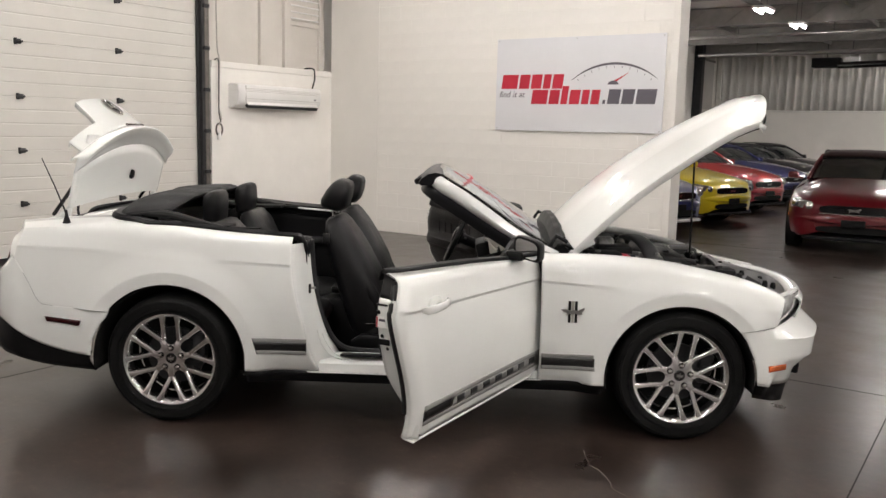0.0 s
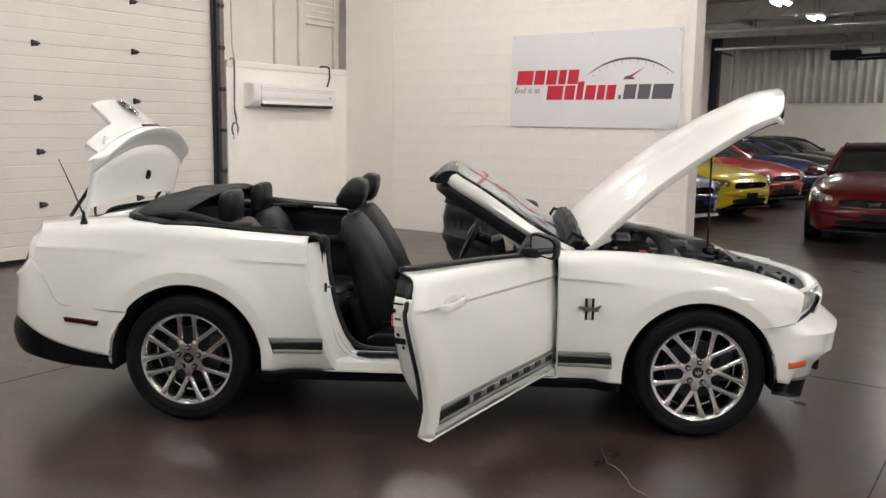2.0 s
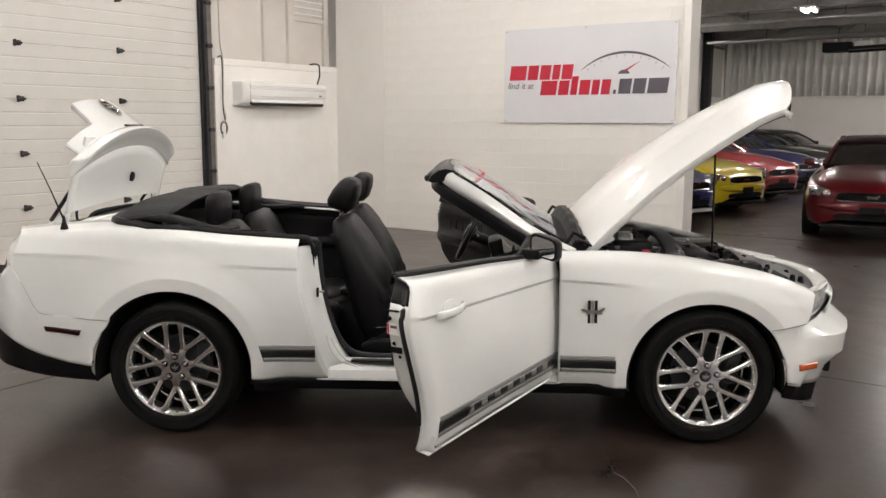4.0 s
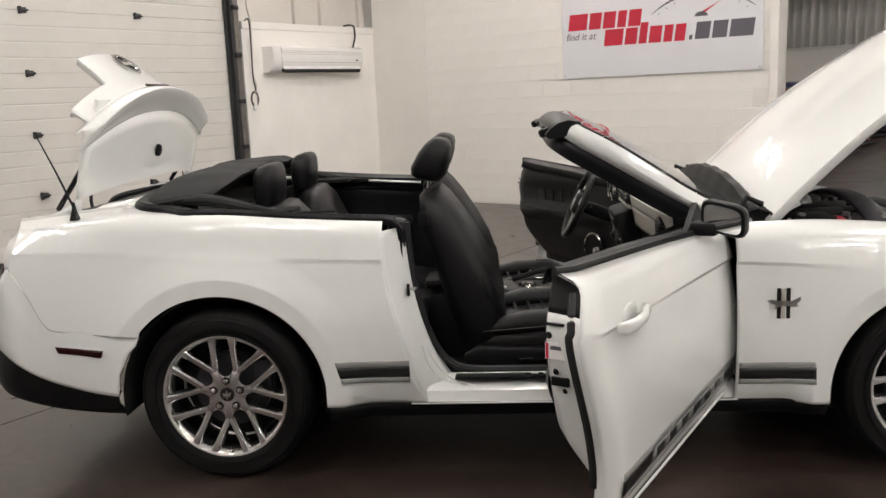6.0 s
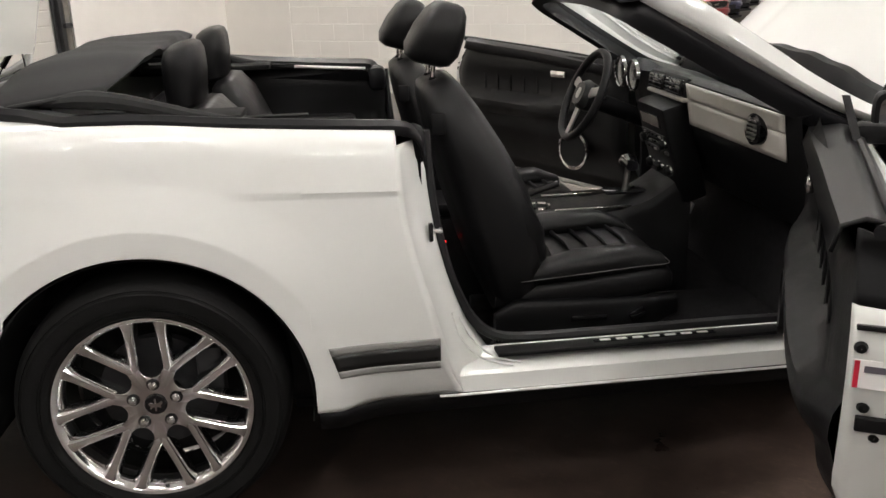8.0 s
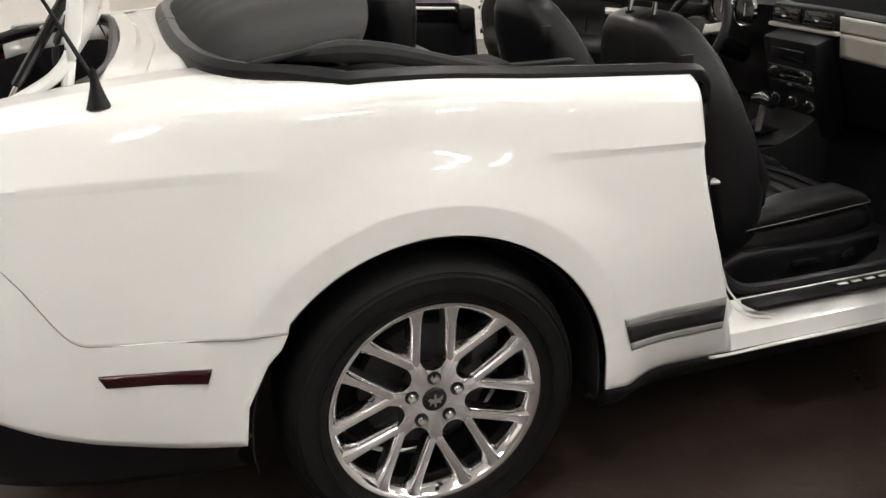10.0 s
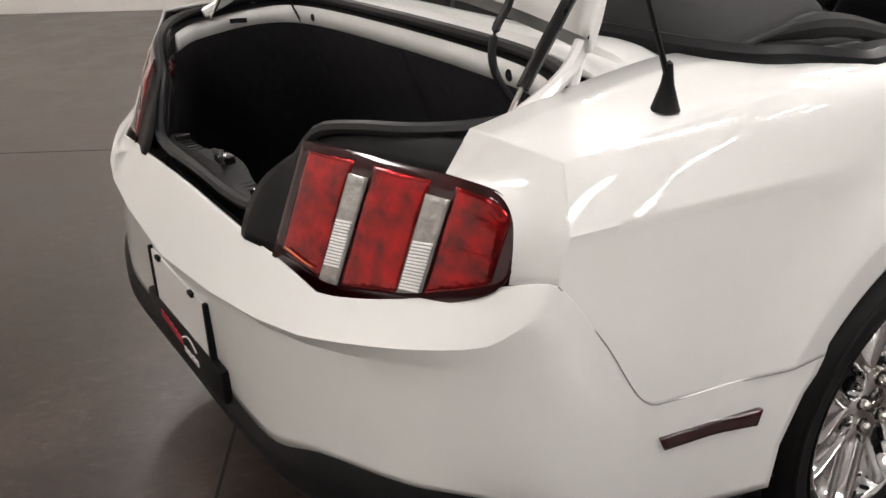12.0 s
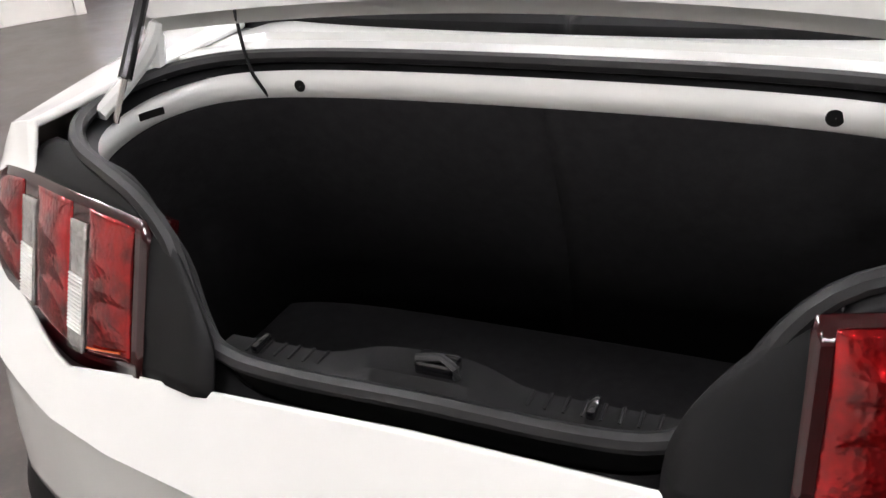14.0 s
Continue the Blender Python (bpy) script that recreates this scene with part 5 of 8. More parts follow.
LAMP_C = mat("clear_headlamp", (0.50, 0.50, 0.49), 0.14, metal=0.3, coat=1.0, var=0.4, scale=28, bump=0.15, bscale=50)
for s in (-1, 1):
    hl = new("headlamp")
    hl.parent = car
    hl["label"] = "clear headlamp with a chrome reflector"
    lo = [Vector((3.216 + 0.175 * u, s * (0.838 - 0.278 * u + 0.020 * math.sin(math.pi * u)), 0.632 + 0.018 * u)) for u in span(-0.16, 1.06, 12)]
    hi = [Vector((3.262 + 0.160 * u, s * (0.800 - 0.245 * u + 0.020 * math.sin(math.pi * u)), 0.770 - 0.006 * u)) for u in span(-0.16, 1.06, 12)]
    bow = Vector((0.016, s * 0.012, 0))
    glassy = [[p.lerp(q, v) + bow * math.sin(math.pi * v) for v in span(-0.06, 1.05, 10)] for p, q in zip(lo, hi)]
    thick(part("housing", outward(sheet(glassy), (3.0, 0, 0.5)), LAMP_C, hl, "glossy clear lamp cover", 40), 0.004)
    for u, rr in ((0.34, 0.036), (0.74, 0.030)):
        c = lo[0].lerp(lo[-1], u).lerp(hi[0].lerp(hi[-1], u), 0.5) + Vector((0.004, s * 0.003, 0))
        part("reflector", rings([(c + Vector((-0.03, 0, 0)), (0.5 * rr, s * 0.45 * rr, 0), (0, 0, 0.6 * rr)), (c, (0.62 * rr, s * -0.75 * rr, 0), (0, 0, rr)), (c + Vector((0.012, s * 0.010, 0)), (0.4 * rr, s * -0.5 * rr, 0), (0, 0, 0.7 * rr))], 20, 2.2), CHROME, hl, "chrome reflector", 40)
    # added white sheet behind the lamp, so its gaps don't read black
    l0, l1, h0, h1 = lo[0], lo[-1], hi[0], hi[-1]
    back = [[l0.lerp(l1, u).lerp(h0.lerp(h1, u), v) - Vector((0.028, s * 0.018, 0)) for v in span(-0.10, 1.06, 4)] for u in span(0.0, 1.35, 8)]
    thick(part("bezel", outward(sheet(back), (3.0, 0, 0.5)), WHITE, hl, "white backing sheet filling dark gaps round the lamp", 40), 0.003)
    part("turn_lamp", box((0.012, 0.016, 0.03), (3.232, s * 0.806, 0.662), 0.004), AMBER, hl, "amber corner", 30)
    part("fog_recess", box((0.020, 0.10, 0.060), (3.338, s * 0.742, 0.385), 0.01, rot=Euler((0, 0.25, s * -0.75)).to_matrix()), BLACK_PL, car, "black air intake", 30)
part("grille", box((0.03, 0.74, 0.14), (3.46, 0, 0.665), 0.02), BLACK_PL, car, "black grille", 30)
COVER = mat("grey_radiator_cover", (0.055, 0.055, 0.057), 0.32, var=0.3, scale=9, bump=0.1, bscale=14)
rows = [[(x - 0.10 * (abs(y) / 0.6) ** 2, y, TOP(min(x, 3.42)) - 0.008 + 0.03 * (1 - (y / 0.62) ** 2)) for x in span(3.06, 3.47, 10)] for y in span(-0.62, 0.62, 20)]
thick(part("radiator_cover", outward(sheet(rows), (3.2, 0, 0.3)), COVER, car, "grey plastic radiator cover", 40), 0.008)
for x, y in ((3.12, -0.50), (3.22, -0.35), (3.30, -0.52), (3.36, -0.25), (3.15, -0.15), (3.38, -0.42), (3.40, 0.1)):
    part("cover_clip", lathe([(0.0005, 0.018), (0.012, 0.016), (0.016, 0.0), (0.016, -0.02)], 10, "z", (x - 0.05, y, TOP(x) + 0.024)), BLACK_PL, car, "", 40)
rows = []
for y in span(-0.66, 0.66, 30):
    x = 3.525 - 0.15 * (abs(y) / 0.66) ** 2
    z = -0.015 * (abs(y) / 0.66) ** 2
    rows.append([(x - 0.07, y, 0.755 + z), (x - 0.02, y, 0.768 + z), (x + 0.012, y, 0.764 + z), (x + 0.032, y, 0.742 + z), (x + 0.026, y, 0.69), (x + 0.004, y, 0.635)])
thick(part("front_header", outward(sheet(rows), (3.2, 0, 0.5)), WHITE, car, "white panel above the grille", 40), 0.010)

# bonnet, built shut and then raised
RAISE = Matrix.Translation((2.12, 0, 0.955)) @ Euler((0, radians(-46.8), 0)).to_matrix().to_4x4() @ Matrix.Translation((-2.12, 0, -0.955))
bon = new("bonnet")
bon.parent = car
bon["label"] = "white bonnet raised on its prop"
rows = []
us = [0, 0.02, 0.06, 0.12, 0.2, 0.3, 0.4, 0.5, 0.6, 0.7, 0.8, 0.88, 0.94, 0.98, 1.0]
for k in range(41):
    v = -1 + k / 20
    y = v * 0.725
    row = []
    xf = 3.565 - 0.235 * abs(v) ** 2.2
    for u in us:
        x = 2.13 + (xf - 2.13) * u
        z = TOP(min(x, 3.38)) - 0.005 + 0.092 * (1 - abs(v) ** 2.4) ** 0.9 * (1 - 0.25 * u) + 0.016 * max(0.0, 1 - (abs(v) / 0.45) ** 4) * math.sin(math.pi * min(1, u * 1.05)) ** 0.5
        if u > 0.88:
            z -= (0.075 - 0.055 * abs(v) ** 2) * ((u - 0.88) / 0.12) ** 1.8
        row.append((x, y * (1 - 0.05 * u * u), z))
    row.append((row[-1][0] - 0.03, row[-1][1], row[-1][2] - 0.030 + 0.012 * abs(v)))
    rows.append(row)
side_drop = [[(x, y + (0.004 if y < 0 else -0.004), z - 0.035) for x, y, z in rows[0]]]
rows = side_drop + rows + [[(x, y - 0.004, z - 0.035) for x, y, z in rows[-1]]]
thick(part("bonnet_skin", outward(sheet(rows), (2.8, 0, 0.3)), WHITE, bon, "", 30), 0.012).matrix_basis = RAISE
rows2 = [[(x, y * 0.95, z - 0.05) for x, y, z in r[1:-2]] for r in rows[2:-2]]
thick(part("bonnet_liner", sheet(rows2), LINER, bon, "dark bonnet underside", 30), 0.01).matrix_basis = RAISE
part("prop_rod", tube([(2.93, -0.10, 0.80), (2.925, -0.10, 1.20), (2.92, -0.10, 1.69)], 0.006, 8), GLOSS_BK, bon, "thin black prop rod")
for s in (-1, 1):
    part("bonnet_hinge", box((0.16, 0.012, 0.03), (2.20, s * 0.66, 0.985), 0.005, rot=Euler((0, -0.5, 0)).to_matrix()), WHITE, bon, "", 30)

# engine bay
def thick_band(pts, half_w, half_t):
    """A flat, rounded duct along a line."""
    q = spline(pts, 24)
    secs = []
    for i, p in enumerate(q):
        d = (q[min(i + 1, len(q) - 1)] - q[max(i - 1, 0)]).normalized()
        w = Vector((1, 0, 0))
        n = d.cross(w).normalized()
        k = half_w * (1 + 0.05 * (i % 2)) * (1.0 if 0 < i < len(q) - 1 else 0.8)
        secs.append((p, w * k, n * half_t))
    return rings(secs, 18, 3.0)


part("bay_floor", box((1.15, 1.30, 0.03), (2.75, 0, 0.50), 0.01), LINER, car, "", 30)
part("firewall", box((0.03, 1.42, 0.45), (2.16, 0, 0.74), 0.01), BLACK_PL, car, "black firewall", 30)
for s in (-1, 1):
    rows = [[(x, s * (0.735 - (0.01 if k == 0 else 0.10 * k)), TOP(x) - 0.03 - 0.06 * k) for k in range(4)] for x in span(2.14, 3.30, 20)]
    thick(part("inner_apron", sheet(rows), LINER, car, "dark inner wing", 40), 0.006, 0)
    part("strut_tower", rings([((2.62, s * 0.52, 0.70), (0.13, 0, 0), (0, 0.12, 0)), ((2.62, s * 0.52, 0.84), (0.12, 0, 0), (0, 0.11, 0)), ((2.62, s * 0.52, 0.86), (0.08, 0, 0), (0, 0.08, 0))], 20, 2), DARK_ST, car, "", 40)
eng = new("engine")
eng.parent = car
eng["label"] = "dark engine with hoses, caps and covers"
rng = random.Random(7)
DARK_GR = mat("grey_hose", (0.05, 0.05, 0.052), 0.4, var=0.2, scale=20)
CAST = mat("dull_cast_metal", (0.30, 0.295, 0.285), 0.4, metal=0.7, var=0.5, scale=30, bump=0.3, bscale=60)
part("cover", rings([((2.45, -0.02, 0.85), (0, 0.22, 0), (0, 0, 0.05)), ((2.55, -0.02, 0.875), (0, 0.24, 0), (0, 0, 0.065)), ((2.85, -0.02, 0.84), (0, 0.23, 0), (0, 0, 0.06)), ((2.95, -0.02, 0.80), (0, 0.18, 0), (0, 0, 0.045))], 24, 3.5), BLACK_PL, eng, "")
part("intake_hose", thick_band([(2.62, -0.58, 0.86), (2.612, -0.54, 0.925), (2.590, -0.42, 0.985), (2.553, -0.28, 1.008), (2.52, -0.18, 0.99), (2.50, -0.10, 0.93)], 0.045, 0.016), DARK_GR, eng, "grey ribbed intake hose")
part("red_cap", lathe([(0.0005, 0.022), (0.025, 0.019), (0.042, 0.008), (0.048, -0.006), (0.044, -0.02)], 18, "z", (2.445, -0.56, 0.925)), SIGN_RED, eng, "red cap")
part("fluid_tank", box((0.20, 0.16, 0.16), (2.34, -0.56, 0.88), 0.03), LINER, eng, "", 30)
part("battery", box((0.20, 0.18, 0.14), (2.42, -0.36, 0.90), 0.015), BLACK_PL, eng, "", 30)
part("fuse_box", box((0.24, 0.15, 0.09), (2.95, -0.52, 0.835), 0.02), BLACK_PL, eng, "", 30)
part("air_box", box((0.30, 0.24, 0.14), (2.95, 0.45, 0.80), 0.04), BLACK_PL, eng, "", 30)
part("radiator_shroud", box((0.10, 1.1, 0.06), (3.18, 0, 0.775), 0.02), BLACK_PL, eng, "", 30)
for k in range(14):
    x, y = rng.uniform(2.3, 3.15), rng.uniform(-0.62, 0.3)
    z = TOP(x) - 0.045 + rng.uniform(-0.03, 0.03)
    pts = [(x, y, z)]
    for _ in range(4):
        pts.append((pts[-1][0] + rng.uniform(-0.05, 0.16), pts[-1][1] + rng.uniform(-0.12, 0.12), TOP(min(3.3, pts[-1][0])) - 0.06 + rng.uniform(-0.03, 0.04)))
    part("hose", tube(spline(pts, 14), rng.uniform(0.008, 0.018), 8), SEAL if k % 3 else STEEL, eng, "")
for k in range(60):
    x, y = rng.uniform(2.22, 3.12), rng.uniform(-0.66, 0.35)
    z = TOP(x) - 0.035 + rng.uniform(-0.03, 0.035) + 0.03 * (1 - abs(y + 0.1))
    sz = rng.uniform(0.012, 0.032)
    m = (BLACK_PL, CAST, GLOSS_BK, DARK_ST, BLACK_PL, STEEL, SEAL)[k % 7]
    if k % 3 == 0:
        part("fitting", lathe([(0.0005, sz), (0.7 * sz, 0.9 * sz), (0.8 * sz, 0.3 * sz), (sz, 0.2 * sz), (sz, -sz), (0.6 * sz, -3 * sz)], 12, "z", (x, y, z)), m, eng, "", 40)
    else:
        part("bracket", box((sz * rng.uniform(1, 3), sz * rng.uniform(1, 2), sz * rng.uniform(0.8, 2)), (x, y, z - 0.3 * sz), 0.25 * sz, rot=Euler((rng.uniform(-0.4, 0.4), rng.uniform(-0.4, 0.4), rng.uniform(0, 3))).to_matrix()), m, eng, "", 30)
part("alternator", lathe([(0.0005, 0.05), (0.04, 0.05), (0.055, 0.035), (0.055, -0.035), (0.03, -0.05), (0.0005, -0.05)], 20, "x", (2.38, -0.30, 0.955)), CAST, eng, "dull metal housing", 30)
part("pipe", tube(spline([(2.24, -0.62, 0.945), (2.32, -0.60, 0.95), (2.40, -0.59, 0.948)], 10), 0.006, 8), STEEL, eng, "bright metal pipe")
for k in range(16):
    x, y = rng.uniform(2.25, 3.28), rng.uniform(-0.64, 0.2)
    z = TOP(x) - 0.055 + rng.uniform(-0.02, 0.03)
    part("bracket", box((rng.uniform(0.03, 0.10), rng.uniform(0.03, 0.09), rng.uniform(0.03, 0.07)), (x, y, z), 0.006, rot=Euler((0, 0, rng.uniform(0, 3))).to_matrix()), (BLACK_PL, DARK_ST, STEEL, GLOSS_BK)[k % 4], eng, "", 30)
for x, y in ((2.75, -0.55), (3.05, -0.40), (3.12, -0.2)):
    part("filler_cap", lathe([(0.0005, 0.03), (0.022, 0.028), (0.026, 0.0), (0.02, -0.05)], 14, "z", (x, y, TOP(x) - 0.035)), GLOSS_BK, eng, "", 40)
part("yellow_cap", lathe([(0.0005, 0.02), (0.018, 0.018), (0.02, 0.0), (0.018, -0.05)], 14, "z", (2.90, -0.50, 0.845)), mat("yellowed_plastic", (0.5, 0.42, 0.2), 0.5), eng, "yellowish cap")
# cowl with wiper arms
rows = []
for y in span(-0.72, 0.72, 24):
    k = 0.16 * (1 - (y / 0.72) ** 2)
    rows.append([(2.035 + k, y, 0.965), (2.06 + k, y, 1.005 + 0.02 * (1 - (y / 0.72) ** 2)), (2.10 + k, y, 1.012), (2.15 + 0.7 * k, y, 0.99), (2.19 + 0.5 * k, y, 0.95)])
thick(part("cowl_panel", outward(sheet(rows), (2.1, 0, 0.7)), BLACK_PL, car, "black windscreen cowl", 40), 0.01)
rows = []
for i, y in enumerate(span(-0.705, 0.705, 40)):
    zt = 1.012 + 0.100 * (1 - (abs(y) / 0.705) ** 2.2) + 0.003 * math.sin(i * 1.1)
    rows.append([(2.150, y, 0.94), (2.138, y, 1.00), (2.120 + 0.006 * math.sin(i * 1.3), y, zt - 0.03), (2.095, y, zt), (2.065, y, zt - 0.004), (2.045, y, zt - 0.045), (2.035, y, 0.955)])
b = sheet(rows)
b.verts.ensure_lookup_table()
b.faces.new(b.verts[:7])
b.faces.new(b.verts[-7:])
bmesh.ops.recalc_face_normals(b, faces=b.faces)
part("bonnet_rear_seal", b, BLACK_PL, car, "black cowl and bonnet seal", 30)
for s in (-1, 1):
    part("bonnet_hinge_arm", tube([(2.02, s * 0.70, 0.99), (2.06, s * 0.695, 1.05), (2.12, s * 0.69, 1.02)], 0.012, 8), BLACK_PL, car, "")
for y0, y1 in ((-0.55, 0.05), (0.02, 0.60)):
    part("wiper", tube([(2.12, y0, 1.02), (2.13, (y0 + y1) / 2, 1.045), (2.10, y1, 1.06)], 0.008, 6), BLACK_PL, car, "black wiper arm")

# windscreen
P_LOW = [(2.045, 0.742, 0.945), (1.90, 0.728, 0.99), (1.785, 0.708, 1.050), (1.672, 0.675, 1.116), (1.585, 0.652, 1.168), (1.50, 0.628, 1.219), (1.425, 0.602, 1.262), (1.375, 0.565, 1.296), (1.352, 0.50, 1.314), (1.342, 0.30, 1.330), (1.338, 0, 1.335)]
P_OUT = [(2.055, 0.745, 0.965), (1.93, 0.735, 1.018), (1.806, 0.715, 1.085), (1.672, 0.680, 1.176), (1.585, 0.656, 1.235), (1.501, 0.630, 1.287), (1.43, 0.600, 1.326), (1.39, 0.55, 1.352), (1.375, 0.48, 1.362), (1.365, 0.30, 1.376), (1.36, 0, 1.380)]
P_IN = [(2.11, 0.700, 0.975), (1.99, 0.678, 1.050), (1.87, 0.655, 1.125), (1.73, 0.632, 1.218), (1.64, 0.614, 1.274), (1.555, 0.588, 1.322), (1.50, 0.555, 1.350), (1.472, 0.50, 1.366), (1.462, 0.42, 1.375), (1.456, 0.25, 1.384), (1.455, 0, 1.386)]
ws = new("windscreen")
ws.parent = car
ws["label"] = "raked windscreen in a white frame"


def whole(pts):
    r = [Vector((x, -y, z)) for x, y, z in pts]
    return r + [Vector((x, y, z)) for x, y, z in reversed(pts[:-1])]


l1, o1, i1 = spline(whole(P_LOW), 90), spline(whole(P_OUT), 90), spline(whole(P_IN), 90)
i1 = [a.lerp(b, 0.68) for a, b in zip(i1, o1)]
thick(part("screen_frame", outward(sheet([l1, [a.lerp(b, 0.6) + Vector((0.0, a.y * 0.012, 0)) for a, b in zip(l1, o1)], o1, [a.lerp(b, 0.5) + Vector((0.004, 0, 0.007)) for a, b in zip(o1, i1)], i1]), (1.75, 0, 0.9)), WHITE, ws, "white painted frame", 30), 0.012)
dn = lambda p, k: p + Vector((-0.022 * k, 0, -0.026 * k)) + Vector((0, -p.y * 0.03 * k, 0))
thick(part("screen_seal", sheet([[p + Vector((0.006, -p.y * 0.008, 0.004)) for p in l1], [dn(p, 1.0) for p in l1], [dn(p, 2.0) for p in l1], [dn(p, 2.2) + Vector((0.05, 0, -0.005)) for p in l1], [p + Vector((-0.03, 0, -0.055)) for p in i1]]), TRIM, ws, "black inner frame trim and seal", 40), 0.010)
gl = [[i1[k].lerp(i1[90 - k], u) + Vector((0.10 * math.sin(math.pi * u) * (1 - k / 45.0) ** 0.6, 0, 0.012 * math.sin(math.pi * u))) for u in span(0, 1, 14)] for k in range(0, 44, 2)]
g = part("screen_glass", outward(sheet(gl), (1.5, 0, 0.8)), GLASS, ws, "clear glass", 60)
thick(g, 0.004)
g.visible_shadow = False
# brand banner along the glass as plain red blocks
for k in range(14):
    if k in (5, 10):
        continue
    q = gl[11][0].lerp(gl[11][14], 0.12 + 0.055 * k)
    q = Vector((gl[11][0].x + 0.10 * (1 - (q.y / gl[11][0].y) ** 2) * (1 - 22 / 45) ** 0.6, q.y, gl[11][0].z + 0.012 * (1 - (q.y / gl[11][0].y) ** 2)))
    part("red_block", box((0.020, 0.032, 0.002), q + Vector((0.004, 0, 0.005)), rot=Euler((0, 0.54, 0)).to_matrix()), SIGN_RED, ws, "red lettering block", 0)
rows = []
for y in span(-0.57, 0.57, 30):
    e = (abs(y) / 0.57) ** 3
    rows.append([(1.42 + 0.02 * e, y, 1.378 - 0.02 * e), (1.39, y, 1.388 - 0.02 * e), (1.35, y, 1.384 - 0.025 * e), (1.315, y, 1.364 - 0.03 * e), (1.295, y, 1.338 - 0.03 * e), (1.31, y, 1.325 - 0.03 * e), (1.37, y, 1.330 - 0.03 * e), (1.42, y, 1.340 - 0.02 * e)])
b = sheet(rows, close_u=True)
b.verts.ensure_lookup_table()
b.faces.new(b.verts[:8])
b.faces.new(b.verts[-8:])
bmesh.ops.recalc_face_normals(b, faces=b.faces)
part("header_trim", b, TRIM, ws, "black header trim with roof latches", 40)
for s in (-1, 1):
    part("roof_latch", box((0.07, 0.05, 0.035), (1.305, s * 0.50, 1.322), 0.012, rot=Euler((0, -0.35, 0)).to_matrix()), BLACK_PL, ws, "", 30)
    part("sun_visor", box((0.15, 0.36, 0.018), (1.36, s * 0.30, 1.318), 0.008, rot=Euler((0, 0.25, 0)).to_matrix()), LEATHER, ws, "black sun visor", 30)
part("rear_view_mirror", box((0.03, 0.24, 0.06), (1.46, 0.0, 1.28), 0.012), BLACK_PL, ws, "", 30)


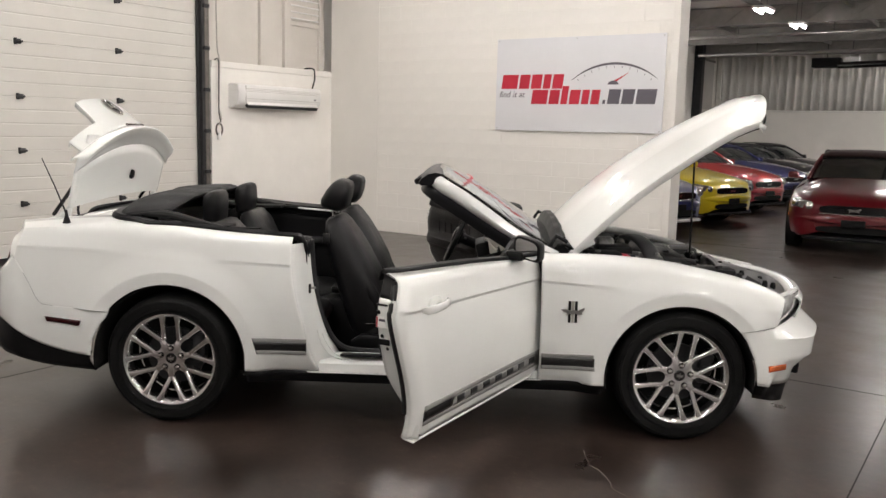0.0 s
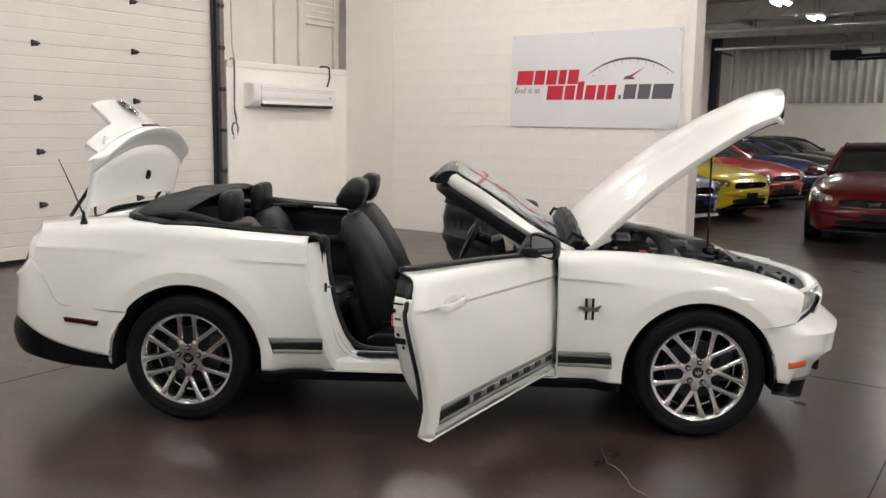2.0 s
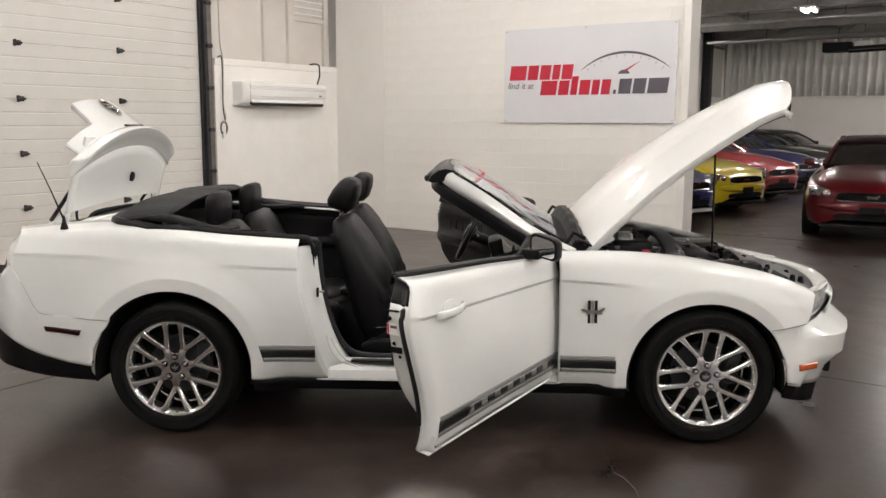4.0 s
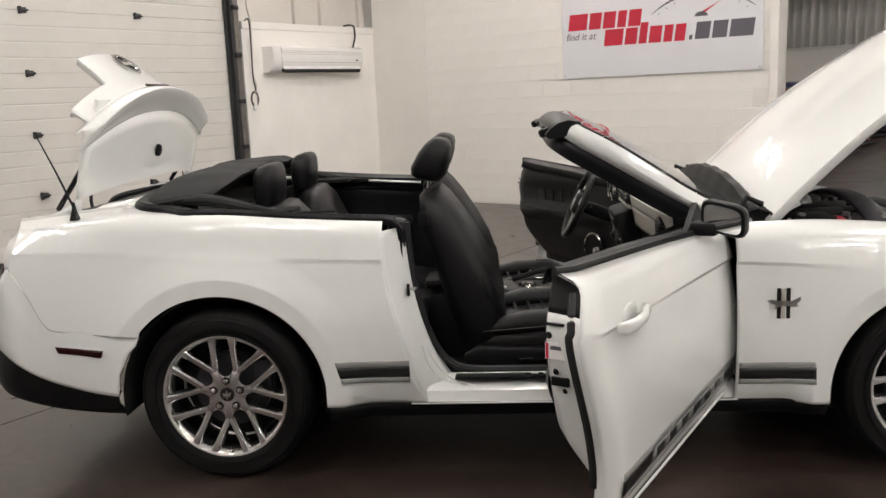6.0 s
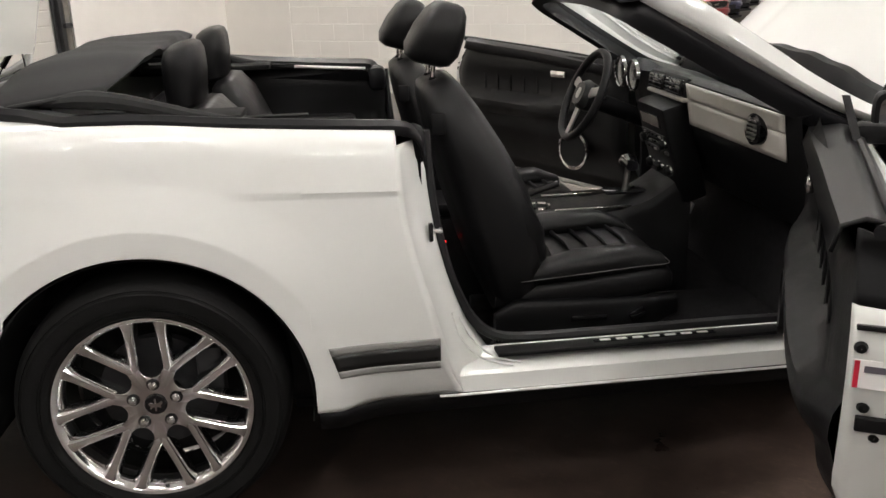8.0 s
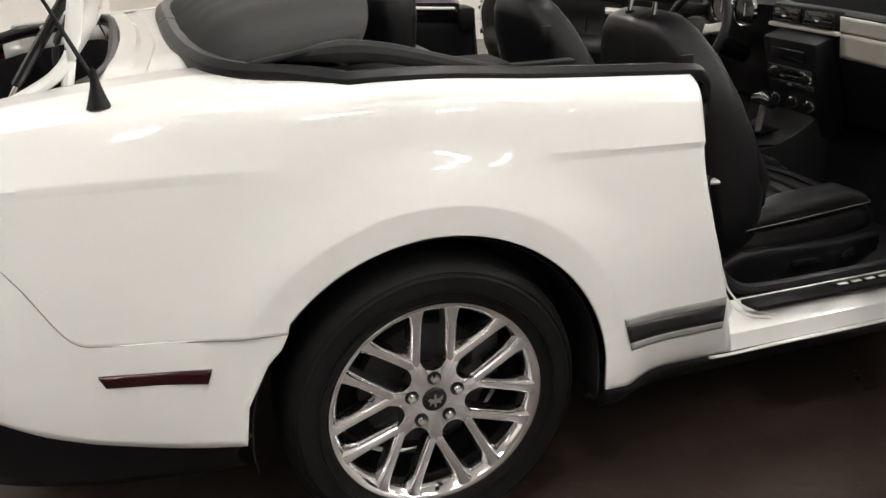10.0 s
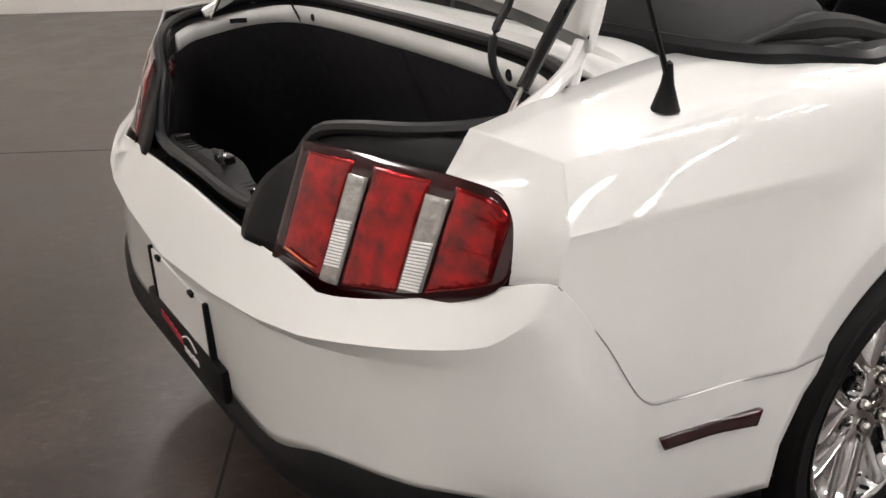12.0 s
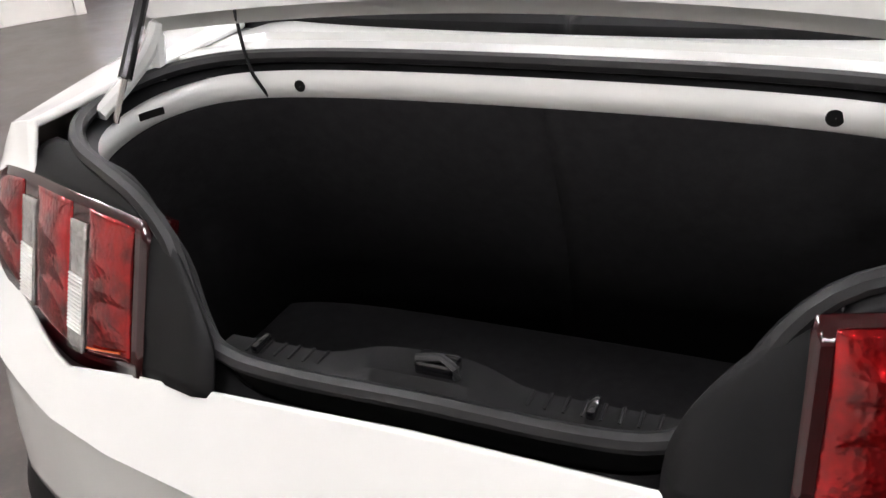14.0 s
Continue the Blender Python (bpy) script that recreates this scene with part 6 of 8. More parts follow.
# ---- doors ----
def door_panel(s, angle):
    d = new("car_door")
    d.parent = car
    d["label"] = "white car door standing wide open, black inside"
    H = Vector((1.90, s * 0.84, 0))
    D = Matrix.Translation(H) @ Euler((0, 0, radians(-s * angle))).to_matrix().to_4x4() @ Matrix.Translation(-H)
    put = []

    def p(*a, **k):
        o = part(*a, **k)
        put.append(o)
        return o

    xe = lambda z: EDGE(z) - (0.026 if s < 0 else -0.008) + (0.055 if s < 0 else 0.10) * min(1.0, max(0.0, (z - 0.84) / 0.15)) ** 1.5
    ztop = lambda x: TOP(x) + 0.014 * (1.96 - x) / 1.3 - 0.002
    xs = [0.0, 0.01, 0.02, 0.03, 0.04, 0.05] + span(0.07, 1.0, 42)
    cols = []
    for u in xs:
        xm = 0.66 + (1.962 - 0.66) * u
        zc = CREASE(xm)
        hi = ztop(xm)
        zs = [0.322 + (zc - 0.012 - 0.322) * i / 20 for i in range(21)] + [zc - 0.007, zc + 0.007] + [zc + 0.014 + (hi - zc - 0.014) * i / 8 for i in range(9)]
        col = []
        for z in zs:
            x = xe(z) + (1.962 - xe(z)) * u
            turn = 0.045 * max(0.0, 1 - (x - xe(z)) / 0.075) ** 2 * min(1.0, 0.5 + 0.5 * max(0.0, (hi - z) / (hi - zc)))
            col.append(Vector((x, s * (half(x, z) - turn), z)))
        cols.append(col)
    thick(p("door_skin", outward(sheet(cols), MID), WHITE, d, "", 28), 0.006)
    inner = lambda x, z: s * (0.742 - 0.02 * (z - 0.6) + 0.14 * min(1.0, max(0.0, (0.60 - z) / 0.22)) ** 1.4)
    # rear and front edges, bottom
    edge = [[v, Vector((v.x + 0.012, s * (abs(v.y) - 0.02), v.z)), Vector((v.x + 0.03, s * max(abs(inner(0, v.z)) + 0.008, abs(v.y) - 0.10), v.z)), Vector((v.x + 0.04, inner(v.x, v.z), v.z))] for v in cols[0]]
    kz = next(i for i, v in enumerate(cols[0]) if v.z > 0.905)
    thick(p("door_end", sheet(edge[:kz + 1]), WHITE, d, "white door end", 40), 0.004, 0)
    thick(p("door_end_cap", sheet(edge[kz:]), TRIM, d, "black corner cap", 40), 0.004, 0)
    thick(p("door_front_end", sheet([[v, Vector((v.x + 0.01, inner(v.x, v.z), v.z))] for v in cols[-1]]), LINER, d, "", 40), 0.004, 0)
    thick(p("door_bottom", sheet([[c[0], Vector((c[0].x, inner(c[0].x, 0.31), 0.315))] for c in cols]), WHITE, d, "", 40), 0.004, 0)
    p("door_end_seal", tube([Vector((v.x + 0.018, s * (abs(v.y) - 0.026), v.z)) for v in cols[0] if 0.41 < v.z < cols[0][-1].z - 0.05], 0.016, 8), SEAL, d, "black door seal")
    p("front_seal", tube([Vector((v.x + 0.006, s * (abs(v.y) - 0.012), v.z)) for v in cols[-1]], 0.012, 8), SEAL, d, "black front edge seal")
    # belt moulding
    p("belt_moulding", tube([Vector((c[-1].x, s * (abs(c[-1].y) - 0.012), c[-1].z + 0.006)) for c in cols], 0.012, 8), TRIM, d, "black belt moulding")
    thick(p("door_cap", outward(sheet([[Vector((c[-1].x, s * (abs(c[-1].y) - 0.02), c[-1].z + 0.010)), Vector((c[-1].x, s * (abs(c[-1].y) - 0.05), c[-1].z + 0.016)), Vector((c[-1].x, s * 0.710, c[-1].z + 0.002)), Vector((c[-1].x, s * 0.698, c[-1].z - 0.04))] for c in cols[4:]]), (1.3, 0, 0.5)), TRIM, d, "black door top", smooth=40), 0.006)
    # inner trim with armrest, pocket, handle
    rows = []
    for u in span(0, 1, 40):
        row = []
        for v in span(0, 1, 26):
            z = 0.33 + (0.985 - 0.33) * v
            x = xe(z) + 0.045 + (1.93 - xe(z) - 0.045) * u
            arm = 0.055 * math.exp(-((z - (0.70 + 0.05 * u)) / 0.045) ** 4) * math.exp(-((u - 0.42) / 0.40) ** 6)
            ins = -0.018 * math.exp(-((z - 0.82) / 0.065) ** 4) * math.exp(-((u - 0.38) / 0.28) ** 6)
            edge_in = 0.022 * min(1, min(u, 1 - u, v, 1 - v) / 0.05)
            row.append((x, inner(x, z) - s * (0.0 + edge_in + arm + ins), z))
        rows.append(row)
    bm = sheet(rows)
    bm.normal_update()
    p("door_trim", outward(bm, (1.3, s * 2.0, 0.6)), LEATHER, d, "black inner door trim with armrest", smooth=40)
    for k in range(6):
        x = 0.95 + 0.10 * k
        p("pleat", tube([(x, inner(x, 0.8) - s * 0.008, 0.775), (x, inner(x, 0.85) - s * 0.008, 0.865)], 0.004, 6), LEATHER, d, "")
    p("inner_handle", box((0.10, 0.02, 0.035), (1.52, inner(1.5, 0.9) - s * 0.032, 0.90), 0.008), CHROME, d, "chrome inner handle", smooth=30)
    ring = lathe([(0.082, -0.006), (0.088, 0.006), (0.096, -0.006)], 36, "y", (1.64, s * 0.690, 0.55))
    p("speaker_ring", ring, CHROME, d, "chrome speaker ring", smooth=40)
    p("speaker", lathe([(0.0005, 0.0), (0.085, 0.0), (0.085, 0.02)], 30, "y", (1.64, s * 0.690, 0.55)), BLACK_PL, d, "", smooth=40)
    # outer handle with its cup
    hy = s * (half(0.86, 0.882) + 0.004)
    p("handle_cup", rings([((0.875, hy - s * 0.002, 0.885), (0.055, 0, 0), (0, 0, 0.032)), ((0.875, hy + s * 0.002, 0.885), (0.050, 0, 0), (0, 0, 0.028))], 24, 2.2), WHITE, d, "", smooth=40)
    secs = [((0.778, hy + s * 0.006, 0.868), (0, 0.006, 0), (0, 0, 0.013)), ((0.79, hy + s * 0.022, 0.869), (0, 0.010, 0), (0, 0, 0.018)), ((0.83, hy + s * 0.034, 0.872), (0, 0.010, 0), (0, 0, 0.018)),
            ((0.90, hy + s * 0.034, 0.877), (0, 0.010, 0), (0, 0, 0.017)), ((0.955, hy + s * 0.022, 0.881), (0, 0.010, 0), (0, 0, 0.015)), ((0.972, hy + s * 0.006, 0.883), (0, 0.006, 0), (0, 0, 0.011))]
    p("door_handle", rings(secs, 16, 2.6), WHITE, d, "white pull handle", smooth=50)
    # latch, striker holes and stickers on the door end
    ez = lambda z: cols[0][min(range(len(cols[0])), key=lambda i: abs(cols[0][i].z - z))]
    for z, w, h, m, lab in ((0.896, 0.055, 0.008, GLOSS_BK, "black slot"), (0.742, 0.050, 0.024, BLACK_PL, "black latch")):
        v = ez(z)
        p("latch" if h > 0.01 else "slot", box((0.01, w, h), (v.x + 0.015, s * (abs(v.y) - 0.075), z), 0.002), m, d, lab, smooth=0)
    v = ez(0.825)
    p("sticker", box((0.003, 0.056, 0.045), (v.x + 0.0215, s * (abs(v.y) - 0.075), 0.825), 0.0005), PLASTIC_W, d, "white label with bars", smooth=0)
    p("sticker_bar", box((0.003, 0.007, 0.043), (v.x + 0.0200, s * (abs(v.y) - 0.097), 0.825)), SIGN_RED, d, "", smooth=0)
    p("sticker_bar", box((0.003, 0.038, 0.010), (v.x + 0.0200, s * (abs(v.y) - 0.068), 0.834)), SIGN_GREY, d, "", smooth=0)
    for z, o in ((0.865, 0.10), (0.765, 0.065), (0.765, 0.10), (0.712, 0.085)):
        v = ez(z)
        p("bolt", lathe([(0.0005, -0.006), (0.007, -0.005), (0.010, 0.002)], 10, "x", (v.x + 0.022, s * (abs(v.y) - o + 0.01), z)), BLACK_PL, d, "", smooth=40)
    # stripe with letter-sized blocks
    def strip(x0, x1, z0, z1, m, name, lab, lift=0.0015, sl=0.0):
        rows = [[(x + sl * (z - z0), s * (half(x, z) + lift), z) for z in span(z0, z1, 3)] for x in span(x0, x1, 10)]
        thick(p(name, outward(sheet(rows), MID), m, d, lab, smooth=30), 0.002)
    strip(0.775, 1.95, 0.375, 0.396, STRIPE_G, "door_stripe", "grey stripe film")
    strip(0.775, 1.95, 0.441, 0.462, STRIPE_G, "door_stripe", "grey stripe film")
    strip(0.772, 1.02, 0.396, 0.441, STRIPE_K, "door_stripe", "black stripe film")
    strip(1.02, 1.95, 0.396, 0.441, STRIPE_G, "door_stripe", "grey stripe film")
    for k in range(7):
        strip(1.06 + 0.125 * k, 1.128 + 0.125 * k, 0.404, 0.436, STRIPE_K, "stripe_block", "black letter-sized block", 0.003, -0.25)
    # mirror
    c = Vector((1.735, s * 0.924, 1.024))
    secs = []
    for dx, a, b2 in ((-0.035, 0.080, 0.054), (-0.02, 0.085, 0.058), (0.02, 0.082, 0.055), (0.055, 0.066, 0.043), (0.08, 0.038, 0.024)):
        secs.append((c + Vector((dx, 0, 0)), Vector((-s * 0.25 * a, a, -s * 0.16 * a)), Vector((0, 0, b2))))
    p("mirror_shell", rings(secs, 28, 4.0), BLACK_PL, d, "black mirror housing", smooth=40)
    gx = Vector((-s * 0.022, 0.071, -s * 0.011))
    p("mirror_glass", rings([(c + Vector((-0.034, 0, 0)), gx, Vector((0, 0, 0.045))), (c + Vector((-0.0405, 0, 0)), gx * 0.98, Vector((0, 0, 0.044)))], 28, 4.0), MIRROR, d, "mirror glass", smooth=40)
    p("mirror_arm", box((0.07, 0.10, 0.05), (1.73, s * 0.855, 0.985), 0.015), BLACK_PL, d, "", smooth=30)
    p("sail_panel", plate([(1.62, s * 0.80, 0.965), (1.90, s * 0.81, 0.955), (1.84, s * 0.775, 1.06)], (0, s * 0.02, 0)), BLACK_PL, d, "black corner panel", smooth=0)
    for o in put:
        o.matrix_basis = D


door_panel(-1, 61.8)
door_panel(1, 60)

# door openings: painted jamb, rubber edge
for s in (-1, 1):
    zz = span(0.31, 0.985, 26)
    JX = curve((0.31, 0.93), (0.36, 0.905), (0.42, 0.865), (0.5, 0.825), (0.62, 0.785), (0.75, 0.757), (0.88, 0.742), (1.0, 0.735))
    rows = []
    for z in zz:
        xe = EDGE_LOW(z) - 0.002
        yo = half(xe, z) - 0.004
        xi = JX(z)
        rows.append([Vector((xe + (xi - xe) * u, s * (yo + (0.745 - yo) * (u ** 0.8) - 0.012 * math.sin(math.pi * 2 * u) * (1 - (z - 0.31) / 0.69)), z)) for u in span(0, 1, 8)])
    thick(part("door_jamb", outward(sheet(rows), (0.6, 0, 0.6)), WHITE, car, "white painted door jamb", 40), 0.005)
    path = [(0.735, 1.0), (0.742, 0.88), (0.757, 0.75), (0.785, 0.62), (0.825, 0.51), (0.865, 0.445), (0.92, 0.405), (1.0, 0.392), (1.2, 0.390), (1.6, 0.390), (1.85, 0.392), (1.93, 0.42), (1.955, 0.55), (1.955, 0.90)]
    part("opening_seal", tube(spline([(x, s * 0.742, z) for x, z in path], 70), 0.016, 8), SEAL, car, "black rubber door opening seal")
    part("jamb_top_cap", box((0.075, 0.10, 0.10), (0.70, s * 0.735, 0.965), 0.025), TRIM, car, "black belt corner cap", 30)
    part("striker", box((0.012, 0.02, 0.05), (0.738, s * 0.80, 0.74), 0.004), GLOSS_BK, car, "black striker plate", 30)
    part("striker_bar", tube([(0.74, s * 0.80, 0.745), (0.765, s * 0.81, 0.745), (0.765, s * 0.79, 0.745)], 0.006, 6), STEEL, car, "")
    for k in range(2):
        rows = spline([(0.785 + 0.022 * k, s * (0.830 - 0.02 * k), 0.52 - 0.02 * k), (0.81 + 0.025 * k, s * (0.828 - 0.02 * k), 0.44), (0.86 + 0.03 * k, s * (0.835 - 0.015 * k), 0.385), (0.95 + 0.03 * k, s * (0.845 - 0.01 * k), 0.357)], 14)
        part("jamb_ridge", tube(rows, 0.003, 6), WHITE, car, "")
    part("scuff_plate", box((0.98, 0.095, 0.012), (1.40, s * 0.788, 0.379), 0.004, rot=Euler((s * 0.12, 0, 0)).to_matrix()), BLACK_PL, car, "black sill scuff plate", 30)
    part("sill_badge", box((0.36, 0.022, 0.003), (1.37, s * 0.795, 0.3865), 0.001, rot=Euler((s * 0.12, 0, 0)).to_matrix()), GLOSS_BK, car, "black sill badge strip", 0)
    for k in range(7):
        part("badge_block", box((0.03, 0.012, 0.002), (1.225 + 0.048 * k, s * 0.795, 0.3885), rot=Euler((s * 0.12, 0, 0)).to_matrix()), PLASTIC_W, car, "", 0)


# ---- cabin ----
part("cabin_floor", box((1.75, 1.46, 0.03), (1.22, 0, 0.235), 0.01), CARPET, car, "black carpet floor", 30)
part("toe_board", box((0.03, 1.44, 0.55), (2.02, 0, 0.52), 0.01, rot=Euler((0, 0.25, 0)).to_matrix()), CARPET, car, "black toe board", 30)
part("rear_bulkhead", box((0.03, 1.30, 0.62), (-0.05, 0, 0.72), 0.01), CARPET, car, "black rear bulkhead", 30)
for s in (-1, 1):
    # trim panel beside the rear seat
    rows = [[(x, s * (0.70 + 0.015 * math.sin(z * 9)), z) for z in span(0.25, 1.03 - 0.04 * max(0, x), 10)] for x in span(-0.05, 0.73, 14)]
    thick(part("rear_side_trim", outward(sheet(rows), (0.3, s * 2, 0.6)), LEATHER, car, "black rear side trim", 40), 0.01)
    part("rear_armrest", box((0.40, 0.07, 0.06), (0.40, s * 0.665, 0.80), 0.025), LEATHER, car, "", 30)
    part("kick_panel", box((0.05, 0.03, 0.30), (1.90, s * 0.72, 0.52), 0.01), CARPET, car, "", 30)
# console and armrest
rows = []
for x in span(0.55, 1.75, 24):
    h = curve((0.55, 0.50), (0.95, 0.58), (1.2, 0.565), (1.45, 0.565), (1.6, 0.60), (1.75, 0.70))(x)
    rows.append([(x, -0.135, 0.24), (x, -0.130, h - 0.04), (x, -0.115, h - 0.005), (x, -0.09, h), (x, 0.09, h), (x, 0.115, h - 0.005), (x, 0.130, h - 0.04), (x, 0.135, 0.24)])
part("centre_console", outward(sheet(rows), (1.2, 0, 0.3)), LEATHER, car, "black centre console", 40)
part("console_lid", box((0.34, 0.21, 0.05), (0.90, 0, 0.60), 0.022), LEATHER, car, "black padded console lid", 30)
part("console_strip", box((0.28, 0.016, 0.008), (1.40, -0.105, 0.574), 0.003), CHROME, car, "bright console strip", 30)
part("console_strip", box((0.28, 0.016, 0.008), (1.40, 0.105, 0.574), 0.003), CHROME, car, "bright console strip", 30)
part("cup_ring", lathe([(0.036, 0.572), (0.042, 0.578), (0.045, 0.570)], 24, "z", (1.22, -0.03, 0)), CHROME, car, "")
part("console_button", box((0.04, 0.03, 0.012), (1.10, -0.09, 0.575), 0.003), STEEL, car, "", 30)
sh = new("gear_lever")
sh.parent = car
sh["label"] = "gear lever with a dark chrome-capped handle"
part("gate", box((0.16, 0.08, 0.01), (1.42, 0, 0.575), 0.004), GLOSS_BK, sh, "", 30)
part("stem", tube([(1.42, 0, 0.575), (1.43, 0, 0.66)], 0.012, 8), STEEL, sh, "")
sh.matrix_basis = Matrix.Translation((0.13, 0, 0.03))
part("knob", rings([((1.43, -0.045, 0.675), (0.022, 0, 0), (0, 0, 0.018)), ((1.43, 0, 0.685), (0.026, 0, 0), (0, 0, 0.022)), ((1.43, 0.045, 0.675), (0.022, 0, 0), (0, 0, 0.018))], 16), GLOSS_BK, sh, "dark knob")
part("knob_cap", rings([((1.425, -0.040, 0.692), (0.014, 0, 0), (0, 0, 0.006)), ((1.425, 0, 0.704), (0.018, 0, 0), (0, 0, 0.008)), ((1.425, 0.040, 0.692), (0.014, 0, 0), (0, 0, 0.006))], 14), CHROME, sh, "chrome knob cap")
part("hand_brake", tube([(1.15, 0.08, 0.575), (1.32, 0.08, 0.625)], 0.014, 8), LEATHER, car, "")


def front_seat(y, label, dx=0.0):
    st = new("front_seat")
    st.parent = car
    st["label"] = label
    V3 = Vector
    # cushion
    secs = []
    for x, w, zt, th in ((0.95, 0.22, 0.50, 0.10), (1.03, 0.245, 0.515, 0.12), (1.16, 0.255, 0.520, 0.12), (1.33, 0.26, 0.538, 0.125), (1.44, 0.255, 0.543, 0.12), (1.49, 0.24, 0.525, 0.10), (1.51, 0.20, 0.50, 0.06)):
        secs.append((V3((x, y, zt - th / 2)), V3((0, w, 0)), V3((0.0, 0, th / 2))))
    cu = part("cushion", rings(secs, 28, 3.6), LEATHER, st, "black leather seat cushion", 50)
    for s in (-1, 1):
        part("bolster", rings([((1.03, y + s * 0.205, 0.515), (0, 0.045, 0), (0, 0, 0.030)), ((1.20, y + s * 0.205, 0.542), (0, 0.062, 0), (0, 0, 0.042)), ((1.38, y + s * 0.20, 0.550), (0, 0.062, 0), (0, 0, 0.040)), ((1.475, y + s * 0.19, 0.530), (0, 0.045, 0), (0, 0, 0.022))], 16, 2.2), LEATHER, cu, "")
        part("piping", tube(spline([(1.02, y + s * 0.258, 0.515), (1.20, y + s * 0.268, 0.530), (1.38, y + s * 0.263, 0.540), (1.478, y + s * 0.238, 0.535), (1.505, y + s * 0.15, 0.522)], 20), 0.0016, 5), STITCH, cu, "grey stitched piping")
    for k in range(6):
        x = 1.09 + 0.062 * k
        part("flute", tube([(x, y - 0.155, 0.528 + 0.02 * k / 6), (x + 0.01, y, 0.533 + 0.02 * k / 6), (x, y + 0.155, 0.528 + 0.02 * k / 6)], 0.007, 6), LEATHER, cu, "")
    for s in (-1, 1):
        part("side_cover", rings([((0.94, y + s * 0.255, 0.36), (0, 0.018, 0), (0, 0, 0.06)), ((1.0, y + s * 0.262, 0.385), (0, 0.022, 0), (0, 0, 0.075)), ((1.35, y + s * 0.262, 0.38), (0, 0.022, 0), (0, 0, 0.065)), ((1.50, y + s * 0.255, 0.41), (0, 0.016, 0), (0, 0, 0.03))], 18, 3.4), BLACK_PL, st, "black plastic seat side cover", 40)
        part("seat_switch", box((0.11, 0.012, 0.02), (1.22, y + s * 0.288, 0.40), 0.005), GLOSS_BK, st, "", 30)
        part("seat_switch", box((0.05, 0.012, 0.03), (1.37, y + s * 0.286, 0.40), 0.005, rot=Euler((0, -0.5, 0)).to_matrix()), GLOSS_BK, st, "", 30)
    for s in (-1, 1):
        part("seat_rail", box((0.62, 0.04, 0.05), (1.25, y + s * 0.20, 0.275), 0.006), DARK_ST, st, "", 30)
    # backrest
    secs = []
    BACK = curve((0.0, 1.030), (0.15, 1.010), (0.32, 0.984), (0.466, 0.950), (0.70, 0.888), (1.0, 0.803))
    for u, w, th in ((0.0, 0.235, 0.15), (0.08, 0.255, 0.205), (0.25, 0.270, 0.240), (0.45, 0.272, 0.238), (0.65, 0.262, 0.205), (0.82, 0.238, 0.165), (0.93, 0.195, 0.13), (0.985, 0.15, 0.10), (1.0, 0.10, 0.06)):
        ax = Vector((BACK(u), y, 0.44 + 0.655 * u))
        nrm = Vector((0.94, 0, 0.34))
        secs.append((ax, V3((0, w, 0)), nrm * th / 2))
    bk = part("backrest", rings(secs, 32, 3.4), LEATHER, st, "black leather backrest", 50)
    for s in (-1, 1):
        pts = []
        for u in span(0.05, 0.92, 16):
            w = curve((0.0, 0.225), (0.25, 0.262), (0.45, 0.266), (0.65, 0.256), (0.82, 0.232), (0.93, 0.190))(u)
            th = curve((0.0, 0.16), (0.25, 0.20), (0.65, 0.18), (0.93, 0.13))(u)
            ax = Vector((BACK(u), y + s * w * 0.985, 0.44 + 0.655 * u))
            pts.append(ax + Vector((0.94, 0, 0.34)) * th * 0.18)
        part("back_seam", tube(pts, 0.004, 6), LEATHER, bk, "")
        part("back_bolster", rings([((1.080, y + s * 0.20, 0.54), (0.004, 0, 0), (0, 0.004, 0)), ((1.078, y + s * 0.20, 0.57), (0.03, 0, 0), (0, 0.035, 0)), ((1.052, y + s * 0.212, 0.66), (0.046, 0, 0), (0, 0.052, 0)), ((0.974, y + s * 0.208, 0.82), (0.042, 0, 0), (0, 0.050, 0)), ((0.890, y + s * 0.18, 0.98), (0.020, 0, 0), (0, 0.022, 0)), ((0.865, y + s * 0.17, 1.03), (0.003, 0, 0), (0, 0.003, 0))], 14, 2.2), LEATHER, bk, "")
    part("back_pocket", tube(spline([(0.895, y - 0.19, 0.62), (0.845, y - 0.17, 0.76), (0.832, y, 0.785), (0.845, y + 0.17, 0.76), (0.895, y + 0.19, 0.62)], 24), 0.005, 6), LEATHER, bk, "")
    part("lever", box((0.04, 0.012, 0.06), (0.79, y - 0.235, 0.99), 0.008), BLACK_PL, st, "", 30)
    # headrest
    for s in (-1, 1):
        part("headrest_post", tube([(0.795, y + s * 0.06, 1.05), (0.805, y + s * 0.06, 1.16)], 0.007, 8), CHROME, st, "chrome post")
        part("post_collar", lathe([(0.012, 1.098), (0.016, 1.094), (0.016, 1.08)], 12, "z", (0.803, y + s * 0.06, 0)), BLACK_PL, st, "")
    secs = []
    for u, w, th in ((0.0, 0.085, 0.075), (0.05, 0.110, 0.105), (0.22, 0.128, 0.125), (0.55, 0.13, 0.115), (0.84, 0.12, 0.088), (0.96, 0.100, 0.062), (1.0, 0.07, 0.03)):
        secs.append((V3((0.785 + 0.078 * u, y, 1.135 + 0.170 * u)), V3((0, w, 0)), Vector((0.96, 0, -0.25)) * th * 0.62))
    part("headrest", rings(secs, 26, 4.0), LEATHER, st, "black leather headrest", 50)
    part("belt_buckle", box((0.03, 0.02, 0.07), (1.02, y + (0.30 if y < 0 else -0.30) * 0.9, 0.52), 0.006), BLACK_PL, st, "", 30)
    st.matrix_basis = Matrix.Translation((dx, 0, 0.5 * dx))
    return st


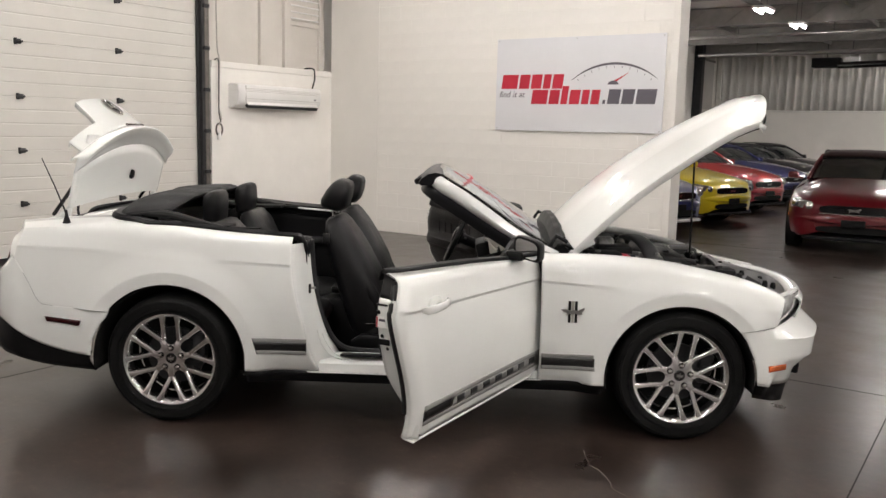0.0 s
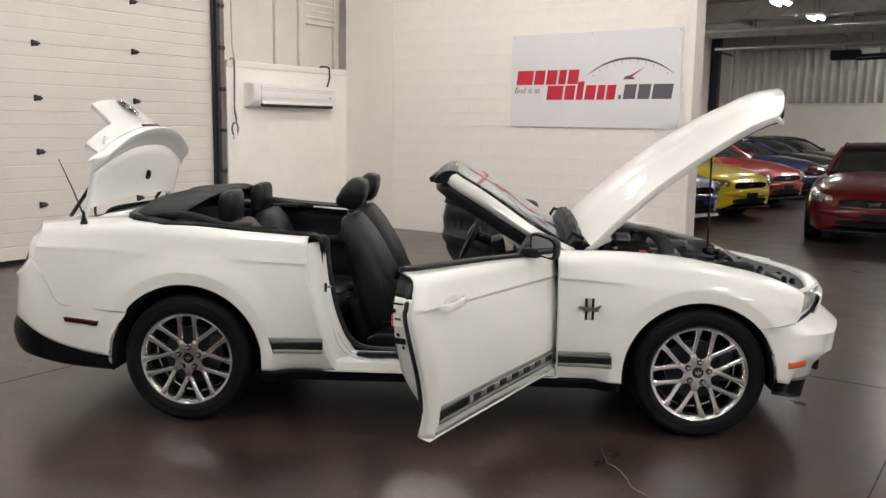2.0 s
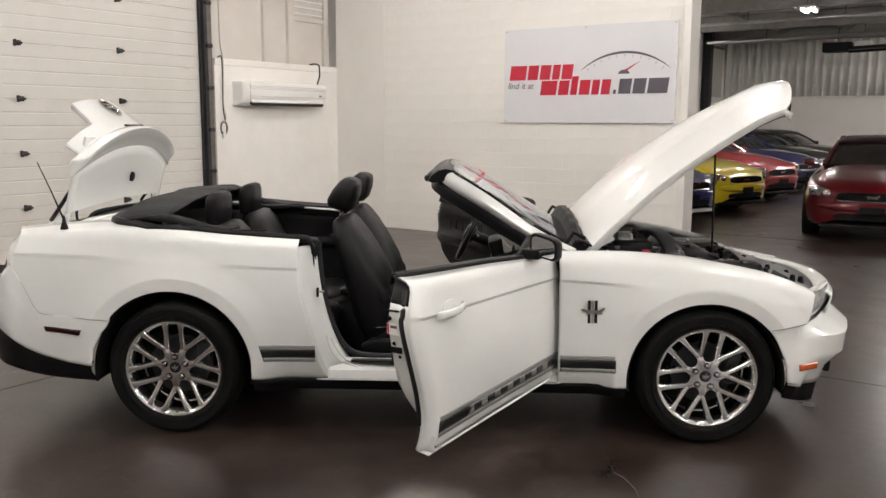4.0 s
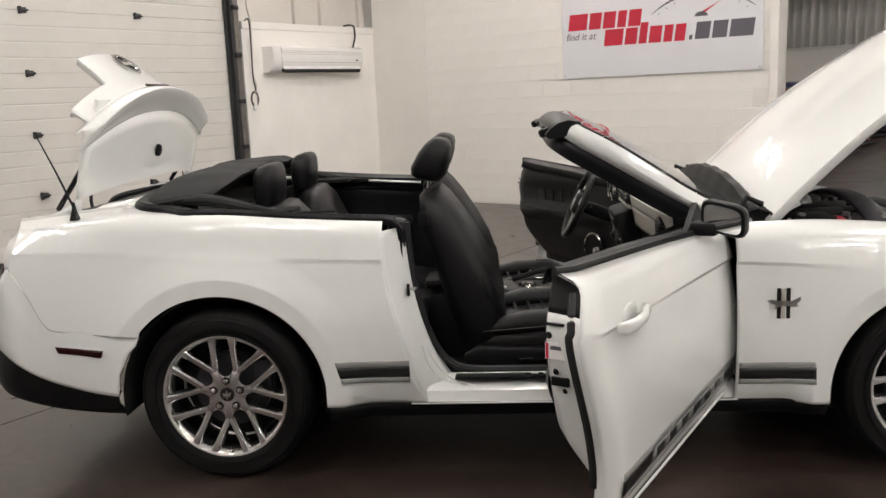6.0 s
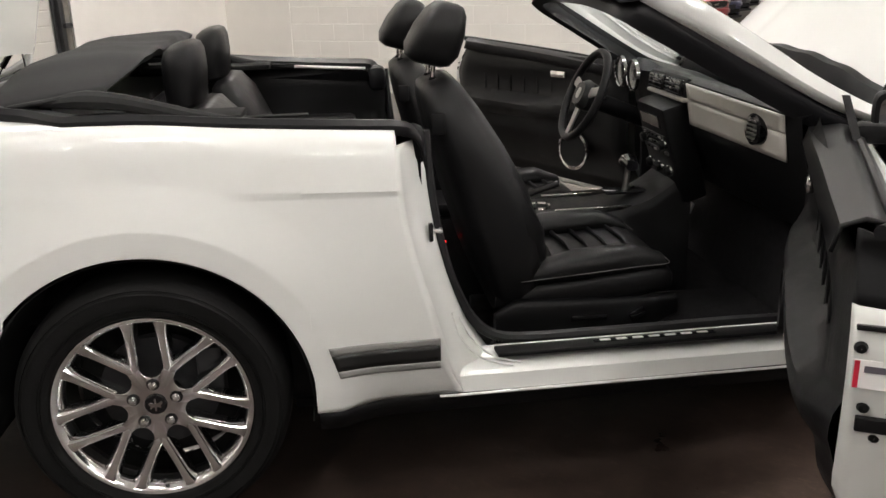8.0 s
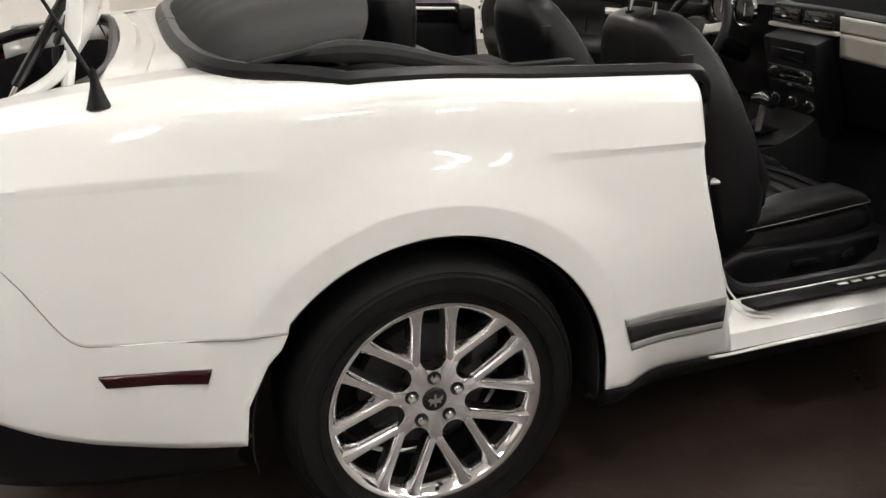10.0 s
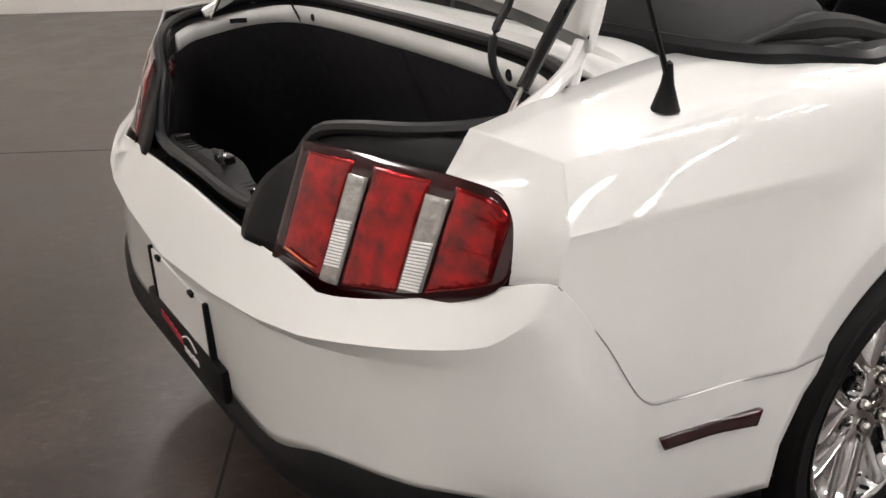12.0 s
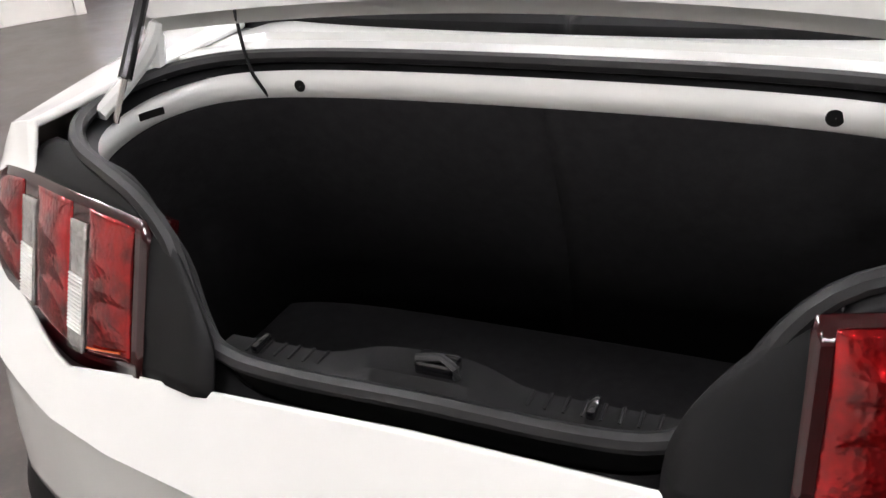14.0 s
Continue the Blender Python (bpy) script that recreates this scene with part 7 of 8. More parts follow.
front_seat(-0.37, "black leather passenger bucket seat")
front_seat(0.37, "black leather driver's bucket seat", -0.03)
part("seat_light", box((0.012, 0.012, 0.010), (0.86, -0.125, 0.495), 0.002), RED_GLOW, car, "small glowing red indicator", 0)

# rear seats
rs = new("rear_seat")
rs.parent = car
rs["label"] = "black leather rear bench with two headrests"
for s in (-1, 1):
    y = s * 0.33
    secs = []
    for u, w, th in ((0.0, 0.24, 0.12), (0.1, 0.27, 0.16), (0.5, 0.275, 0.17), (0.85, 0.25, 0.15), (0.97, 0.20, 0.10), (1.0, 0.14, 0.05)):
        secs.append((Vector((0.33 - 0.21 * u, y, 0.50 + 0.545 * u)), Vector((0, w, 0)), Vector((0.93, 0, 0.36)) * th / 2))
    part("rear_backrest", rings(secs, 26, 3.2), LEATHER, rs, "", 50)
    secs = []
    for x, w, th in ((0.26, 0.25, 0.12), (0.35, 0.28, 0.16), (0.60, 0.28, 0.16), (0.72, 0.25, 0.12), (0.75, 0.2, 0.06)):
        secs.append((Vector((x, y, 0.50)), Vector((0, w, 0)), Vector((0, 0, th / 2))))
    part("rear_cushion", rings(secs, 24, 3.2), LEATHER, rs, "", 50)
    secs = []
    for u, w, th in ((0.0, 0.09, 0.06), (0.08, 0.125, 0.09), (0.5, 0.135, 0.10), (0.80, 0.130, 0.095), (0.92, 0.115, 0.08), (0.98, 0.085, 0.05), (1.0, 0.045, 0.02)):
        secs.append((Vector((0.085, y + s * 0.0, 1.03 + 0.19 * u)), Vector((0, w, 0)), Vector((0.97, 0, 0.22)) * th * 0.6))
    part("rear_headrest", rings(secs, 24, 3.0), LEATHER, rs, "black headrest", 50)
part("rear_divider", box((0.35, 0.12, 0.2), (0.45, 0, 0.45), 0.05), LEATHER, rs, "", 30)

# folded top
tp = new("folded_top")
tp.parent = car
tp["label"] = "black canvas roof folded behind the rear seats"
TOP_MID = [(-0.435, 1.085), (-0.405, 1.118), (-0.345, 1.165), (-0.275, 1.194), (-0.20, 1.206), (-0.10, 1.208), (-0.03, 1.207), (0.0, 1.203), (0.012, 1.192), (0.0, 1.180), (-0.06, 1.165)]
TOP_HEM = [(-0.385, 1.074), (-0.372, 1.080), (-0.345, 1.088), (-0.30, 1.097), (-0.24, 1.106), (-0.17, 1.116), (-0.10, 1.125), (-0.078, 1.127), (-0.070, 1.120), (-0.078, 1.112), (-0.12, 1.104)]
rows = []
for y in span(-0.668, 0.668, 64):
    a = abs(y) / 0.668
    k = a ** 5
    wob = (0.004 * math.sin(y * 15 + 0.7) + 0.003 * math.sin(y * 37)) * (1 - k)
    row = []
    for i, ((xm, zm), (xh, zh)) in enumerate(zip(TOP_MID, TOP_HEM)):
        crease = 0.004 * math.sin(i * 2.1 + y * 6) * (1 - k)
        row.append((xm + (xh - xm) * k + 0.4 * wob, y, zm + (zh - zm) * k + wob * (i > 1) + crease))
    rows.append(row)
thick(part("canvas", outward(sheet(rows), (-0.2, 0, 0.9)), FABRIC, tp, "", 60), 0.012)
for s in (-1, 1):
    part("canvas_seam", tube(spline([(x + 0.02, s * 0.640, z + 0.012) for x, z in TOP_HEM[2:7]], 20), 0.0022, 6), FABRIC, tp, "fine seam along the hem")
    part("canvas_hem", tube(spline([(x, s * 0.668, z - 0.003) for x, z in TOP_HEM[1:8]], 24), 0.007, 8), FABRIC, tp, "stitched canvas hem")
    part("roof_bow", tube(spline([(-0.23, s * 0.652, 1.098), (-0.12, s * 0.668, 1.106), (-0.03, s * 0.676, 1.098), (0.06, s * 0.680, 1.078), (0.15, s * 0.684, 1.056), (0.25, s * 0.686, 1.037), (0.36, s * 0.688, 1.026)], 20), [min(0.010 + 0.004 * k, 0.029 - 0.0009 * k) for k in range(21)], 10), FABRIC, tp, "black roof side rail")
    part("well_cover", box((0.50, 0.14, 0.02), (0.02, s * 0.62, 1.045), 0.006), LINER, tp, "", 30)
    # black moulding round the cockpit edge
    pts = [(-0.452, 0.0), (-0.450, 0.25), (-0.440, 0.45), (-0.420, 0.58), (-0.390, 0.665), (-0.335, 0.722), (-0.25, 0.748)]
    path = [Vector((x, s * y, 1.098 - 0.022 * (i / 6) ** 2)) for i, (x, y) in enumerate(pts)]
    path += [Vector((x, s * (half(x, TOP(x)) - 0.014), TOP(x) + 0.004)) for x in span(-0.15, 0.66, 14)]
    path += [Vector((0.70, s * (half(0.66, TOP(0.66)) - 0.018), TOP(0.70) - 0.004)), Vector((0.722, s * (half(0.66, TOP(0.66)) - 0.026), TOP(0.70) - 0.035)), Vector((0.732, s * (half(0.66, TOP(0.66)) - 0.032), TOP(0.70) - 0.085))]
    sp = spline(path, 90)
    rows = []
    for i, q in enumerate(sp):
        u = i / 90
        inn = 0.075 + 0.03 * u
        t = (sp[min(i + 1, 90)] - sp[max(i - 1, 0)]).normalized()
        nn = Vector((-t.y, t.x, 0)) * s
        nn = nn if nn.dot(Vector((0.3, 0, 0)) - Vector((q.x, q.y, 0))) > 0 else -nn
        rows.append([q - nn * 0.006 + Vector((0, 0, -0.014)), q + Vector((0, 0, 0.010)), q + nn * 0.018 + Vector((0, 0, 0.022)), q + nn * 0.045 + Vector((0, 0, 0.016)), q + nn * inn + Vector((0, 0, 0.010)), q + nn * (inn + 0.01) + Vector((0, 0, -0.06))])
    thick(part("belt_moulding", outward(sheet(rows), (0.2, 0, 0.7)), TRIM, car, "black moulding round the cockpit edge", 40), 0.006)
    part("belt_slot", box((0.22, 0.03, 0.006), (0.33, s * 0.655, 1.042), 0.002), LINER, car, "dark slot", 0)
# dashboard
rows = []
prof = [(2.05, 0.93), (1.92, 0.970), (1.80, 1.008), (1.725, 1.028), (1.692, 1.015), (1.700, 0.95), (1.725, 0.86), (1.78, 0.75), (1.87, 0.62)]


def dash_x(y):
    return 0.10 * (abs(y) / 0.65) ** 2


for y in span(-0.70, 0.70, 40):
    brow = 0.03 * math.exp(-((y - 0.36) / 0.18) ** 4)
    rows.append([(x + dash_x(y) * (0.3 if i < 2 else 1) - (brow if i in (2, 3, 4) else 0), y, z + (brow * 0.9 if i in (1, 2, 3) else 0) - 0.045 * (abs(y) / 0.7) ** 2) for i, (x, z) in enumerate(prof)])
dash = part("dashboard", outward(sheet(rows), (2.1, 0, 0.7)), LEATHER, car, "black dashboard with a pale panel", 40)
for z0, z1 in ((0.872, 0.955), (0.958, 1.010)):
    rows = [[(1.684 + dash_x(y) + (1.0 - z) * 0.17, y, z - 0.045 * (abs(y) / 0.7) ** 2) for z in span(z0, z1, 5)] for y in span(-0.645, -0.165, 16)]
    thick(part("trim_panel", outward(sheet(rows), (2.1, -0.3, 0.9)), GREY_TR, dash, "pale grey dashboard panel", 30), 0.006)
y = -0.53
part("vent_ring", lathe([(0.038, -0.020), (0.048, -0.014), (0.050, 0.010)], 30, "x", (1.765, y, 0.915)), GLOSS_BK, dash, "black vent ring", 40)
part("vent", lathe([(0.0005, -0.010), (0.038, -0.014), (0.038, 0.01)], 24, "x", (1.765, y, 0.915)), GLOSS_BK, dash, "", 40)
for k in range(5):
    part("vent_fin", box((0.006, 0.066 - 0.010 * abs(k - 2), 0.004), (1.748, y, 0.889 + 0.013 * k)), STEEL, dash, "", 0)
part("vent_frame", box((0.024, 0.335, 0.070), (1.702, 0.0, 0.990), 0.012), BLACK_PL, dash, "black vent surround", 30)
part("vent_sill", box((0.03, 0.335, 0.014), (1.694, 0.0, 0.950), 0.005), GREY_TR, dash, "silver strip under the vents", 30)
for y in (-0.080, 0.080):
    part("centre_vent", box((0.03, 0.140, 0.055), (1.692, y, 0.988), 0.008), GLOSS_BK, dash, "black centre vent", 30)
    part("vent_tab", box((0.01, 0.02, 0.008), (1.675, y, 0.985), 0.002), CHROME, dash, "", 0)
    for k in range(3):
        part("vent_fin", box((0.006, 0.125, 0.003), (1.676, y, 0.970 + 0.015 * k)), DARK_ST, dash, "", 0)
stack = part("centre_stack_panel", box((0.10, 0.27, 0.36), (1.715, -0.01, 0.76), 0.02, rot=Euler((0, -0.28, 0)).to_matrix()), BLACK_PL, car, "black centre stack", 30)
tilt = Euler((0, -0.28, 0)).to_matrix()


def on_stack(y, z, out=0.0):
    return Vector((1.715, -0.01, 0.76)) + tilt @ Vector((-0.052 - out, y, z))


part("screen", box((0.006, 0.17, 0.045), on_stack(0, 0.125), 0.003, rot=tilt), GLOSS_BK, stack, "dark display", 0)
for k in range(3):
    part("radio_bar", box((0.008, 0.22, 0.016), on_stack(0, 0.070 - 0.028 * k), 0.003, rot=tilt), GLOSS_BK if k % 2 else DARK_ST, stack, "", 0)
    for q in range(5):
        part("radio_key", box((0.006, 0.02, 0.008), on_stack(-0.07 + 0.035 * q, 0.070 - 0.028 * k, 0.005), 0.002, rot=tilt), STEEL if (q + k) % 4 == 0 else BLACK_PL, stack, "", 0)
for y, z in ((-0.085, 0.045), (0.085, 0.045), (-0.085, -0.055), (0.0, -0.055), (0.085, -0.055)):
    kn = Matrix.Translation(on_stack(y, z)) @ tilt.to_4x4()
    part("knob", lathe([(0.0005, -0.022), (0.014, -0.021), (0.017, -0.016), (0.018, 0.0)], 20, "x"), BLACK_PL, stack, "", 40).matrix_basis = kn
    part("knob_ring", lathe([(0.0185, -0.006), (0.022, -0.004), (0.023, 0.002)], 24, "x"), CHROME, stack, "chrome ring", 40).matrix_basis = kn
for y in (0.29, 0.43):
    part("gauge_ring", lathe([(0.056, -0.010), (0.059, -0.013), (0.062, 0.0)], 30, "x", (1.675, y, 0.985)), CHROME, dash, "chrome gauge ring", 40)
    part("gauge", lathe([(0.0005, -0.004), (0.056, -0.006)], 24, "x", (1.675, y, 0.985)), GLOSS_BK, dash, "", 40)
    part("gauge_needle", box((0.003, 0.004, 0.045), (1.668, y, 0.985)), STEEL, dash, "", 0)

# steering wheel
sw = new("steering_wheel")
sw.parent = car
sw["label"] = "black three-spoke steering wheel with silver spokes"
SM = Matrix.Translation((1.50, 0.37, 0.905)) @ Euler((0, radians(-66), 0)).to_matrix().to_4x4()
b = tube([(0.178 * math.cos(a), 0.178 * math.sin(a), 0) for a in span(0, 2 * math.pi, 48)], 0.016, 12, cap=False)
part("rim", b, LEATHER, sw, "black leather rim", 60).matrix_basis = SM
part("boss", rings([((0, 0, -0.035), (0.055, 0, 0), (0, 0.065, 0)), ((0, 0, 0.0), (0.062, 0, 0), (0, 0.075, 0)), ((0, 0, 0.025), (0.045, 0, 0), (0, 0.055, 0))], 24, 2.6), LEATHER, sw, "black boss", 50).matrix_basis = SM
for a in (math.pi / 2 - 0.25, -math.pi / 2 + 0.25, math.pi):
    d = Vector((math.cos(a), math.sin(a), 0))
    t = Vector((-math.sin(a), math.cos(a), 0))
    part("spoke", rings([(d * 0.045, t * 0.024, Vector((0, 0, 0.008))), (d * 0.11, t * 0.018, Vector((0, 0, 0.007))), (d * 0.172, t * 0.02, Vector((0, 0, 0.007)))], 14, 3), STEEL, sw, "silver spoke", 40).matrix_basis = SM
part("horn_badge", lathe([(0.0005, 0.028), (0.022, 0.027), (0.024, 0.022)], 20, "z"), STEEL, sw, "", 40).matrix_basis = SM
part("column", tube([(1.50, 0.37, 0.90), (1.75, 0.37, 0.80)], 0.035, 14), BLACK_PL, sw, "")
for s in (-1, 1):
    part("stalk", tube([(1.56, 0.37 + s * 0.03, 0.89), (1.545, 0.37 + s * 0.15, 0.91)], 0.008, 8), BLACK_PL, sw, "")
    part("pedal", box((0.01, 0.06, 0.08), (1.93, 0.37 + s * 0.07, 0.42), 0.006, rot=Euler((0, 0.4, 0)).to_matrix()), STEEL, car, "", 30)
part("floor_mat", box((0.45, 0.42, 0.012), (1.72, -0.38, 0.258), 0.005), CARPET, car, "black floor mat", 30)


# ---- parked cars in the far hall ----
def paint(name, color):
    return mat(name, color, 0.28, coat=1.0, var=0.03, scale=3)


HEAD_L = mat("headlamp_unit", (0.35, 0.34, 0.32), 0.12, metal=0.6, coat=1.0, var=0.3, scale=30)
DARK_GL = mat("dark_car_glass", (0.02, 0.024, 0.024), 0.03, coat=1.0, var=0.0)


def parked_car(label, body, roof, m, retro=True, white_lip=False):
    """A coupe with its nose at x = 0, pointing to +x."""
    c = thing("parked_car", label, "car", "cars parked in the far hall", m=m)
    W = curve((-4.72, 0.70), (-4.55, 0.84), (-4.1, 0.90), (-3.7, 0.925), (-2.3, 0.91), (-0.95, 0.925), (-0.5, 0.895), (-0.2, 0.80), (-0.06, 0.66), (0.0, 0.50))
    ZS = curve((-4.72, 0.90), (-4.5, 1.0), (-3.8, 1.02), (-3.0, 0.99), (-1.5, 0.93), (-0.8, 0.87), (-0.3, 0.79), (-0.08, 0.72), (0, 0.66))
    ZC = curve((-4.72, 0.94), (-4.5, 1.06), (-3.8, 1.08), (-1.5, 1.02), (-0.8, 0.95), (-0.3, 0.85), (-0.08, 0.76), (0, 0.68))
    ZB = curve((-4.72, 0.42), (-4.5, 0.28), (-3.9, 0.25), (-0.6, 0.22), (-0.1, 0.22), (0, 0.30))
    rows = []
    for x in [-4.72, -4.68, -4.6] + span(-4.5, -0.3, 42) + [-0.25, -0.2, -0.15, -0.1, -0.06, -0.03, -0.01, 0.0]:
        w, zs, zc, zb = W(x), ZS(x), ZC(x), ZB(x)
        right = [(0, zc), (0.35 * w, zc - 0.004), (0.62 * w, zc - 0.02 if zc - 0.02 > zs else zs + 0.01), (0.80 * w, zs + 0.012), (0.90 * w, zs - 0.012), (0.955 * w, zs - 0.07),
                 (0.985 * w, zs - 0.16), (w, 0.62 if zs > 0.7 else zs - 0.1), (w, 0.50), (0.985 * w, 0.38), (0.95 * w, zb + 0.03), (0.90 * w, zb)]
        rows.append([Vector((x, -y, z)) for y, z in reversed(right)] + [Vector((x, y, z)) for y, z in right[1:]])
    part("body", outward(sheet(rows), (-2.3, 0, 0.5)), body, c, "", 40)
    front = rows[-1]
    b = bmesh.new()
    b.faces.new([b.verts.new(p) for p in front])
    bmesh.ops.recalc_face_normals(b, faces=b.faces)
    part("nose_panel", plate(front, (-0.02, 0, 0)), body, c, "", 0)
    part("tail_panel", plate(rows[0], (0.02, 0, 0)), body, c, "", 0)
    b.free()
    # cabin
    cab = []
    for x, zt, wt, wb in ((-1.42, 1.0, 0.70, 0.76), (-1.70, 1.16, 0.66, 0.78), (-2.0, 1.31, 0.61, 0.79), (-2.25, 1.37, 0.58, 0.80), (-2.7, 1.39, 0.57, 0.80), (-3.1, 1.36, 0.57, 0.80), (-3.6, 1.21, 0.59, 0.78), (-4.0, 1.06, 0.62, 0.74)):
        zb = ZS(x) - 0.02
        zt = max(zt, zb + 0.03)
        half_s = [(wb, zb), (wb - (wb - wt) * 0.5, (zb + zt) / 2 + 0.02), (wt, zt - 0.02), (wt * 0.85, zt), (0, zt + 0.015)]
        cab.append([Vector((x, -y, z)) for y, z in half_s] + [Vector((x, y, z)) for y, z in reversed(half_s[:-1])])
    part("glasshouse", outward(sheet(cab), (-2.6, 0, 0.9)), DARK_GL, c, "dark glass", 40)
    roof_rows = [[p + Vector((0, 0, 0.006)) for p in r[2:-2]] for r in cab[2:7]]
    thick(part("roof", outward(sheet(roof_rows), (-2.6, 0, 0.9)), roof, c, "", 40), 0.02, 1)
    for s in (-1, 1):
        part("windscreen_pillar", tube([Vector((-1.40, s * 0.735, 0.98)), Vector((-1.75, s * 0.68, 1.17)), Vector((-2.08, s * 0.60, 1.335))], 0.026, 8), body, c, "")
        part("rear_pillar", tube([Vector((-3.0, s * 0.585, 1.36)), Vector((-3.5, s * 0.66, 1.17)), Vector((-3.95, s * 0.735, 1.02))], 0.06, 8), body if roof is body else roof, c, "")
        mr = box((0.10, 0.16, 0.11), (-1.62, s * 0.97, 1.02), 0.03)
        box((0.05, 0.12, 0.04), (-1.60, s * 0.88, 0.98), 0.01, bm=mr)
        part("door_mirror", mr, body, c, "", 30)
        part("headlamp", rings([((-0.42, s * 0.74, 0.70), (0.05, 0.10, 0), (0, 0, 0.05)), ((-0.20, s * 0.70, 0.675), (0.05, 0.13, 0), (0, 0, 0.075)), ((-0.07, s * 0.60, 0.655), (0.02, 0.11, 0), (0, 0, 0.062))], 20, 3.2), HEAD_L, c, "clear headlamp unit", 40)
        part("headlamp_eye", lathe([(0.0005, 0.02), (0.04, 0.015), (0.055, 0.0), (0.06, -0.03)], 20, "x", (-0.035, s * 0.575, 0.655)), CHROME, c, "", 40)
        part("marker_lamp", box((0.16, 0.01, 0.03), (-0.42, s * (W(-0.42) * 0.995), 0.50), 0.004), AMBER, c, "amber marker lamp", 0)
        for x in (-0.95, -3.67):
            wh = new("wheel")
            wh.parent = c
            part("tyre", lathe([(0.22, s * 0.915), (0.24, s * 0.93), (0.30, s * 0.935), (0.33, s * 0.915), (0.338, s * 0.87), (0.338, s * 0.72)], 36, "y", (x, 0, 0.338)), RUBBER, wh, "black tyre", 40)
            part("rim", lathe([(0.0005, s * 0.905), (0.06, s * 0.91), (0.08, s * 0.89), (0.19, s * 0.895), (0.215, s * 0.92), (0.225, s * 0.915)], 36, "y", (x, 0, 0.338)), STEEL, wh, "grey alloy rim", 40)
            for k in range(5):
                a = 2 * math.pi * k / 5
                part("slot", rings([((x + 0.13 * math.cos(a), s * 0.90, 0.338 + 0.13 * math.sin(a)), (0.03, 0, 0), (0, 0, 0.03)), ((x + 0.13 * math.cos(a), s * 0.912, 0.338 + 0.13 * math.sin(a)), (0.03, 0, 0), (0, 0, 0.03))], 10, 2), LINER, wh, "")
            part("wheel_arch", lathe([(0.335, s * 0.932), (0.385, s * 0.928), (0.39, s * 0.80)], 36, "y", (x, 0, 0.345)), LINER, c, "", 40)
    g = part("grille", rings([((-0.03, 0, 0.625), (0, 0.46, 0), (0, 0, 0.062)), ((0.012, 0, 0.62), (0, 0.445, 0), (0, 0, 0.056))], 28, 4), GLOSS_BK, c, "black grille", 40)
    part("grille_badge", plate([(0.014, a2 * 2.0, 0.62 + b2 * 1.6) for a2, b2 in out], (0.006, 0, 0)), CHROME, c, "chrome shape", 0)
    part("grille_bar", tube([(0.012, -0.44, 0.562), (0.014, 0, 0.556), (0.012, 0.44, 0.562)], 0.008, 8), CHROME if retro else body, c, "")
    part("bumper_bar", rings([((-0.10, 0, 0.49), (0, 0.72, 0), (0, 0, 0.075)), ((0.02, 0, 0.485), (0, 0.56, 0), (0, 0, 0.065)), ((0.05, 0, 0.485), (0, 0.40, 0), (0, 0, 0.05))], 28, 3), body, c, "", 40)
    part("lower_intake", rings([((-0.05, 0, 0.345), (0, 0.52, 0), (0, 0, 0.055)), ((0.012, 0, 0.345), (0, 0.47, 0), (0, 0, 0.045))], 24, 4), LINER, c, "black lower intake", 40)
    part("plate_blank", box((0.012, 0.31, 0.10), (0.055, 0, 0.44), 0.005), BLACK_PL, c, "black plate holder", 0)
    part("chin_spoiler", box((0.22, 1.30, 0.05), (-0.12, 0, 0.215), 0.02), PLASTIC_W if white_lip else BLACK_PL, c, "", 30)
    part("underside", box((4.3, 1.55, 0.06), (-2.35, 0, 0.24), 0.02), LINER, c, "", 30)
    return c


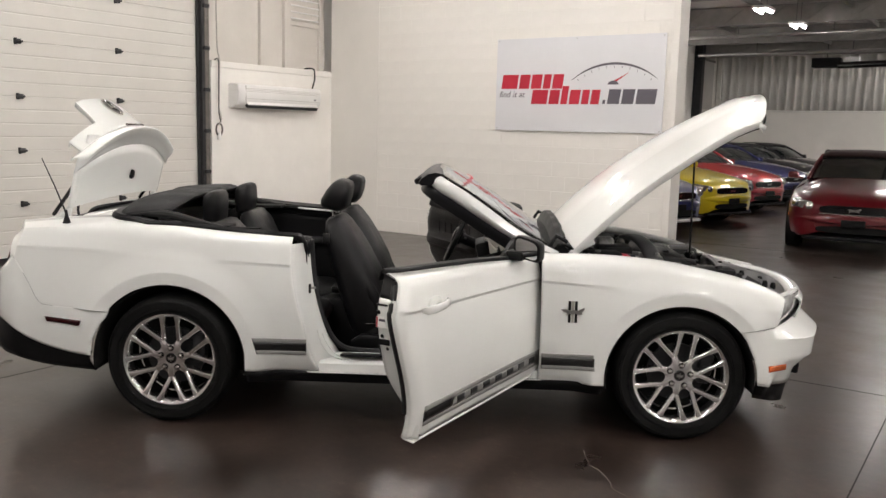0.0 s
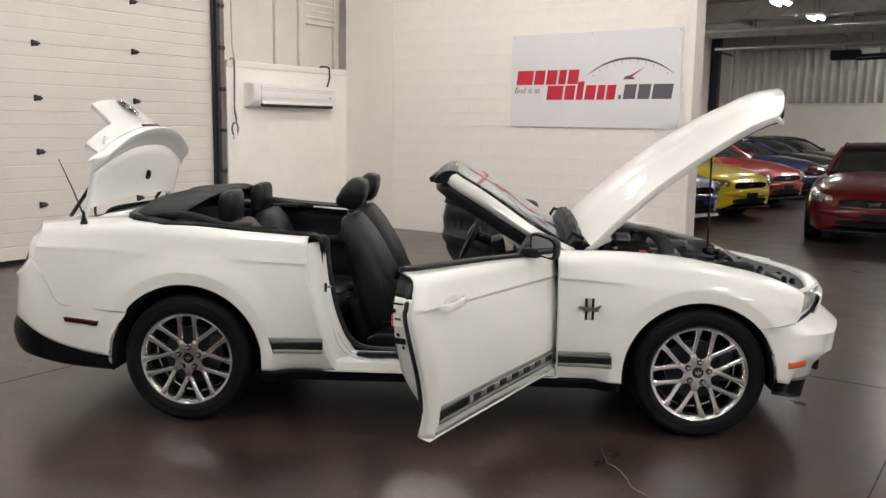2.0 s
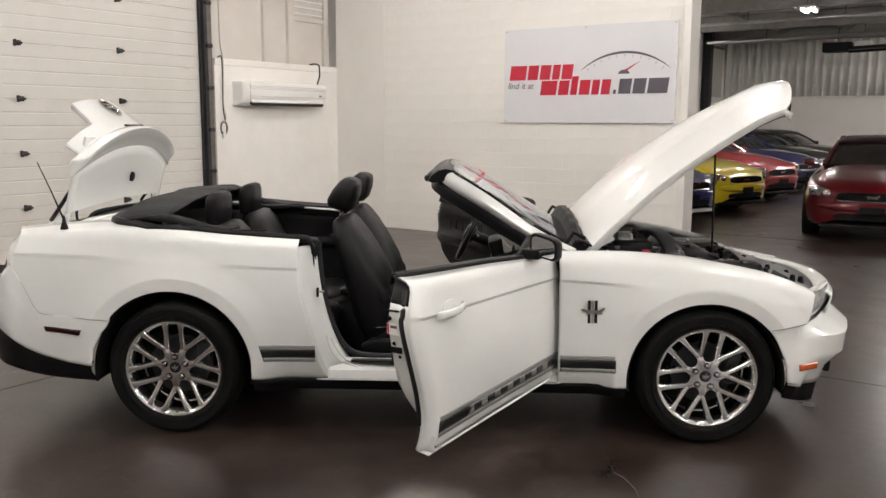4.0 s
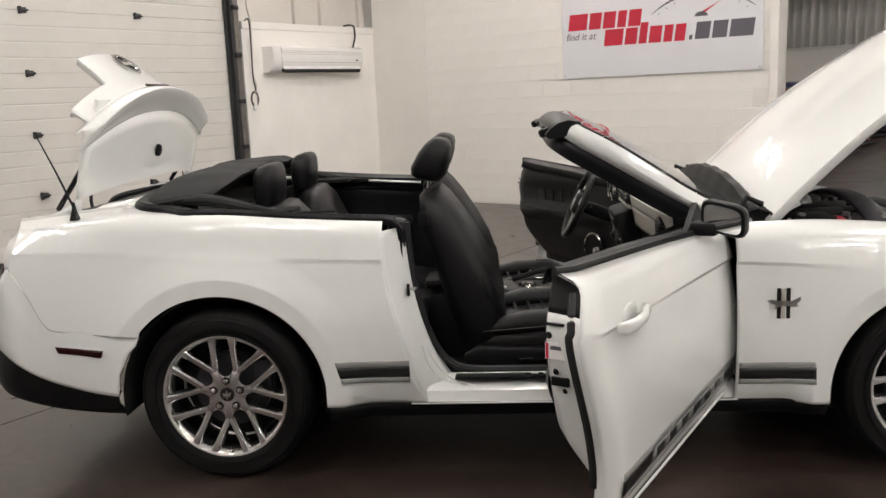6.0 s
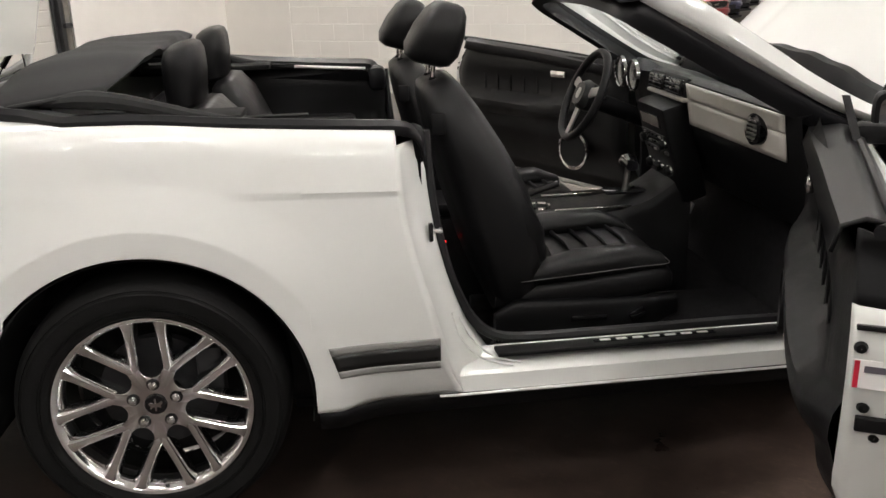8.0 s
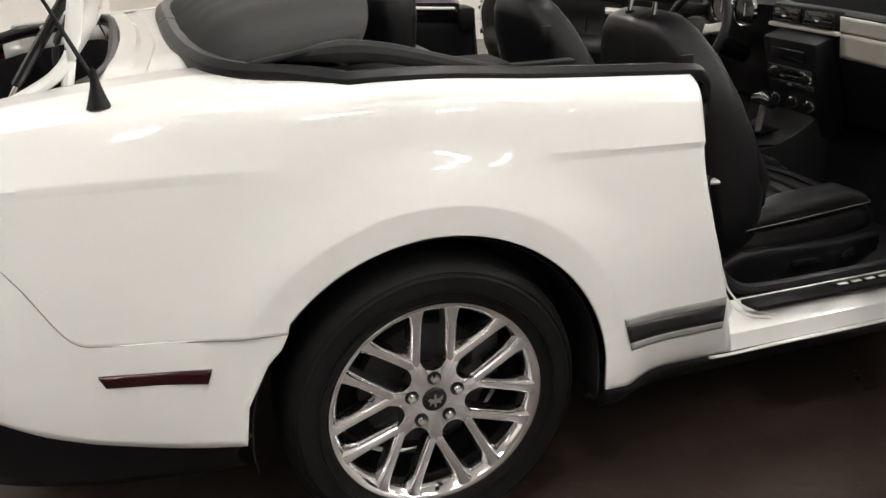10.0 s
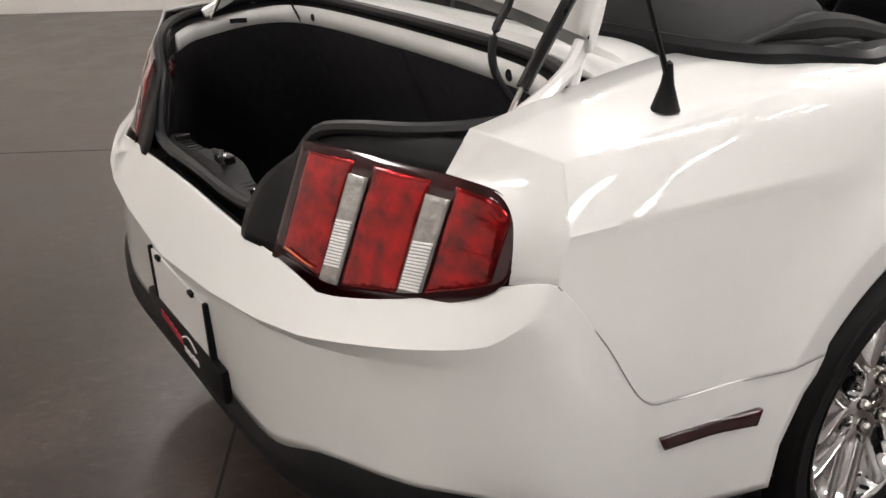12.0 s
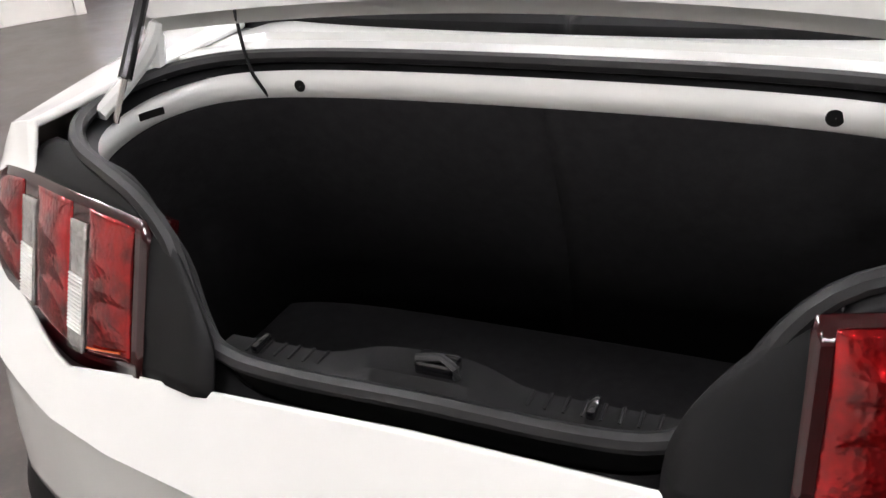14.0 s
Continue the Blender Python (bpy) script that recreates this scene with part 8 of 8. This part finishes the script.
YEL, REDP = paint("yellow_paint", (0.72, 0.55, 0.02)), paint("red_paint", (0.33, 0.006, 0.012))
BLU, NAVY = paint("blue_paint", (0.012, 0.018, 0.10)), paint("deep_blue_paint", (0.012, 0.015, 0.075))
BLK, MAROON = paint("black_paint", (0.008, 0.008, 0.009)), paint("dark_red_paint", (0.105, 0.003, 0.007))
parked_car("glossy dark red coupe facing out of the bay", MAROON, mat("dark_cloth_roof", (0.03, 0.012, 0.012), 0.8), ROOM @ pose(7.40, 2.40, 0, 0, 0, -84))
parked_car("blue coupe with white lower lip behind the wall's end", BLU, BLU, ROOM @ pose(4.72, 3.0, 0, 0, 0, -20), white_lip=True)
parked_car("bright yellow coupe parked in the row", YEL, YEL, ROOM @ pose(4.98, 5.2, 0, 0, 0, -20), retro=False)
parked_car("bright red coupe parked in the row", REDP, REDP, ROOM @ pose(4.95, 8.0, 0, 0, 0, -20))
parked_car("dark blue coupe parked in the row", NAVY, NAVY, ROOM @ pose(4.9, 10.8, 0, 0, 0, -20))
parked_car("black coupe parked in the row", BLK, BLK, ROOM @ pose(4.85, 13.6, 0, 0, 0, -20))
parked_car("black saloon at the far end of the row", BLK, BLK, ROOM @ pose(4.85, 16.4, 0, 0, 0, -20))


# ---- pieces of the block wall, last ----
blk = bmesh.new()
box((0.396, 0.03, 0.195), (0, 0, 0), 0.003, 1, blk)
bme = bpy.data.meshes.new("block")
blk.to_mesh(bme)
blk.free()
bme.materials.append(WALL_P)
rng = random.Random(11)
for r in range(25):
    z = 0.1 + 0.2 * r
    x = 0.95 + (0.2 if r % 2 else 0.4) / 2
    if z > 4.8:
        break
    first = True
    while x < 5.53:
        w = 0.4
        if first and r % 2:
            w = 0.2
        if x + w / 2 > 5.54:
            w = 2 * (5.54 - x) if x < 5.48 else 0
        if w > 0.05:
            o = new("block", bme)
            o.parent = wall_b
            o.matrix_basis = Matrix.LocRotScale((x, 0.0195 + rng.uniform(-0.001, 0.001), z), None, ((w + 0.002) / 0.396, 1, 1))
        first = False
        x += w / 2 + 0.2
